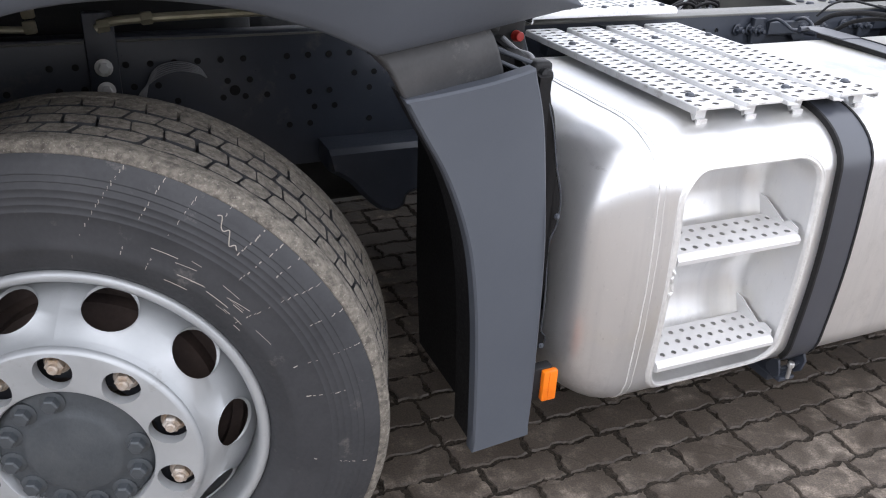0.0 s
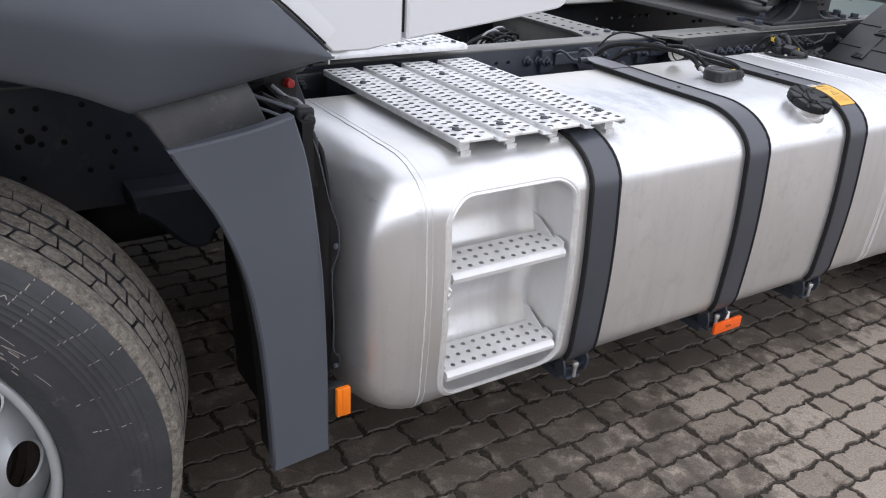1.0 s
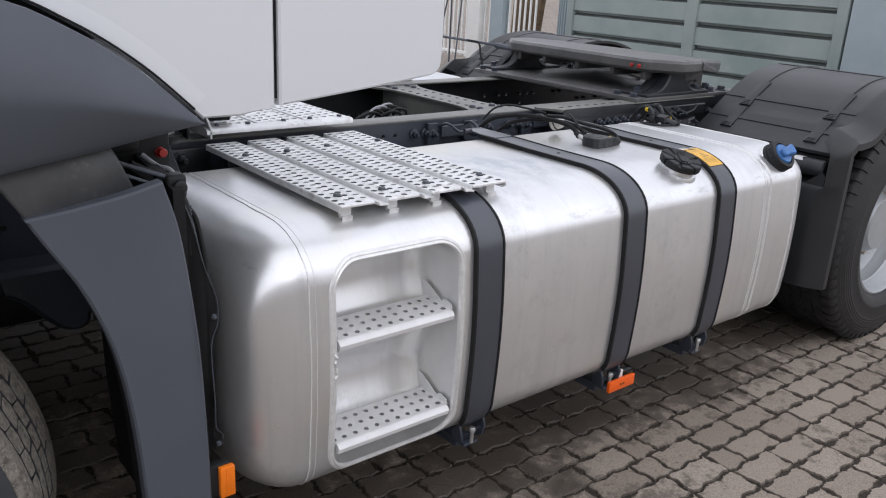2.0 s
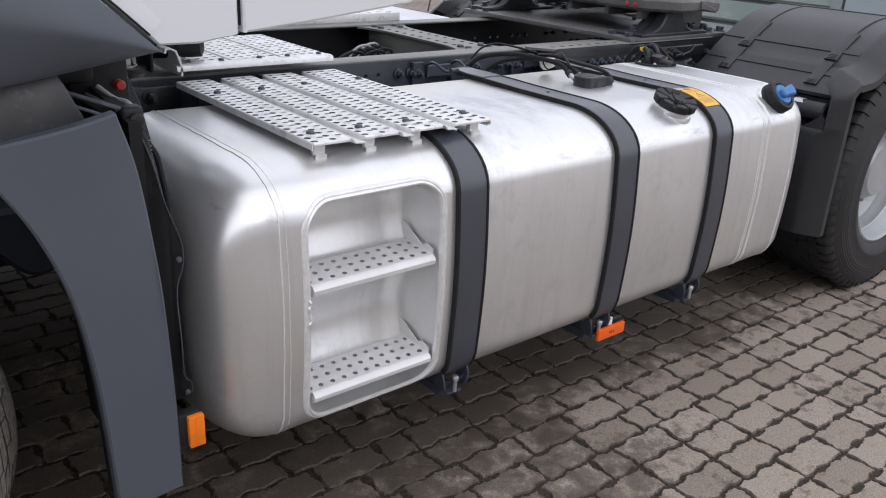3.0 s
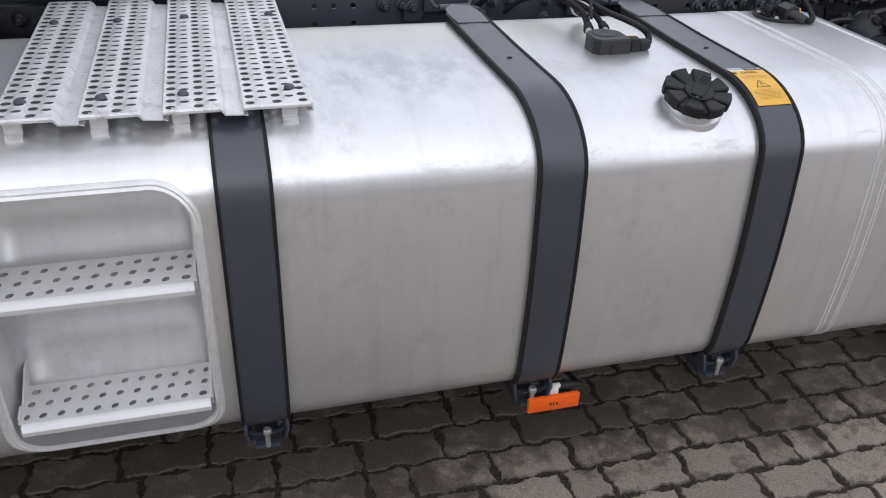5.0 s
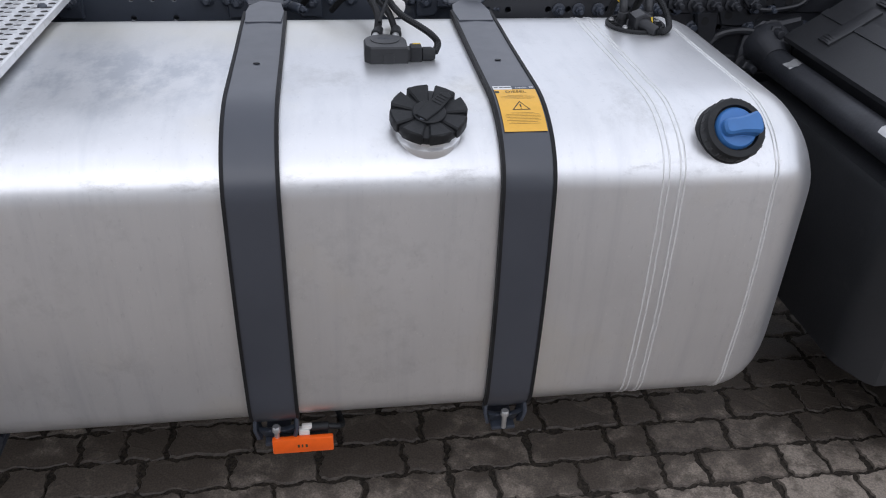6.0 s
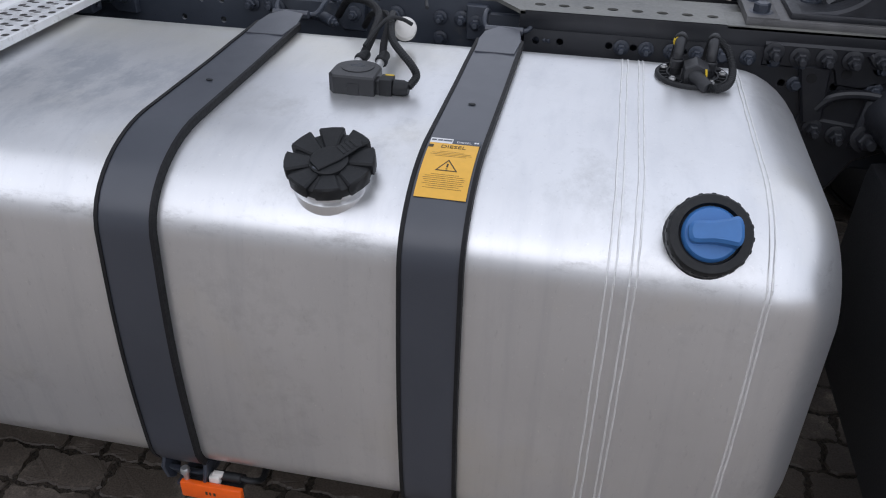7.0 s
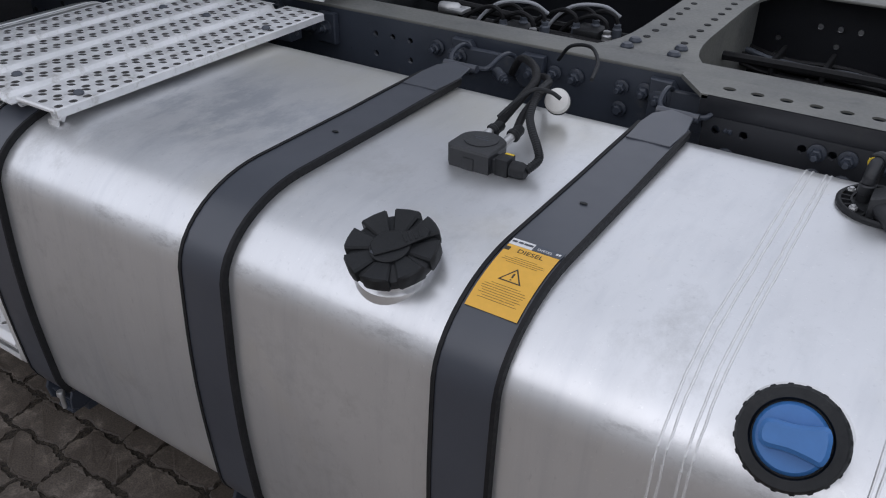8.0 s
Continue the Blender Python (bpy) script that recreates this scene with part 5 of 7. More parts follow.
# valves, hoses and cables between the rails
def valve_unit(cx, cy, cz):
    b = bmesh.new()
    box(b, cx - 0.085, cx + 0.055, cy - 0.045, cy + 0.045, cz - 0.07, cz + 0.035, 0.010)
    box(b, cx - 0.060, cx + 0.010, cy - 0.034, cy + 0.034, cz + 0.030, cz + 0.058, 0.006)
    unit = on_truck("valve_block", b, BLACK, "black plastic valve block between the rails")
    b = bmesh.new()
    rings = [(0.030, -0.05)]
    for k in range(6):
        rings += [(0.034, -0.045 + 0.014 * k), (0.034, -0.039 + 0.014 * k), (0.030, -0.037 + 0.014 * k), (0.030, -0.033 + 0.014 * k)]
    lathe(b, rings + [(0.020, 0.05)], 20, axis_matrix((cx + 0.085, cy + 0.01, cz + 0.01), (1, 0.2, 0.1)))
    on_truck("ribbed_silencer", b, BLACK, "", unit)
    for dx, dy, h in ((-0.055, -0.02, 0.026), (-0.02, 0.018, 0.030), (0.03, -0.028, 0.022), (0.035, 0.024, 0.026)):
        b = bmesh.new()
        lathe(b, [(0.012, 0.03), (0.012, 0.03 + h), (0.009, 0.034 + h), (0.009, 0.042 + h), (0.0, 0.043 + h)], 12, Matrix.Translation((cx + dx, cy + dy, cz)))
        on_truck("push_fitting", b, FENDER if h > 0.025 else STEEL, "", unit)
        b = bmesh.new()
        pipe(b, spline([(cx + dx, cy + dy, cz + 0.07), (cx + dx - 0.01, cy + dy, cz + 0.088), (cx + dx - 0.05, cy + dy + 0.01, cz + 0.090), (cx + dx - 0.12, cy + dy + 0.02, cz + 0.05), (cx + dx - 0.17, cy + dy + 0.02, cz - 0.03)], 6), 0.0055, 8)
        on_truck("air_tube", b, RUBBER, "", unit)
    b = bmesh.new()
    pipe(b, spline([(cx - 0.15, cy - 0.05, cz - 0.02), (cx - 0.13, cy - 0.02, cz + 0.05), (cx - 0.08, cy + 0.0, cz + 0.10), (cx - 0.01, cy + 0.03, cz + 0.105), (cx + 0.03, cy + 0.05, cz + 0.08)], 6), 0.0045, 8)
    on_truck("looped_tube", b, WIRE, "thin grey tube looped over the valve", unit)


valve_unit(1.93, 1.05, 0.86)
valve_unit(2.06, 1.19, 0.84)
# bright fitting and loom close behind the raised walkway
bm = bmesh.new()
lathe(bm, [(0.014, -0.03), (0.017, -0.02), (0.017, 0.02), (0.010, 0.03)], 12, axis_matrix((1.66, 1.13, 0.90), (1, 0.15, 0)))
box(bm, 1.66, 1.71, 1.105, 1.155, 0.895, 0.905, 0.002)
on_truck("pipe_union", bm, STEEL, "bright steel pipe union between the rails")
crng = random.Random(14)
for k in range(11):
    bm = bmesh.new()
    y, z = 1.40 + 0.011 * k, 0.80 + crng.uniform(-0.012, 0.022)
    pipe(bm, spline([(2.24, y + 0.10, z + 0.02), (2.36, y + 0.02, z + 0.01), (2.46, y + crng.uniform(-0.01, 0.01), z), (2.60, y + crng.uniform(-0.012, 0.012), z), (2.76, y - 0.03, z - 0.01), (3.0, y - 0.05, z - 0.03)], 5), crng.choice((0.0045, 0.006, 0.007)), 7)
    on_truck("loom_cable", bm, crng.choice((RUBBER, RUBBER, FENDER)), "dark cable in a loom beside the far rail")
for x in (2.44, 2.56, 2.70):
    bm = bmesh.new()
    box(bm, x - 0.006, x + 0.006, 1.385, 1.525, 0.772, 0.838, 0.02, 3)
    on_truck("loom_tie", bm, RUBBER)
bm = bmesh.new()
prism(bm, [(2.38, 1.30), (2.70, 1.36), (2.95, 1.34), (2.95, 1.24), (2.62, 1.22), (2.46, 1.20), (2.38, 1.22)], lambda u, v, w: Vector((u, v, 0.72 + w)), 0.03, bevel=0.008)
on_truck("shaft_guard", bm, CAST, "black guard over the propeller shaft")
rng = random.Random(5)
for k in range(14):
    bm = bmesh.new()
    y, z = 1.05 + rng.uniform(0, 0.30), 0.80 + rng.uniform(-0.05, 0.08)
    pipe(bm, spline([(-1.2, y, z), (0.4, y + rng.uniform(-0.05, 0.05), z), (1.2, y + rng.uniform(-0.05, 0.05), z + rng.uniform(-0.02, 0.04)), (1.9, y + rng.uniform(-0.06, 0.06), z), (2.7, y + rng.uniform(-0.1, 0.1), z), (3.4, y, z - 0.02)]), rng.choice((0.006, 0.008, 0.011)), 7)
    on_truck("chassis_cable", bm, RUBBER, "black cable along the chassis")
for k in range(5):
    bm = bmesh.new()
    y = 0.98 + 0.035 * k
    pipe(bm, spline([(1.75, y, 0.82), (1.95, y, 0.86 + 0.02 * (k % 3)), (2.12, y + 0.03, 0.86), (2.3, y, 0.80)]), 0.007, 7)
    on_truck("air_hose", bm, RUBBER, "black air hose between the rails")
# -- front chassis seen through the wheel arch
SHIFT = Vector((0, 0, 0))
bm = bmesh.new()
box(bm, -1.3, 0.82, 0.74, 0.79, 0.655, 0.985, 0.006)
hrng = random.Random(4)
# bolt holes: dark discs on the face paint the shade inside them
for row, (z, chance) in enumerate(((0.925, 0.85), (0.876, 0.65), (0.838, 0.6), (0.800, 0.35), (0.760, 0.3))):
    for k in range(-9, 13):
        x = 0.030 + 0.050 * k + 0.012 * (row % 2)
        if abs(x - 0.035) > 0.03 and hrng.random() < chance:
            lathe(bm, [(0.0075, 0), (0.0072, 0.002), (0.0, 0.002)], 12, axis_matrix((x, 0.741, z), (0, -1, 0)), 1)
lathe(bm, [(0.0125, 0), (0.012, 0.002), (0.0, 0.002)], 14, axis_matrix((0.307, 0.741, 0.853), (0, -1, 0)), 1)
box(bm, 0.005, 0.066, 0.722, 0.742, 0.70, 1.04, 0.004)
hanger = smooth_line([(0.50, 0.665), (0.545, 0.635), (0.585, 0.590), (0.625, 0.552), (0.662, 0.540), (0.694, 0.552), (0.708, 0.584), (0.79, 0.592)], 4)
prism(bm, hanger + [(0.80, 0.72), (0.50, 0.72)], lambda u, v, w: Vector((u, 0.64 + w, v)), 0.12, bevel=0.012)
on_truck("front_rail", bm, (FRAME, RUBBER), "dark front chassis member with bolt holes and spring hanger")
# pale strips that paint the highlight along the member's top edge
for xa, xb in ((-1.3, 0.003), (0.068, 0.62)):
    bm = bmesh.new()
    box(bm, xa, xb, 0.737, 0.742, 0.974, 0.979, 0.001)
    on_truck("edge_highlight", bm, DUST_SHEEN, "pale strip painting the edge highlight of the front chassis member")
bm = bmesh.new()
box(bm, 0.80, 1.10, 0.806, 0.842, 0.80, 0.936, 0.006)
splice = on_truck("splice_plate", bm, BLACK_AND_SHADE, "black plate bolted to the chassis rail")
fasteners("plate_nut", [axis_matrix((x, 0.806, z), (0, -1, 0)) for x, z in ((0.918, 0.902), (0.960, 0.905), (1.012, 0.909))],
          lambda b: (lathe(b, [(0.019, 0), (0.019, 0.004), (0.015, 0.005)], 18), hex_head(0.014, 0.020, True)(b)), CAST, splice)
bm = bmesh.new()
for k in range(4):
    pts = [(-0.95 + 0.06 * k, 0.66, 0.62), (-0.5, 0.66, 0.52 - 0.018 * k), (-0.08, 0.66, 0.47 - 0.018 * k), (0.18, 0.66, 0.488 - 0.018 * k), (0.34 - 0.03 * k, 0.66, 0.505 - 0.014 * k)]
    pl = spline(pts, 6)
    rows = []
    for p in pl:
        rows.append([bm.verts.new((p.x, p.y + dy, p.z + dz)) for dy, dz in ((-0.045, 0), (0.045, 0), (0.045, 0.014), (-0.045, 0.014))])
    for a, b in zip(rows, rows[1:]):
        for q in range(4):
            bm.faces.new((a[q], a[(q + 1) % 4], b[(q + 1) % 4], b[q]))
    bm.faces.new(rows[0]), bm.faces.new(rows[-1])
bmesh.ops.recalc_face_normals(bm, faces=bm.faces)
on_truck("leaf_spring", bm, FRAME, "dark leaf spring over the front axle")
bm = bmesh.new()
rod(bm, (-0.08, 0.45, 0.46), (-0.08, 1.95, 0.46), 0.065, 14)
on_truck("front_axle", bm, FRAME)
fasteners("rail_bolt", [axis_matrix((0.035, 0.664, z), (0, -1, 0)) for z in (0.944, 0.895)], hex_head(0.0125, 0.012), ZINC, near_rail, "dusty pale bolt head")
bm = bmesh.new()
pipe(bm, spline([(0.03, 0.70, 1.01), (0.06, 0.70, 1.025), (0.14, 0.70, 1.03), (0.30, 0.71, 1.032), (0.48, 0.72, 1.03)]), 0.0095, 10)
pipe(bm, spline([(-0.5, 0.70, 1.03), (-0.25, 0.70, 1.022), (-0.10, 0.70, 1.015)]), 0.007, 10)
for p in ((0.045, 0.70, 1.018), (0.13, 0.70, 1.03), (-0.09, 0.70, 1.02), (-0.09, 0.70, 1.05)):
    lathe(bm, [(0.012, -0.012), (0.014, -0.008), (0.014, 0.008), (0.012, 0.012)], 6, axis_matrix(p, (1, 0, 0.1)))
on_truck("air_pipe", bm, BRASS, "dull brass air pipe with fittings under the fender")
for k in range(6):
    bm = bmesh.new()
    pipe(bm, spline([(0.080 + 0.005 * k, 0.725, 0.80), (0.098 + 0.003 * k, 0.722, 0.86), (0.135, 0.718, 0.896 + 0.004 * k), (0.182, 0.715, 0.912 + 0.004 * k), (0.225, 0.716, 0.904 + 0.003 * k), (0.245, 0.728, 0.890)]), 0.0016, 6)
    on_truck("wire_loop", bm, WIRE, "loop of thin grey wires")


# plain blocks between the rails, added to cut the light under the truck
bm = bmesh.new()
box(bm, -1.2, 0.40, 0.93, 1.47, 0.34, 1.12, 0.08, 3)
on_truck("engine", bm, BLACK, "dark block in the motor's place, added to cut light")
bm = bmesh.new()
box(bm, 0.40, 1.45, 0.88, 1.54, 0.46, 0.92, 0.08, 3)
on_truck("gearbox", bm, BLACK, "dark block in the transmission's place, added to cut light")
bm = bmesh.new()
box(bm, 1.40, 2.30, 0.92, 1.48, 0.40, 0.60, 0.08, 3)
on_truck("under_blocker", bm, BLACK)
bm = bmesh.new()
rod(bm, (1.2, 1.2, 0.70), (3.6, 1.2, 0.58), 0.065, 16)
on_truck("propeller_shaft", bm, BLACK)
# unseen tank stand-in below the far walkway, added to block light
bm = bmesh.new()
box(bm, 0.97, 2.95, 1.79, 2.39, 0.21, 0.93, 0.08, 5)
on_truck("far_tank_blocker", bm, ALU, "unseen aluminium tank stand-in that blocks light on the far side")

# unseen box, added to block light from the far side
bm = bmesh.new()
box(bm, 0.44, 0.96, 1.74, 2.36, 0.17, 1.05, 0.05, 3)
on_truck("far_side_blocker", bm, BLACK, "unseen dark box added to block light on the far side")

# unseen stand-ins for bumper, step well and radiator, added to block light below the cab
bm = bmesh.new()
box(bm, -1.62, -1.46, 0.06, 2.34, 0.26, 1.20, 0.05, 3)
on_truck("front_blocker", bm, FENDER, "unseen grey bumper added to block light under the cab")
bm = bmesh.new()
box(bm, -1.46, -0.74, 0.06, 0.30, 0.30, 1.06, 0.03, 2)
on_truck("front_side_blocker", bm, FENDER, "unseen grey panel added to block light ahead of the wheel")
bm = bmesh.new()
box(bm, -1.44, -1.20, 0.40, 2.0, 0.30, 1.16, 0.03, 2)
on_truck("front_inner_blocker", bm, RUBBER)

# -- wheels
def wheel_frame(centre, steer):
    return Matrix.Translation(centre) @ Matrix.Rotation(radians(steer), 4, "Z") @ Matrix.Rotation(radians(90), 4, "X")


def tyre(m, blocks, parent, wall=SIDEWALL, tread=TREAD, lugs=0):
    """Sidewall and tread; outward is +w, the rim's lip at w = 0."""
    b = bmesh.new()
    ridges = []
    for r, w in ((0.408, 0.0228), (0.419, 0.0212), (0.430, 0.0190), (0.441, 0.0165), (0.452, 0.0134), (0.462, 0.0102)):
        ridges += [(r - 0.0014, w), (r - 0.0004, w + 0.0004), (r + 0.0004, w + 0.0004), (r + 0.0014, w - 0.0003)]
    prof = [(0.294, -0.018), (0.301, -0.002), (0.315, 0.012), (0.345, 0.022), (0.352, 0.0245), (0.358, 0.0225), (0.395, 0.024)] + ridges + [(0.472, 0.0065), (0.482, 0.001), (0.490, -0.0060)]
    lathe(b, prof, 96, m, 0, close=False)
    back = [(0.488, -0.020), (0.4895, -0.15), (0.488, -0.270), (0.478, -0.285), (0.40, -0.315), (0.30, -0.29), (0.287, -0.26)]
    lathe(b, [(0.490, -0.006), (0.489, -0.014)] + back, 96, m, 0, close=False)
    bmesh.ops.recalc_face_normals(b, faces=b.faces)
    t = on_truck("tyre", b, wall, "black truck tyre", parent, 40)
    b = bmesh.new()
    lathe(b, [(0.487, -0.0045), (0.4895, -0.0035), (0.4955, -0.0065), (0.502, -0.012), (0.505, -0.020), (0.504, -0.032), (0.5025, -0.050), (0.488, -0.0515)], 120, m, 0, close=False)
    for k in range(lugs):
        a0, a1 = 2 * math.pi * k / lugs, 2 * math.pi * (k + 0.62) / lugs
        ring = [[b.verts.new(m @ Vector((r * math.cos(a), r * math.sin(a), w))) for r, w in ((0.478, 0.0045), (0.492, 0.0015), (0.506, -0.006), (0.512, -0.018), (0.512, -0.05), (0.50, -0.05))] for a in (a0, a1)]
        for q in range(5):
            b.faces.new((ring[0][q], ring[0][q + 1], ring[1][q + 1], ring[1][q]))
        b.faces.new(ring[0]), b.faces.new(ring[1])
    lathe(b, [(0.487, -0.236), (0.501, -0.238), (0.501, -0.262), (0.496, -0.274), (0.487, -0.28)], 120, m, 0, close=False)
    rng = random.Random(3)
    ribs = ((-0.058, -0.093), (-0.102, -0.137), (-0.146, -0.182), (-0.191, -0.230))
    for j, (w0, w1) in enumerate(ribs):
        for k in range(blocks):
            step = 2 * math.pi / blocks
            a0 = step * (k + 0.5 * (j % 2)) + rng.uniform(-0.004, 0.004)
            a1 = a0 + step * rng.uniform(0.90, 0.95)
            sk = 0.12 * step * (1 if j % 2 else -1)
            cut, dip, zig = step * rng.uniform(0.04, 0.10), rng.uniform(0.002, 0.005), rng.uniform(-0.002, 0.005)
            outline = ((a0 + cut, w0), (0.5 * (a0 + a1), w0 + zig), (a1 - cut, w0), (a1, w0 - dip), (a1 + sk, w1 + dip), (a1 + sk - cut, w1), (0.5 * (a0 + a1) + sk, w1 - zig), (a0 + sk + cut, w1), (a0 + sk, w1 + dip), (a0, w0 - dip))
            n = len(outline)
            low, top = 0.486, 0.5015 + rng.uniform(-0.0012, 0.0006)
            ring = [[b.verts.new(m @ Vector((r * math.cos(a), r * math.sin(a), w))) for a, w in outline] for r in (low, top)]
            for q in range(n):
                b.faces.new((ring[0][q], ring[0][(q + 1) % n], ring[1][(q + 1) % n], ring[1][q])).material_index = 1
            b.faces.new(ring[1])
    bmesh.ops.recalc_face_normals(b, faces=b.faces)
    on_truck("tread", b, (tread, SIDEWALL), "worn tyre tread blocks", parent, 40)
    return t


def front_wheel():
    m = wheel_frame((-0.082, 0.09, 0.485), -19.8)
    b = bmesh.new()
    lathe(b, [(0.274, -0.05), (0.278, -0.014), (0.281, -0.002), (0.284, 0.004), (0.289, 0.0075), (0.295, 0.0075), (0.300, 0.004), (0.302, -0.004), (0.297, -0.014), (0.288, -0.02)], 96, m, 0, close=False)
    lathe(b, [(0.274, -0.05), (0.268, -0.085), (0.262, -0.20)], 72, m, 0, close=False)
    nu = 10
    ph = radians(92 - 18)

    def cone(u, v, w):
        a = ph + radians(18) + 2 * math.pi * u / nu
        r = 0.268 + (0.206 - 0.268) * v
        h = -0.062 + 0.105 * v ** 0.8 if v > 0 else -0.062
        return m @ Vector(((r - w * 0.85) * math.cos(a), (r - w * 0.85) * math.sin(a), h + w * 0.5))
    holed_sheet(b, nu, 1, cone, (0.285, 0.355), 0.006, 0.0, seg=32)
    lathe(b, [(0.271, -0.075), (0.268, -0.0605)], 72, m, 0, close=False)
    lathe(b, [(0.2065, 0.041), (0.203, 0.046), (0.200, 0.052), (0.203, 0.056), (0.2035, 0.062), (0.199, 0.068), (0.196, 0.069)], 72, m, 0, close=False)
    bmesh.ops.recalc_face_normals(b, faces=b.faces)
    wheel = on_truck("front_wheel", b, RIM, "silver painted steel front wheel turned outwards with rusty nuts", None, 50)

    def ring(u, v, w):
        a = ph + 2 * math.pi * u / nu
        r = 0.1965 + (0.128 - 0.1965) * v
        return m @ Vector((r * math.cos(a), r * math.sin(a), 0.069 + w))
    b = bmesh.new()
    holed_sheet(b, nu, 1, ring, (0.285, 0.435), 0.018, 0.0015, seg=28)
    lathe(b, [(0.128, 0.069), (0.126, 0.066), (0.125, 0.04)], 72, m, 0, close=False)
    on_truck("nut_ring", b, RIM, "silver ring with round nut openings", wheel, 40)
    b = bmesh.new()
    lathe(b, [(0.195, 0.036), (0.13, 0.036), (0.13, 0.03)], 48, m, 0, close=False)
    on_truck("wheel_flange", b, CAST, "", wheel)
    b = bmesh.new()
    lathe(b, [(0.262, -0.12), (0.05, -0.12)], 48, m, 0, close=False)
    lathe(b, [(0.246, -0.119), (0.243, -0.085), (0.225, -0.082), (0.222, -0.100), (0.205, -0.100), (0.200, -0.078), (0.15, -0.074)], 48, m, 0, close=False)
    on_truck("brake_drum", b, DRUM, "", wheel)
    for k in range(10):
        a = radians(92 - 36 * k)
        b = bmesh.new()
        c = m @ Vector((0.1675 * math.cos(a), 0.1675 * math.sin(a), 0.036))
        d = m.to_3x3() @ Vector((0, 0, 1))
        mm = axis_matrix(c, d)
        lathe(b, [(0.0205, 0), (0.0205, 0.012), (0.0165, 0.016)], 20, mm)
        lathe(b, [(0.0150, 0.012), (0.0150, 0.026), (0.0120, 0.029)], 6, mm)
        lathe(b, [(0.0085, 0.027), (0.0085, 0.034), (0.0065, 0.036), (0.0, 0.036)], 12, mm)
        on_truck("wheel_nut", b, RUST, "rusty wheel nut", wheel)
    b = bmesh.new()
    lathe(b, [(0.1255, 0.045), (0.122, 0.052), (0.115, 0.056), (0.096, 0.058), (0.084, 0.059), (0.078, 0.063), (0.072, 0.065), (0.0, 0.068)], 48, m)
    rng = random.Random(9)
    for k in range(7):
        a = 3.75 + 0.16 * k
        mm = m @ Matrix.Rotation(a, 4, "Z")
        box(b, 0.108, 0.120, -0.003, 0.003, 0.055, 0.0585, 0.001, 1, mm)
    on_truck("hub_cover", b, HUB, "dark cast hub cover", wheel)
    fasteners("hub_bolt", [m @ Matrix.Translation((0.102 * math.cos(2 * math.pi * k / 12 + 0.2), 0.102 * math.sin(2 * math.pi * k / 12 + 0.2), 0.057)) for k in range(12) if k not in (1, 2)], hex_head(0.0135, 0.015), HUB, wheel)
    tyre(m, 62, wheel)
    # scratches and mould marks on the sidewall
    def wall_w(r):
        return float(np.interp(r, [0.312, 0.345, 0.352, 0.395, 0.430, 0.452, 0.472, 0.482, 0.490], [0.014, 0.022, 0.0245, 0.024, 0.019, 0.0134, 0.0065, 0.001, -0.006])) + 0.0003
    b = bmesh.new()
    for k, (deg, lo, hi, lean) in enumerate(((76, 0.335, 0.487, 0.10), (69, 0.36, 0.486, 0.06), (63, 0.33, 0.48, 0.05), (57, 0.45, 0.488, 0.03), (50, 0.43, 0.486, 0.05), (46, 0.40, 0.486, 0.04), (42, 0.44, 0.487, 0.03),
                                             (36, 0.35, 0.485, 0.06), (29, 0.41, 0.487, 0.03), (21, 0.37, 0.485, 0.02), (12, 0.36, 0.44, 0.03), (-8, 0.38, 0.47, 0.02), (-24, 0.40, 0.485, 0.02), (98, 0.38, 0.485, 0.05), (120, 0.36, 0.48, 0.04))):
        r = hi
        heavy = 0.0011 if k in (4, 5, 6) else 0.0007
        while r > lo:
            ln = rng.uniform(0.002, 0.009)
            fade = (r - lo) / (hi - lo)
            if rng.random() < 0.45 + 0.45 * fade:
                a = radians(deg) + lean * (hi - r) / 0.1 + rng.uniform(-0.0015, 0.0015)
                pts = [m @ Vector((q * math.cos(a + rng.uniform(-0.002, 0.002)), q * math.sin(a + rng.uniform(-0.002, 0.002)), wall_w(q) - 0.0003)) for q in (r, r - ln * 0.5, r - ln)]
                pipe(b, pts, heavy * rng.uniform(0.6, 1.1), 5)
            r -= ln + rng.uniform(0.0005, 0.006)
    for k in range(16):
        a = radians(rng.uniform(30, 62))
        r = rng.uniform(0.33, 0.40)
        ln, tilt = rng.uniform(0.010, 0.045), rng.uniform(-0.25, 0.1)
        pts = []
        for q in range(6):
            f = q / 5
            rr = r + tilt * ln * f
            aa = a + ln * f / r
            pts.append(m @ Vector((rr * math.cos(aa), rr * math.sin(aa), wall_w(rr) - 0.0002)))
        pipe(b, pts, rng.uniform(0.0003, 0.0006), 5)
    wig = [(0.470 - 0.004 * k + 0.006 * math.sin(k * 1.9), 1.02 - 0.014 * k) for k in range(9)]
    pipe(b, spline([m @ Vector((r * math.cos(a), r * math.sin(a), wall_w(r))) for r, a in wig], 5), 0.0009, 5)
    ob = on_truck("scuff_mark", b, SCUFF, "pale scuff marks on the sidewall", wheel)
    ob["kind"] = "stuff"
    return wheel


front_wheel()


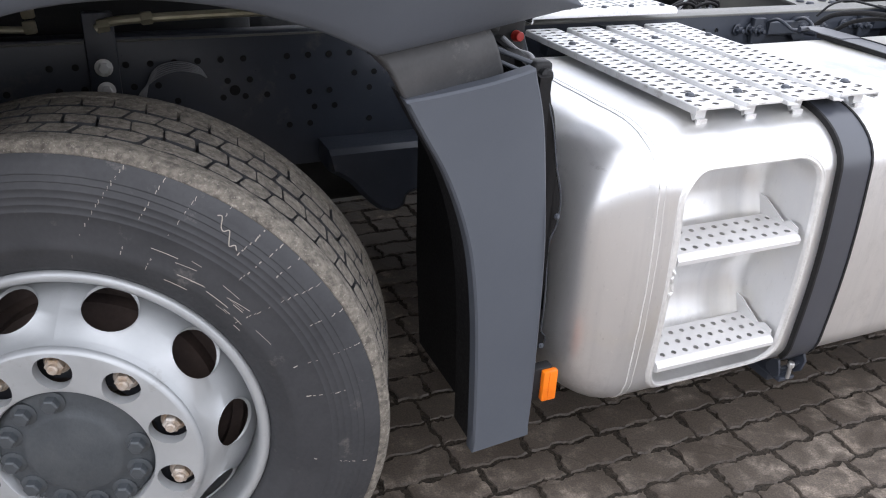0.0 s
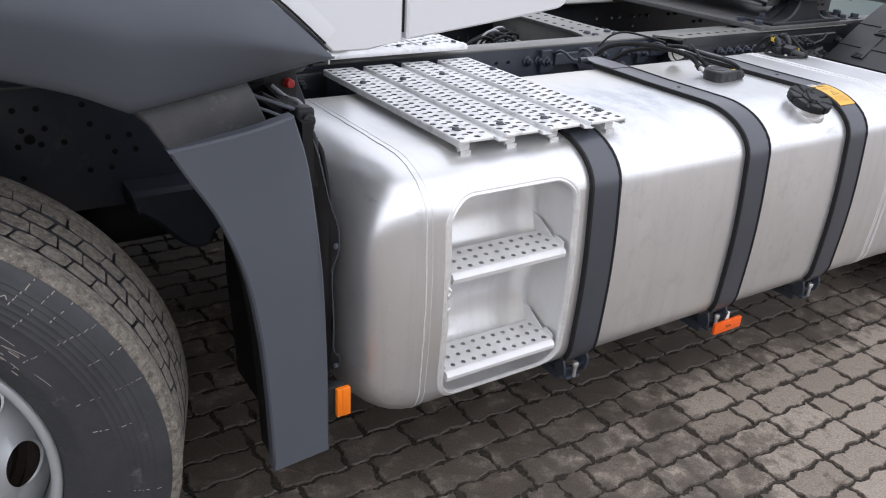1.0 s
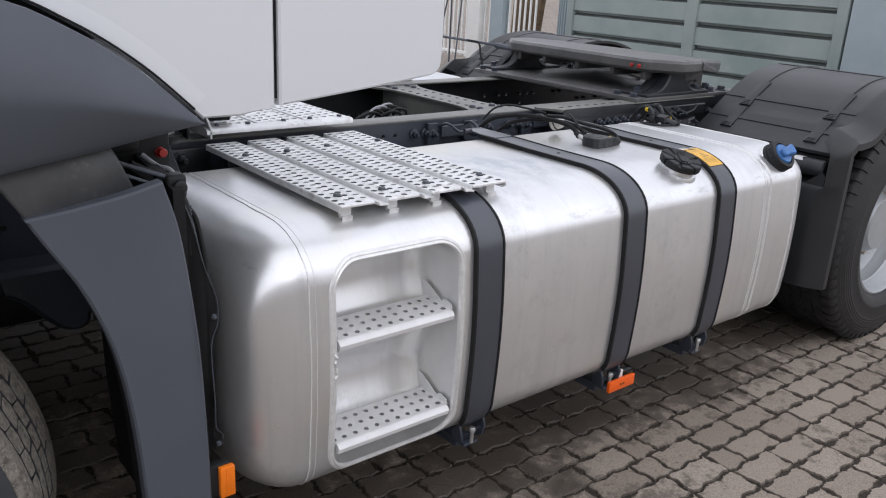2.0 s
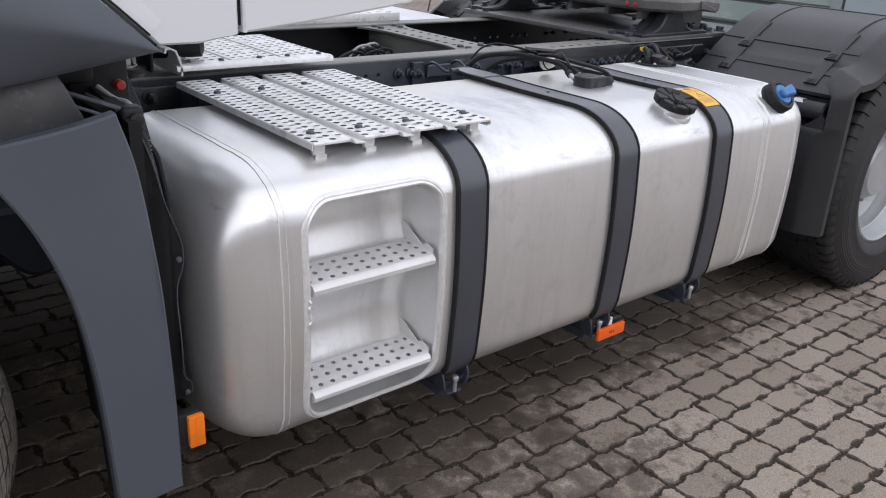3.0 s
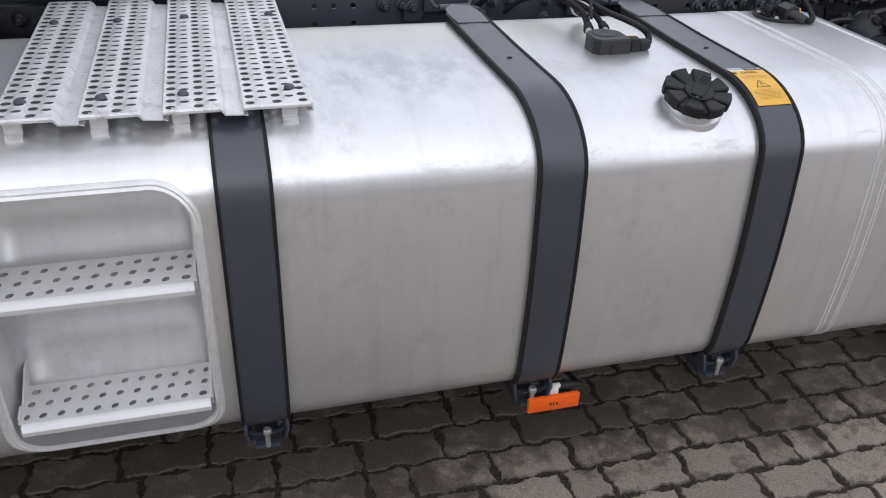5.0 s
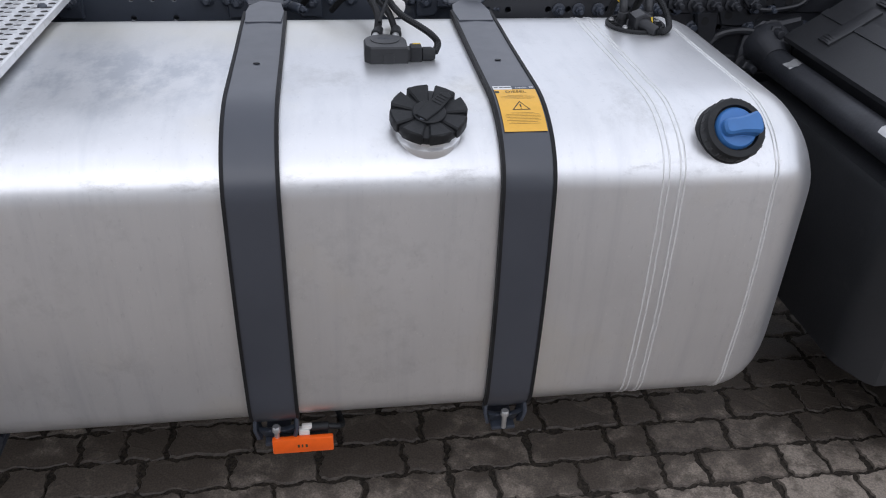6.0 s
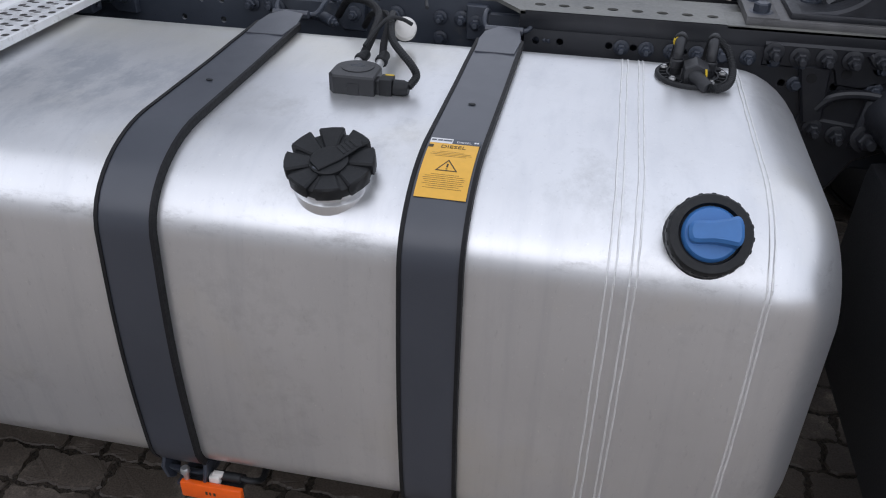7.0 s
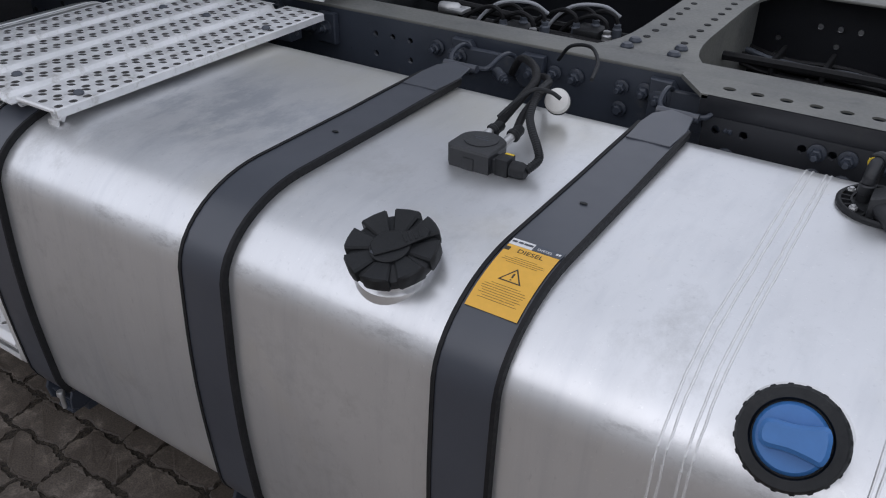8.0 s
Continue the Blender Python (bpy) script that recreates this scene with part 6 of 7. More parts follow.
def rear_wheel(cy, out, name_label):
    m = Matrix.Translation((3.79, cy, 0.495)) @ (Matrix.Rotation(radians(90), 4, "X") if out < 0 else Matrix.Rotation(radians(-90), 4, "X"))
    b = bmesh.new()
    lathe(b, [(0.262, -0.22), (0.262, -0.115), (0.266, -0.11), (0.266, -0.075), (0.272, -0.07), (0.273, -0.045), (0.279, -0.04), (0.281, -0.012), (0.291, 0.001), (0.2985, -0.003), (0.297, -0.014), (0.288, -0.02)], 72, m, 0, close=False)
    lathe(b, [(0.262, -0.13), (0.24, -0.15), (0.20, -0.165), (0.14, -0.165), (0.135, -0.10), (0.11, -0.06), (0.0, -0.055)], 72, m, 0, close=False)
    bmesh.ops.recalc_face_normals(b, faces=b.faces)
    wheel = on_truck("rear_wheel", b, RIM, name_label, None, 50)
    fasteners("wheel_nut", [m @ Matrix.Translation((0.1675 * math.cos(2 * math.pi * k / 10), 0.1675 * math.sin(2 * math.pi * k / 10), -0.165)) for k in range(10)], hex_head(0.016, 0.022, True), RUST, wheel)
    tyre(m, 56, wheel, REARTYRE, REARTYRE, 64)
    m2 = m @ Matrix.Translation((0, 0, -0.345))
    tyre(m2, 56, wheel, REARTYRE, REARTYRE)


rear_wheel(-0.005, -1, "silver dished twin rear wheel under a black mudguard")
rear_wheel(2.37, 1, "silver dished twin rear wheel on the far side")
bm = bmesh.new()
rod(bm, (3.79, 0.3, 0.495), (3.79, 2.1, 0.495), 0.09, 16)
lathe(bm, [(0.05, -0.2), (0.17, -0.1), (0.19, 0.0), (0.17, 0.1), (0.05, 0.2)], 20, axis_matrix((3.79, 1.2, 0.495), (1, 0, 0)))
on_truck("rear_axle", bm, FRAME)


# -- rear mudguards
GUARD_IN = [(3.165, 0.335), (3.165, 0.55), (3.168, 0.715), (3.172, 0.738), (3.255, 0.752), (3.255, 0.832), (3.222, 0.846), (3.218, 0.858), (3.246, 0.876), (3.300, 0.910),
            (3.365, 0.955), (3.44, 1.003), (3.54, 1.055), (3.66, 1.090), (3.80, 1.103), (3.95, 1.093), (4.10, 1.050), (4.24, 0.970), (4.36, 0.86), (4.43, 0.72), (4.45, 0.55)]
GUARD_OUT = [(3.165, 0.335), (3.165, 0.55), (3.166, 0.715), (3.166, 0.738), (3.166, 0.752), (3.166, 0.832), (3.166, 0.846), (3.167, 0.862), (3.176, 0.905), (3.235, 0.950)] + [(x + 0.004, z + 0.006) for x, z in GUARD_IN[10:]]



def eased(line):
    """The line with three more points in each step of its rounded back."""
    soft = spline([(x, 0, z) for x, z in line[9:]], 4)
    return line[:9] + [(p.x, p.z) for p in soft]


GUARD_IN, GUARD_OUT = eased(GUARD_IN), eased(GUARD_OUT)


def mudguard(y_in, outer):
    """Black mudguard over the twin wheels: a front pocket for its arm, jointed top panels, a broad folded outer edge."""
    s = 1 if y_in > outer else -1
    b = bmesh.new()
    rows = []
    n = len(GUARD_IN)
    for k in range(n):
        def fold(line, off):
            a, c = Vector(line[max(k - 1, 0)]), Vector(line[min(k + 1, n - 1)])
            d = (c - a).normalized()
            return Vector(line[k]) + Vector((d.y, -d.x)) * off
        r = []
        rim = 0.055 if 3 <= k <= 7 else 0.092
        for y, line, off in ((y_in, GUARD_IN, 0.0), (outer + s * (rim + 0.012), GUARD_IN, 0.0), (outer + s * rim, GUARD_OUT, 0.0), (outer + s * (rim - 0.02), GUARD_OUT, 0.004), (outer + s * 0.012, GUARD_OUT, 0.034),
                             (outer, GUARD_OUT, 0.048), (outer, GUARD_OUT, 0.074), (outer + s * 0.010, GUARD_OUT, 0.074), (outer + s * 0.03, GUARD_OUT, 0.05), (outer + s * 0.11, GUARD_IN, 0.014), (y_in, GUARD_IN, 0.014)):
            p = fold(line, off)
            r.append(b.verts.new((p.x, y, p.y)))
        rows.append(r)
    for a, c in zip(rows, rows[1:]):
        for k in range(11):
            b.faces.new((a[k], a[(k + 1) % 11], c[(k + 1) % 11], c[k]))
    b.faces.new(rows[0]), b.faces.new(rows[-1])
    bmesh.ops.recalc_face_normals(b, faces=b.faces)
    g = on_truck("rear_mudguard", b, GUARD, "grained black plastic mudguard over the rear wheel", None, 40)

    def skin(f):
        """Place and outward normal on the top panels, f counted along the profile."""
        f = f if f <= 9 else 9 + (f - 9) * 4
        k = min(int(f), n - 2)
        p, q = Vector(GUARD_IN[k]), Vector(GUARD_IN[k + 1])
        d = (q - p).normalized()
        return p.lerp(q, f - k), Vector((-d.y, d.x))

    def lay(name, f0, f1, ya, yb, t, steps=6):
        bb = bmesh.new()
        ring = []
        for q in range(steps + 1):
            p, o = skin(f0 + (f1 - f0) * q / steps)
            ring.append([bb.verts.new((p.x + o.x * h, y, p.y + o.y * h)) for y, h in ((ya, 0.0), (ya, t * 0.8), (ya + (yb - ya) * 0.08, t), (yb - (yb - ya) * 0.08, t), (yb, t * 0.8), (yb, 0.0))])
        for a, c in zip(ring, ring[1:]):
            for k in range(6):
                bb.faces.new((a[k], a[(k + 1) % 6], c[(k + 1) % 6], c[k]))
        bb.faces.new(ring[0]), bb.faces.new(ring[-1])
        bmesh.ops.recalc_face_normals(bb, faces=bb.faces)
        return on_truck(name, bb, GUARD, "", g)
    ya, yb = sorted((outer + s * 0.10, y_in))
    # overlapping panel edges
    lay("panel_edge", 9.0, 9.25, ya, yb, 0.0035)
    lay("panel_edge", 10.6, 10.8, ya, yb, 0.0035)
    lay("panel_edge", 14.0, 14.1, ya, yb, 0.003)
    for yy in (outer + s * 0.185, outer + s * 0.555):
        for f0, f1 in ((8.1, 9.9), (10.1, 11.8)):
            lay("buckle", f0, f1, yy - 0.022, yy + 0.022, 0.0055)
            lay("buckle_tip", f0 - 0.05, f0 + 0.35, yy - 0.024, yy + 0.024, 0.0075)
            for q in range(3):
                lay("grip_rib", f0 + 0.02 + 0.11 * q, f0 + 0.06 + 0.11 * q, yy - 0.019, yy + 0.019, 0.0092, 2)
        lay("moulded_rib", 11.8, 16.0, yy - 0.0045, yy + 0.0045, 0.0035, 24)
    return g


near_guard = mudguard(0.66, -0.015)
mudguard(1.74, 2.415)
bm = bmesh.new()
prism(bm, [(0.045, 0.775), (0.06, 0.79), (0.115, 0.745), (0.11, 0.738), (0.045, 0.738)], lambda u, v, w: Vector((3.172 + w, u, v)), 0.012)
on_truck("gusset", bm, GUARD, "", near_guard)
bm = bmesh.new()
rod(bm, (3.205, 0.06, 0.797), (3.205, 0.70, 0.797), 0.034, 20, bevel=0.006)
lathe(bm, [(0.034, 0.0), (0.050, 0.05), (0.062, 0.075), (0.062, 0.09)], 20, axis_matrix((3.205, 0.64, 0.80), (0.1, 1, 0.15)))
prism(bm, [(3.14, 0.74), (3.29, 0.74), (3.325, 0.83), (3.29, 0.885), (3.24, 0.875), (3.19, 0.875), (3.15, 0.84)], lambda u, v, w: Vector((u, 0.715 + w, v)), 0.03, bevel=0.008)
arm = on_truck("mudguard_arm", bm, CAST, "dark steel tube carrying the mudguard")
fasteners("arm_bolt", [axis_matrix((x, 0.716, z), (0, -1, 0.1)) for x, z in ((3.215, 0.852), (3.292, 0.838), (3.165, 0.765))], hex_head(0.019, 0.026, True), CAST, arm)
for y, a in ((0.545, 0.15), (0.165, -0.25)):
    bm = bmesh.new()
    rows = []
    rng = random.Random(int(y * 100))
    for i in range(6):
        row = []
        for j in range(6):
            t = radians(88 + 52 * i / 5)
            yy = y - 0.017 + 0.034 * j / 5 + 0.004 * math.sin(i * 1.3 + a * 9)
            rr = 0.0352 + rng.uniform(0.0, 0.0022)
            row.append(bm.verts.new((3.205 + rr * math.cos(t), yy, 0.797 + rr * math.sin(t))))
        rows.append(row)
    for p, q in zip(rows, rows[1:]):
        for j in range(5):
            bm.faces.new((p[j], p[j + 1], q[j + 1], q[j]))
    on_truck("foil_tag", bm, STEEL, "small crumpled silver foil tag", arm, 20)

# cast spring bracket with bolts, web and openings
SHIFT = Vector((0.012, 0.055, -0.016))
bm = bmesh.new()
prism(bm, [(2.93, 0.955), (3.36, 0.955), (3.36, 0.905), (3.18, 0.905), (3.165, 0.885), (3.12, 0.872), (3.075, 0.876), (3.065, 0.905), (2.93, 0.905)], lambda u, v, w: Vector((u, 0.676 + w, v)), 0.03, bevel=0.006)
prism(bm, [(2.998, 0.915), (3.058, 0.915), (3.066, 0.81), (3.028, 0.80)], lambda u, v, w: Vector((u, 0.664 + w, v)), 0.03, bevel=0.005)
prism(bm, [(3.02, 0.815), (3.17, 0.80), (3.20, 0.745), (3.15, 0.72), (3.12, 0.66), (3.07, 0.60), (3.03, 0.60), (3.05, 0.70), (3.0, 0.76)], lambda u, v, w: Vector((u, 0.676 + w, v)), 0.04, bevel=0.008)
pipe(bm, spline([(3.05, 0.672, 0.83), (3.075, 0.668, 0.858), (3.12, 0.666, 0.868), (3.17, 0.668, 0.862), (3.20, 0.672, 0.84)]), 0.010, 10)
pipe(bm, spline([(3.12, 0.672, 0.945), (3.14, 0.668, 0.925), (3.19, 0.666, 0.918), (3.26, 0.668, 0.928), (3.29, 0.672, 0.95)]), 0.006, 8)
cast = on_truck("spring_bracket", bm, BLACK_AND_SHADE, "dark cast spring bracket with web and large bolts")
fasteners("bracket_bolt", [axis_matrix((x, 0.674, z), (0, -1, 0)) for x, z in ((2.948, 0.936), (2.997, 0.93), (3.045, 0.931), (3.093, 0.931), (3.142, 0.935), (3.053, 0.788), (3.100, 0.778), (3.148, 0.782))], hex_head(0.0130, 0.020, True), CAST, cast)
# black discs laid on the casting paint the dark of its openings
fasteners("opening", [axis_matrix((x, z2, z), (0, -1, 0)) for x, z2, z in ((3.026, 0.6638, 0.893), (3.19, 0.6758, 0.935), (3.24, 0.6758, 0.935), (3.09, 0.6758, 0.903))],
          lambda b: lathe(b, [(0.010, 0), (0.0098, 0.0008), (0.0, 0.0009)], 14), RUBBER, cast)


# -- fifth wheel
GREASY = surface("greasy cast iron", (0.085, 0.084, 0.085), (0.145, 0.143, 0.142), 7, 90, (0.38, 0.6), 0.2, 0.35, 0.0016, dirt=(0.05, 0.048, 0.047), dirt_amount=0.25)
SHIFT = Vector((0, 0, 0))
bm = bmesh.new()
box(bm, 2.90, 3.62, 0.745, 1.765, 0.962, 0.977, 0.002)
box(bm, 2.90, 2.96, 0.745, 1.765, 0.976, 0.980, 0.001)
mount = on_truck("mounting_plate", bm, GREASY, "dark flat steel mounting plate bolted across the rails")
fasteners("plate_bolt", [Matrix.Translation((x, y, 0.977)) for x in (2.93, 3.47, 3.56) for y in (0.785, 0.87, 1.64, 1.725)], lambda b: (lathe(b, [(0.022, 0), (0.022, 0.004), (0.0, 0.004)], 18), hex_head(0.016, 0.018)(b)), FRAME, mount)
for y in (0.80, 1.71):
    bm = bmesh.new()
    foot = smooth_line([(3.00, 0.990), (3.06, 0.996), (3.10, 1.015), (3.125, 1.045), (3.135, 1.072)], 4)
    back = smooth_line([(3.235, 1.072), (3.25, 1.045), (3.28, 1.012), (3.33, 0.994), (3.40, 0.990)], 4)
    prism(bm, [(3.00, 0.977)] + foot + back + [(3.40, 0.977)], lambda u, v, w: Vector((u, y - 0.04 + w, v)), 0.06, bevel=0.006)
    box(bm, 2.98, 3.42, y - 0.045, y + 0.10, 0.976, 0.990, 0.004)
    prism(bm, [(3.06, 0.990), (3.34, 0.990), (3.24, 1.060), (3.13, 1.060)], lambda u, v, w: Vector((u, y + 0.02 + w, v)), 0.045, bevel=0.008)
    on_truck("pedestal", bm, CAST, "", mount)
    fasteners("pedestal_bolt", [Matrix.Translation((x, y + dy, 0.99)) for x, dy in ((3.03, 0.05), (3.09, 0.08), (3.32, 0.08), (3.38, 0.05))], hex_head(0.014, 0.016), FRAME, mount)
bm = bmesh.new()
half = [(3.035, 0.0), (3.035, 0.40), (3.045, 0.425), (3.075, 0.455), (3.13, 0.525), (3.15, 0.535), (3.27, 0.535), (3.30, 0.52), (3.42, 0.44), (3.72, 0.33), (3.80, 0.28), (3.83, 0.22), (3.81, 0.16), (3.64, 0.085), (3.52, 0.07), (3.46, 0.05), (3.44, 0.0)]
outline = [(x, 1.24 + y) for x, y in half] + [(x, 1.24 - y) for x, y in reversed(half[1:-1])]
prism(bm, outline, lambda u, v, w: Vector((u, v, 1.072 + w - 0.09 * max(0, u - 3.32))), 0.052, bevel=0.011)
fifth = on_truck("coupling_plate", bm, GREASY, "dark cast fifth wheel coupling plate with rounded lip")
for y in (0.86, 1.03, 1.24, 1.45, 1.62):
    bm = bmesh.new()
    box(bm, 3.07, 3.42, y - 0.012, y + 0.012, 1.035, 1.075, 0.004)
    on_truck("casting_rib", bm, GREASY, "", fifth)
for y in (0.79, 1.71):
    bm = bmesh.new()
    prism(bm, [(3.27, 1.118), (3.38, 1.082), (3.38, 1.068), (3.27, 1.085)], lambda u, v, w: Vector((u, y - 0.09 + w, v)), 0.10, bevel=0.003)
    on_truck("guide_ramp", bm, GREASY, "", fifth)
bm = bmesh.new()
for y in (0.855, 0.895):
    lathe(bm, [(0.0085, 0), (0.0085, 0.005), (0.006, 0.007), (0.0, 0.007)], 14, axis_matrix((3.036, y, 1.094), (-1, 0, 0)))
on_truck("grease_cap", bm, RED, "small red grease cap", fifth)
bm = bmesh.new()
rod(bm, (3.08, 1.70, 1.085), (3.0, 2.25, 1.098), 0.0065, 8)
rod(bm, (3.07, 1.66, 1.08), (3.075, 1.80, 1.085), 0.014, 8)
on_truck("release_handle", bm, FENDER, "dull grey release handle", fifth)
bm = bmesh.new()
prism(bm, [(0.92, 1.020), (1.03, 1.024), (1.03, 1.036), (0.98, 1.042), (0.92, 1.036)], lambda u, v, w: Vector((3.11 + w, u, v)), 0.03, bevel=0.004)
on_truck("locking_bar", bm, STEEL, "bare steel locking bar", fifth)
bm = bmesh.new()
pipe(bm, spline([(2.99, 1.80, 0.99), (3.00, 1.83, 1.04), (3.01, 1.86, 1.09), (2.99, 1.92, 1.10)]), 0.005, 7)
on_truck("grease_line", bm, RUBBER, "", fifth)


# -- cab side, fender and flap
SHIFT = Vector((0, 0, 0))


CABY = 0.06


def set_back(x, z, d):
    """A point of the arch line moved d metres in, scaled about the camera to keep its view."""
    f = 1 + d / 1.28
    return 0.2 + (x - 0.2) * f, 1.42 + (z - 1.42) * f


arch = smooth_line([(-1.0, 1.05), (-0.80, 1.22), (-0.55, 1.36), (-0.25, 1.42), (0.10, 1.43), (0.41, 1.385), (0.53, 1.338), (0.634, 1.27), (0.735, 1.178)], 6)
bm = bmesh.new()
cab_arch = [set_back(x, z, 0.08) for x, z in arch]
panel = cab_arch + [(0.84, 1.163), (0.914, 1.176), (0.914, 3.2), (-1.45, 3.2), (-1.45, 1.05)]
prism(bm, panel, lambda u, v, w: Vector((u, CABY + w, v)), 0.05, bevel=0.004)
cab = on_truck("cab_side", bm, WHITE, "white painted cab side panel")
# flared lip along the arch
bm = bmesh.new()
rows = []
for k in range(1, len(cab_arch) - 1):
    (xa, za), (xb, zb) = cab_arch[k - 1], cab_arch[k + 1]
    ln = math.dist((xa, za), (xb, zb))
    ox, oz = -(zb - za) / ln, (xb - xa) / ln
    x, z = cab_arch[k]
    rows.append([bm.verts.new((x + ox * d, CABY + y, z + oz * d)) for d, y in ((0.0, 0.004), (0.0005, -0.0012), (0.003, -0.0018), (0.014, -0.0014), (0.028, -0.0006), (0.040, 0.0004), (0.040, 0.006))])
for a, b in zip(rows, rows[1:]):
    for k in range(len(a)):
        bm.faces.new((a[k], a[(k + 1) % len(a)], b[(k + 1) % len(a)], b[k]))
bm.faces.new(rows[0]), bm.faces.new(rows[-1])
bmesh.ops.recalc_face_normals(bm, faces=bm.faces)
on_truck("arch_lip", bm, WHITE, "", cab)
bm = bmesh.new()
tail = [(0.924, 3.2), (0.924, 1.178)] + smooth_line([(0.932, 1.178), (1.10, 1.197), (1.26, 1.217), (1.300, 1.224), (1.318, 1.240), (1.322, 1.28)], 4) + [(1.324, 2.0), (1.324, 3.2)]
prism(bm, tail, lambda u, v, w: Vector((u, CABY + w, v)), 0.04, bevel=0.004)
on_truck("cab_side_extension", bm, WHITE, "white painted side deflector behind the cab")
# black strip set in the gap, standing for the shade within
bm = bmesh.new()
box(bm, 0.910, 0.928, CABY + 0.012, CABY + 0.03, 1.19, 3.2)
on_truck("panel_gap", bm, RUBBER)
bm = bmesh.new()
box(bm, -1.5, 0.92, 0.105, 2.34, 1.45, 3.6, 0.06, 3)
box(bm, -1.45, 0.75, 0.25, 2.15, 1.18, 1.46, 0.04)
on_truck("cab_body", bm, WHITE, "white cab body")
bm = bmesh.new()
box(bm, -1.45, 0.74, 0.10, 2.30, 1.30, 1.44, 0.02)
on_truck("cab_floor", bm, BLACK)

lower = smooth_line([(0.379, 1.113), (0.33, 1.139), (0.279, 1.159), (0.181, 1.187), (0.05, 1.201), (-0.09, 1.184), (-0.26, 1.12), (-0.42, 1.0), (-0.53, 0.84), (-0.58, 0.66)], 5)
fender_arch = [(x - 0.004 if x > 0.4 else x, z - 0.006) for x, z in arch]
def even(pts, n):
    """The line again, in n even steps."""
    ln = np.concatenate([[0], np.cumsum([math.dist(a, b) for a, b in zip(pts, pts[1:])])])
    return [(float(np.interp(q, ln, [p[0] for p in pts])), float(np.interp(q, ln, [p[1] for p in pts]))) for q in np.linspace(0, ln[-1], n)]


low_line = even([(0.731, 1.1715), (0.55, 1.140)] + lower, 60)
high_line = even(list(reversed(fender_arch)), 60)
bm = bmesh.new()
rows = []
for (xa, za), (xb, zb) in zip(low_line, high_line):
    wide = min(1.0, math.dist((xa, za), (xb, zb)) / 0.12)
    row = [(xa, 0.012, za), (xa, -0.030, za), (xa, -0.036, za + 0.004)]
    for v in (0.08, 0.2, 0.32, 0.40, 0.44, 0.48, 0.54, 0.65, 0.78, 0.88, 0.95, 0.985):
        swell = v / 0.46 * (1 - 0.10 * (v / 0.46) ** 6) if v < 0.46 else 0.90 * math.cos(0.5 * math.pi * (v - 0.46) / 0.54) ** 0.9
        row.append((xa + (xb - xa) * v, -0.036 - wide * 0.050 * swell, za + (zb - za) * v))
    row += [(xb, -0.030, zb), (xb, 0.012, zb)]
    placed = []
    for x, y, z in row:
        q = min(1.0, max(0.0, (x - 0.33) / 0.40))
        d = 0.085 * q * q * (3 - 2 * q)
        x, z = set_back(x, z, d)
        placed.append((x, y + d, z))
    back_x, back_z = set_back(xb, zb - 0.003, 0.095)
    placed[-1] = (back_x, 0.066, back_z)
    rows.append([bm.verts.new(p) for p in placed])
for a, b in zip(rows, rows[1:]):
    for k in range(len(a)):
        bm.faces.new((a[k], a[(k + 1) % len(a)], b[(k + 1) % len(a)], b[k]))
bm.faces.new(rows[0]), bm.faces.new(rows[-1])
bmesh.ops.recalc_face_normals(bm, faces=bm.faces)
on_truck("front_fender", bm, FENDER, "smooth grey plastic wheel arch fender")
bm = bmesh.new()
pipe(bm, [(x + 0.002, CABY - 0.001, z + 0.002) for x, z in cab_arch[:-1]], 0.0022, 8)
on_truck("arch_gasket", bm, RUBBER, "black rubber gasket along the cab edge")
# inner arch liner above the tyre
bm = bmesh.new()
rows = []
for x, z in lower:
    rows.append([bm.verts.new((x, 0.015, z + 0.010)), bm.verts.new((x, 0.10, z + 0.035)), bm.verts.new((x, 0.64, z + 0.05))])
for a, b in zip(rows, rows[1:]):
    for k in range(2):
        bm.faces.new((a[k], a[k + 1], b[k + 1], b[k]))
ob = on_truck("arch_liner", bm, BLACK)
ob.modifiers.new("thick", "SOLIDIFY").thickness = 0.006

# plate above the flap, added to keep light out of the wheel arch
bm = bmesh.new()
prism(bm, [(0.36, 1.15), (0.45, 1.19), (0.55, 1.170), (0.60, 1.145), (0.60, 1.130), (0.55, 1.155), (0.45, 1.175), (0.36, 1.135)], lambda u, v, w: Vector((u, 0.10 + w, v)), 0.54)
on_truck("arch_blocker", bm, RUBBER, "black plate above the flap, added to keep out light")
# unseen far side of the cab with its wheel, added to block light below
bm = bmesh.new()
prism(bm, [(0.885, 1.20), (1.26, 1.25), (1.26, 3.2), (-1.45, 3.2), (-1.45, 0.45), (-0.72, 0.45), (-0.60, 0.85), (-0.35, 1.10), (-0.09, 1.18), (0.2, 1.13), (0.45, 0.95), (0.56, 0.66), (0.58, 0.30), (0.73, 0.30), (0.73, 1.16)], lambda u, v, w: Vector((u, 2.38 + w, v)), 0.04)
on_truck("far_cab_blocker", bm, WHITE, "unseen white cab side added to block light from beyond")
bm = bmesh.new()
lathe(bm, [(0.20, -0.14), (0.29, -0.14), (0.40, -0.155), (0.47, -0.15), (0.50, -0.13), (0.507, -0.10), (0.507, 0.10), (0.50, 0.13), (0.47, 0.15), (0.40, 0.155), (0.29, 0.14), (0.20, 0.14)], 64, axis_matrix((-0.082, 2.19, 0.497), (0, 1, 0)))
on_truck("far_wheel_blocker", bm, REARTYRE, "unseen black front tyre added to block light from beyond")

# dusty middle piece of the wing
bm = bmesh.new()
rows = []
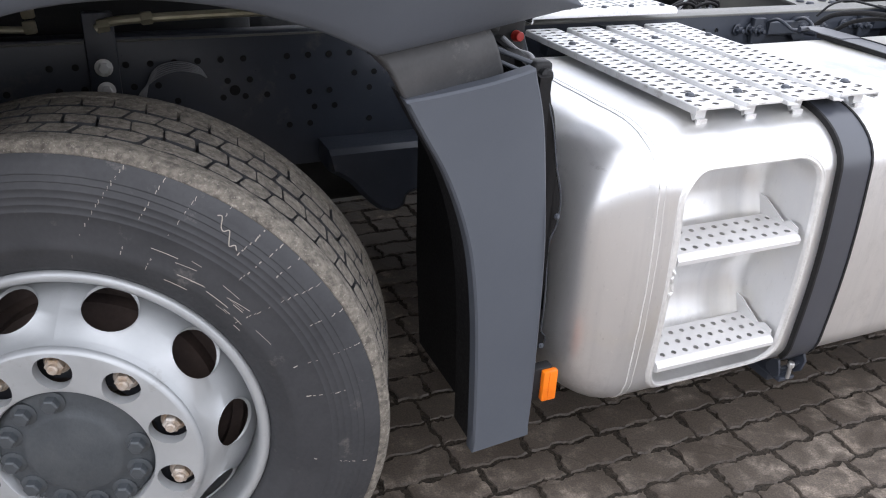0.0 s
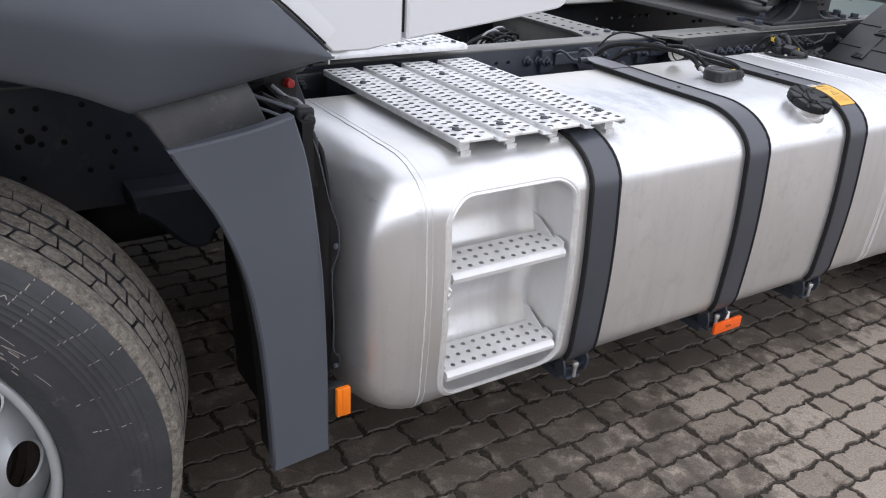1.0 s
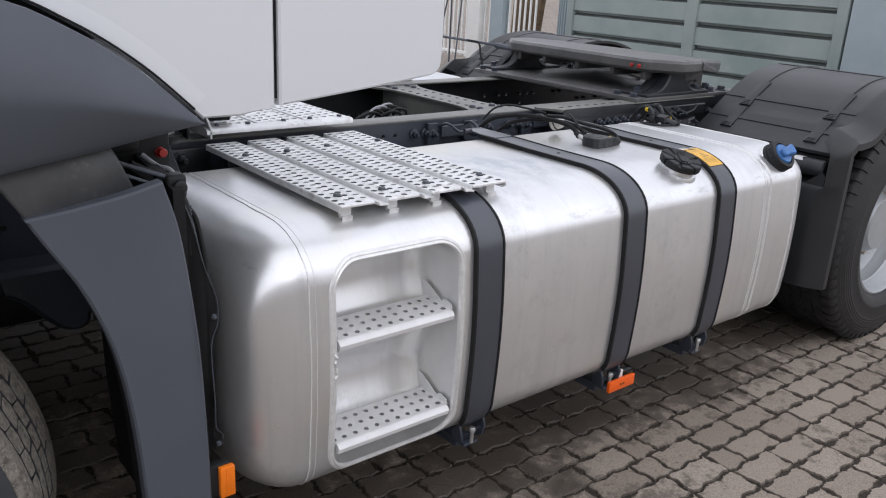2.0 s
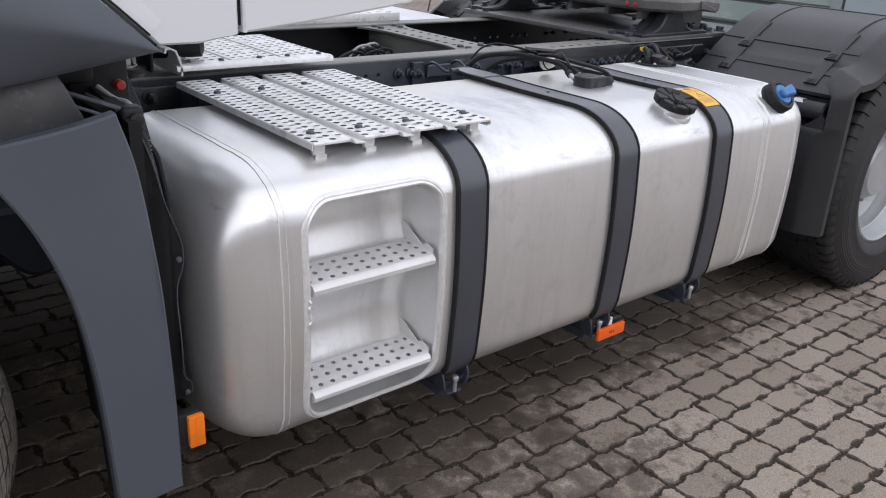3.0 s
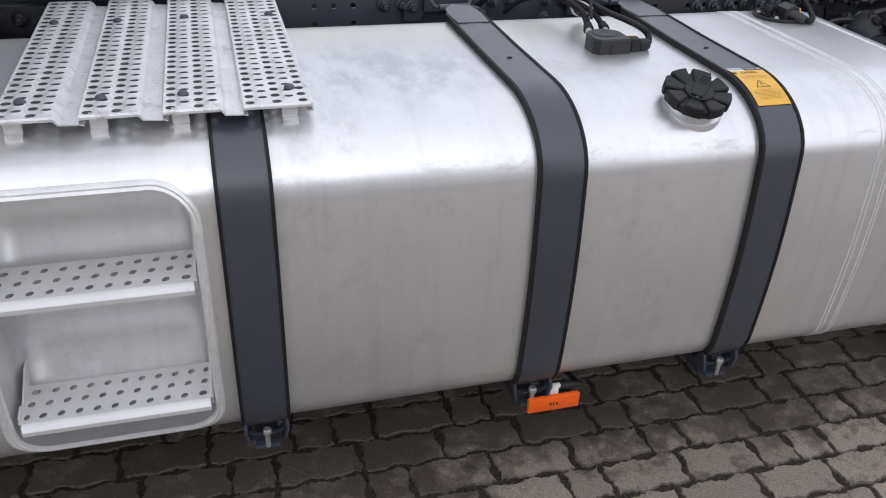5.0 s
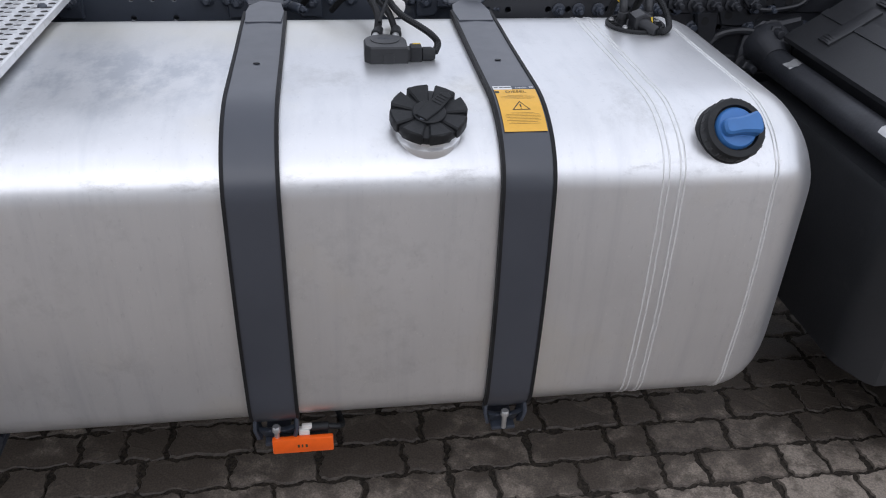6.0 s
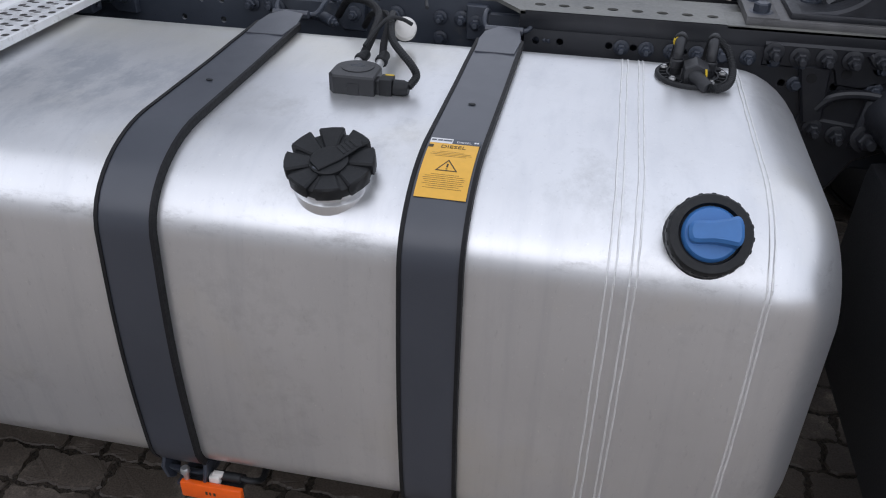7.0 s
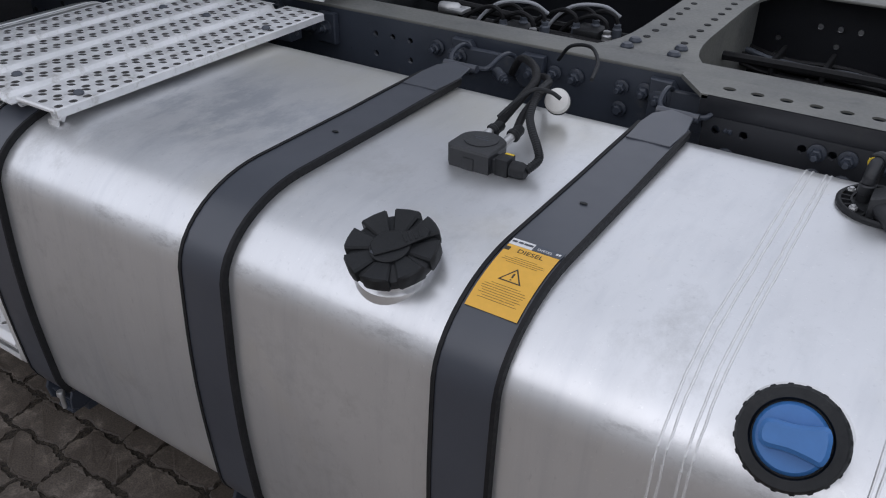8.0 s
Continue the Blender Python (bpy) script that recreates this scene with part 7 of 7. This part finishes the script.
for k in range(9):
    f = k / 8
    x0, z0 = np.interp(f, [0, 0.5, 1], [0.372, 0.418, 0.462]), np.interp(f, [0, 0.5, 1], [1.122, 1.075, 1.005])
    x1, z1 = np.interp(f, [0, 0.15, 0.85, 1], [0.570, 0.586, 0.632, 0.626]), np.interp(f, [0, 0.15, 0.85, 1], [1.150, 1.135, 1.055, 1.035])
    rows.append([bm.verts.new((x0 + (x1 - x0) * q, 0.03 + 0.03 * q + 0.05 * math.sin(math.pi * 0.5 * abs(2 * f - 0.9)) ** 2 * 0.4, z0 + (z1 - z0) * q)) for q in (0, 0.03, 0.5, 0.97, 1.0)])
for a, b in zip(rows, rows[1:]):
    for k in range(4):
        bm.faces.new((a[k], a[k + 1], b[k + 1], b[k]))
bmesh.ops.recalc_face_normals(bm, faces=bm.faces)
ob = on_truck("wing_middle", bm, LINER, "dusty dark grey plastic wing section")
ob.modifiers.new("thick", "SOLIDIFY").thickness = -0.02

# rear flap of the front wing
front_edge = smooth_line([(0.444, 1.030), (0.472, 0.978), (0.523, 0.885), (0.563, 0.765), (0.585, 0.620), (0.595, 0.460), (0.600, 0.298)], 6)
rear_edge = smooth_line([(0.726, 0.306), (0.727, 0.45), (0.722, 0.66), (0.714, 0.80), (0.697, 0.965), (0.672, 1.066)], 6)
top_edge = smooth_line([(0.672, 1.066), (0.60, 1.050), (0.52, 1.038), (0.444, 1.030)], 3)[1:-1]
bm = bmesh.new()
prism(bm, front_edge + rear_edge + top_edge, lambda u, v, w: Vector((u, 0.0 + w + 0.05 * max(0.0, v - 0.75) + 0.02 * max(0.0, u - 0.6), v)), 0.032, bevel=0.004)
flap = on_truck("wing_flap", bm, FENDER, "smooth grey plastic flap behind the front wheel")
bm = bmesh.new()
rows = []
for x, z in front_edge:
    rows.append([bm.verts.new((x + 0.012, 0.03, z - 0.005)), bm.verts.new((x + 0.014, 0.07, z - 0.006)), bm.verts.new((x + 0.018, 0.13, z - 0.01)), bm.verts.new((x + 0.034, 0.13, z - 0.01)), bm.verts.new((x + 0.03, 0.03, z - 0.005))])
for a, b in zip(rows, rows[1:]):
    for k in range(5):
        bm.faces.new((a[k], a[(k + 1) % 5], b[(k + 1) % 5], b[k]))
bm.faces.new(rows[0]), bm.faces.new(rows[-1])
bmesh.ops.recalc_face_normals(bm, faces=bm.faces)
on_truck("spray_liner", bm, RUBBER, "black bristly spray liner", flap)
# black wall added so the tank's end reflects dark and less light passes
bm = bmesh.new()
prism(bm, [(0.05, 0.31), (0.22, 0.31), (0.26, 0.21), (0.53, 0.21), (0.575, 0.46), (0.60, 1.06), (0.40, 1.09), (0.05, 1.04)], lambda u, v, w: Vector((0.700 + w, u, v)), 0.022)
on_truck("wing_inner_wall", bm, RUBBER, "", flap)
# ragged rubber sheet between flap and tank
rag = smooth_line([(0.722, 1.03), (0.740, 0.96), (0.756, 0.88), (0.785, 0.80), (0.789, 0.745), (0.772, 0.70), (0.766, 0.62), (0.768, 0.52), (0.785, 0.49), (0.786, 0.462)], 4)
bm = bmesh.new()
prism(bm, rag + [(0.765, 0.455), (0.70, 0.455), (0.70, 1.03)], lambda u, v, w: Vector((u, 0.075 + w + 0.012 * math.sin(v * 19), v)), 0.008)
rub = on_truck("rubber_sheet", bm, RUBBER, "ragged black rubber sheet behind the flap")
bm = bmesh.new()
pipe(bm, [(x + 0.001, 0.073 + 0.012 * math.sin(z * 19), z) for x, z in rag], 0.0012, 6)
on_truck("sheet_edge", bm, FENDER, "", rub)
fasteners("clip", [axis_matrix((x, 0.07, z), (0, -1, 0)) for x, z in ((0.776, 0.765), (0.774, 0.475))], hex_head(0.004, 0.003), FENDER, rub)
bm = bmesh.new()
box(bm, 0.665, 0.775, 0.245, 0.34, 0.985, 1.135, 0.010)
box(bm, 0.690, 0.745, 0.225, 0.25, 1.00, 1.045, 0.006)
box(bm, 0.60, 0.70, 0.20, 0.30, 1.08, 1.15, 0.012)
mount_block = on_truck("cab_mount", bm, BLACK, "black cab mount block and linkage behind the wing")
bm = bmesh.new()
lathe(bm, [(0.0105, -0.006), (0.0105, 0.002), (0.0092, 0.003), (0.0092, 0.014), (0.0078, 0.016), (0.0, 0.0165)], 20, axis_matrix((0.752, 0.243, 1.066), (0.05, -1, 0.08)))
on_truck("red_plug", bm, RED, "small red plastic plug", mount_block)
bm = bmesh.new()
prism(bm, [(0.655, 1.062), (0.668, 1.074), (0.735, 1.036), (0.752, 1.024), (0.748, 1.004), (0.730, 1.000), (0.716, 1.010), (0.690, 1.032)], lambda u, v, w: Vector((u, 0.132 + w + 0.4 * max(0.0, 0.73 - u), v)), 0.02, bevel=0.003)
link = on_truck("link_plate", bm, BLACK, "", mount_block)
fasteners("pivot_bolt", [axis_matrix((0.733, 0.132, 1.03), (0, -1, 0))], lambda b: lathe(b, [(0.009, 0), (0.009, 0.002), (0.007, 0.003), (0.0, 0.003)], 18), BLACK, link)
for a, c, r in (((0.590, 0.13, 1.098), (0.712, 0.088, 1.052), 0.0042), ((0.585, 0.11, 1.085), (0.680, 0.072, 1.046), 0.0032)):
    bm = bmesh.new()
    rod(bm, a, c, r, 10)
    on_truck("link_rod", bm, FENDER, "thin grey rod over the flap", mount_block)
bm = bmesh.new()
box(bm, 0.700, 0.738, 0.074, 0.110, 1.012, 1.060, 0.008, 3)
lathe(bm, [(0.014, 0.0), (0.014, 0.012), (0.010, 0.016), (0.0, 0.016)], 16, axis_matrix((0.719, 0.076, 1.036), (0.2, -0.95, 0.1)))
pipe(bm, spline([(0.725, 0.09, 1.02), (0.735, 0.088, 0.995), (0.738, 0.085, 0.96), (0.738, 0.083, 0.90)]), 0.010, 10)
on_truck("pivot_boss", bm, BLACK, "", mount_block)
bm = bmesh.new()
pipe(bm, spline([(0.70, 0.20, 1.075), (0.722, 0.18, 1.055), (0.738, 0.16, 1.05), (0.752, 0.15, 1.03)]), 0.0045, 8)
on_truck("thin_tube", bm, WIRE, "", mount_block)
bm = bmesh.new()
prism(bm, [(0.735, 1.135), (0.760, 1.135), (0.800, 1.02), (0.815, 0.945), (0.795, 0.945), (0.775, 1.01)], lambda u, v, w: Vector((u, 0.27 + w, v)), 0.014, bevel=0.002)
on_truck("support_strip", bm, FRAME, "", mount_block)
bm = bmesh.new()
lathe(bm, [(0.010, -0.055), (0.010, -0.022), (0.038, -0.020), (0.046, -0.010), (0.046, 0.0), (0.0, 0.0)], 28, Matrix.Translation((0.842, 0.47, 1.056)))
box(bm, 0.884, 0.892, 0.43, 0.52, 1.045, 1.13, 0.003)
cup = on_truck("mount_cup", bm, BLACK, "", mount_block)
fasteners("mount_bolt", [Matrix.Translation((0.842, 0.47, 1.056))], lambda b: (lathe(b, [(0.026, 0), (0.026, 0.004), (0.0, 0.004)], 20), hex_head(0.018, 0.018)(b)), STEEL, cup)
bm = bmesh.new()
pipe(bm, spline([(0.74, 0.13, 1.00), (0.765, 0.12, 0.965), (0.772, 0.11, 0.92), (0.775, 0.10, 0.86), (0.77, 0.095, 0.76)]), 0.0055, 8)
on_truck("mount_hose", bm, RUBBER, "", mount_block)
bm = bmesh.new()
coil = [(0.752 + 0.007 * math.cos(k * 0.9), 0.115 + 0.007 * math.sin(k * 0.9), 0.985 - 0.0011 * k) for k in range(42)]
pipe(bm, coil, 0.0018, 6)
on_truck("spring_coil", bm, FENDER, "", mount_block)
bm = bmesh.new()
lathe(bm, [(0.060, -0.12), (0.066, -0.11), (0.066, -0.02), (0.060, -0.015), (0.060, -0.01), (0.066, -0.005), (0.066, 0.05), (0.052, 0.058), (0.050, 0.045), (0.0, 0.045)], 28, axis_matrix((1.135, 0.88, 1.06), (0.90, -0.42, 0.05)))
on_truck("air_duct", bm, BLACK, "black ribbed rubber duct end")


# ---- yard beyond ----
def site_container():
    base = new("steel_container")
    base.location = (9.0, 3.2, 0)
    tagged(base, "weathered green-grey ribbed steel container behind the truck", "container")

    def piece(name, b, mat, label=""):
        ob = part(name, b, mat, base, label)
        ob.matrix_parent_inverse = Matrix.Translation((-9.0, -3.2, 0))
        return ob
    X = 9.0
    b = bmesh.new()
    box(b, X + 0.06, X + 2.3, 2.92, 6.78, -0.01, 2.7)
    piece("body", b, CONTAINER)
    for y0, y1 in ((3.0, 4.70), (4.86, 6.70)):
        for k in range(9):
            b = bmesh.new()
            z = 0.166 + 0.272 * k
            prism(b, [(X + 0.07, z - 0.004), (X + 0.0, z), (X + 0.0, z + 0.208), (X + 0.07, z + 0.246)], lambda u, v, w: Vector((u, y0 + w, v)), y1 - y0)
            # the sloped tops carry the painted shadow line
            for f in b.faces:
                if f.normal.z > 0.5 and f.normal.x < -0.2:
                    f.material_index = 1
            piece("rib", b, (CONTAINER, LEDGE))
    for y0, y1 in ((2.88, 3.0), (4.70, 4.86), (6.70, 6.80)):
        b = bmesh.new()
        box(b, X - 0.03, X + 0.08, y0, y1, 0.1, 2.7, 0.008)
        piece("post", b, CONTAINER)
    b = bmesh.new()
    box(b, X - 0.04, X + 0.08, 2.88, 6.80, -0.01, 0.14, 0.008)
    box(b, X - 0.04, X + 0.08, 2.88, 6.80, 2.62, 2.76, 0.008)
    piece("beam", b, CONTAINER)


site_container()
blue = new("blue_container")
blue.location = (8.9, 1.5, 0)
tagged(blue, "pale blue-grey smooth steel container beside the ribbed one", "container")
bm = bmesh.new()
box(bm, 8.98, 11.2, 0.3, 2.86, -0.01, 2.7, 0.02)
ob = part("body", bm, BLUESTEEL, blue)
ob.matrix_parent_inverse = Matrix.Translation((-8.9, -1.5, 0))
shed = new("corrugated_wall")
shed.location = (9.3, 7.5, 0)
tagged(shed, "pale blue corrugated steel sheet wall next to the gate", "wall")
bm = bmesh.new()
rows = []
for k in range(41):
    y = 6.82 + 0.46 * k / 40
    x = 9.3 + (0.035 if (k // 2) % 2 else 0.0)
    rows.append([bm.verts.new((x, y, 0.02)), bm.verts.new((x, y, 3.0))])
for a, b in zip(rows, rows[1:]):
    bm.faces.new((a[0], b[0], b[1], a[1]))
ob = part("sheet", bm, BLUESTEEL, shed, smooth=0)
ob.matrix_parent_inverse = Matrix.Translation((-9.3, -7.5, 0))
ob.modifiers.new("thick", "SOLIDIFY").thickness = 0.01


def gate():
    g = new("bar_gate")
    g.location = (8.9, 9.5, 0)
    tagged(g, "white painted steel bar gate at the yard's edge", "gate")

    def piece(name, b, mat=FENCEWHITE):
        ob = part(name, b, mat, g)
        ob.matrix_parent_inverse = Matrix.Translation((-8.9, -9.5, 0))
        return ob
    for y, half, mat in ((8.08, 0.13, BLUESTEEL), (8.60, 0.14, FENCEWHITE), (11.6, 0.05, FENCEWHITE)):
        b = bmesh.new()
        box(b, 8.80, 8.94, y - half, y + half, 0, 2.3, 0.006)
        piece("post", b, mat)
    for z in (0.15, 2.1):
        b = bmesh.new()
        box(b, 8.87, 8.91, 7.30, 11.6, z, z + 0.05, 0.004)
        piece("rail", b)
    y = 7.32
    while y < 11.5:
        b = bmesh.new()
        box(b, 8.875, 8.900, y, y + 0.024, 0.12, 2.2)
        piece("bar", b)
        y += 0.108
    return g


gate()
stack = new("timber_stack")
stack.location = (9.7, 8.42, 0)
tagged(stack, "brown weathered timber leaning behind the gate", "timber")
for k in range(5):
    bm = bmesh.new()
    box(bm, -0.05, 0.05, -0.06, 0.06, 0, 2.0, 0.01, m=Matrix.Translation((0.03 * k, -0.25 + 0.14 * k, 0)) @ pose(0, 0, 0, 3 - k, 4, 0))
    part("plank", bm, WOOD, stack)
frame_rack = new("steel_rack")
frame_rack.location = (8.3, 8.4, 0)
tagged(frame_rack, "thin dark steel rods propped before the gate", "rack")
for k, (a, b) in enumerate((((0, 0, 0), (0.25, 0.15, 1.4)), ((0, 0.5, 0), (0.2, 0.35, 1.45)), ((0.1, 0.25, 0), (0.1, 0.25, 1.3)), ((0.2, 0.1, 1.35), (0.2, -0.45, 1.2)))):
    bm = bmesh.new()
    rod(bm, a, b, 0.012, 8)
    part("rod", bm, FRAME, frame_rack)


# unseen plain walls behind the camera and beyond the truck, added to shape the light
bm = bmesh.new()
box(bm, -14, 5.5, -8.3, -8.0, -0.02, 4.2)
RENDERED = surface("grey render", (0.30, 0.30, 0.29), (0.38, 0.38, 0.37), 0.8, 20, (0.8, 0.9))
PALE = surface("pale render", (0.58, 0.57, 0.55), (0.66, 0.65, 0.63), 0.8, 20, (0.8, 0.9))
wall = part("light_wall_south", bm, PALE, None)
tagged(wall, "unseen plain pale wall added to shape light and reflections", "wall", kind="structure")
bm = bmesh.new()
box(bm, -14, 3.5, 5.3, 5.6, -0.02, 2.0)
wall = part("light_wall_north", bm, RENDERED, None)
tagged(wall, "unseen plain grey wall added to block light and darken reflections", "wall", kind="structure")

# ---- paving pieces, last ----
prng = random.Random(21)
PITCH_X, PITCH_Y = 0.2005, 0.1030
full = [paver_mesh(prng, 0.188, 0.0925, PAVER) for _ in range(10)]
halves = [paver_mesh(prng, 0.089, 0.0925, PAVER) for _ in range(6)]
spots = []
for r in range(-18, 44):
    x = -1.6 + prng.choice((0.0, 0.05, 0.10, 0.15)) + (r % 2) * 0.1
    y = r * PITCH_Y
    while x < 6.4:
        small = prng.random() < 0.24
        w = PITCH_X / 2 if small else PITCH_X
        spots.append((x + w / 2, y, small, prng.uniform(-0.0012, 0.003), prng.uniform(-1.6, 1.6)))
        x += w
near_spots = [s for s in spots if 0.75 < s[0] < 3.6 and -0.95 < s[1] < 0.2]
near_spots = sorted(near_spots, key=lambda s: abs(s[1] + 0.35))[:300]
chosen = set(id(s) for s in near_spots)
verts, faces = [], []
for s in spots:
    me = prng.choice(halves if s[2] else full)
    m = Matrix.Translation((s[0], s[1], s[3])) @ Matrix.Rotation(radians(s[4]) + (math.pi if prng.random() < 0.5 else 0), 4, "Z")
    if id(s) in chosen:
        ob = new("paver", me)
        ob.parent = ground
        ob.matrix_basis = m
    else:
        base = len(verts)
        verts += [m @ v.co for v in me.vertices]
        faces += [[base + i for i in p.vertices] for p in me.polygons]
me = bpy.data.meshes.new("paving_rest")
me.from_pydata([tuple(v) for v in verts], [], faces)
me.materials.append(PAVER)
rest = new("paving_rest", me)
rest.parent = ground
rest["kind"] = "stuff"
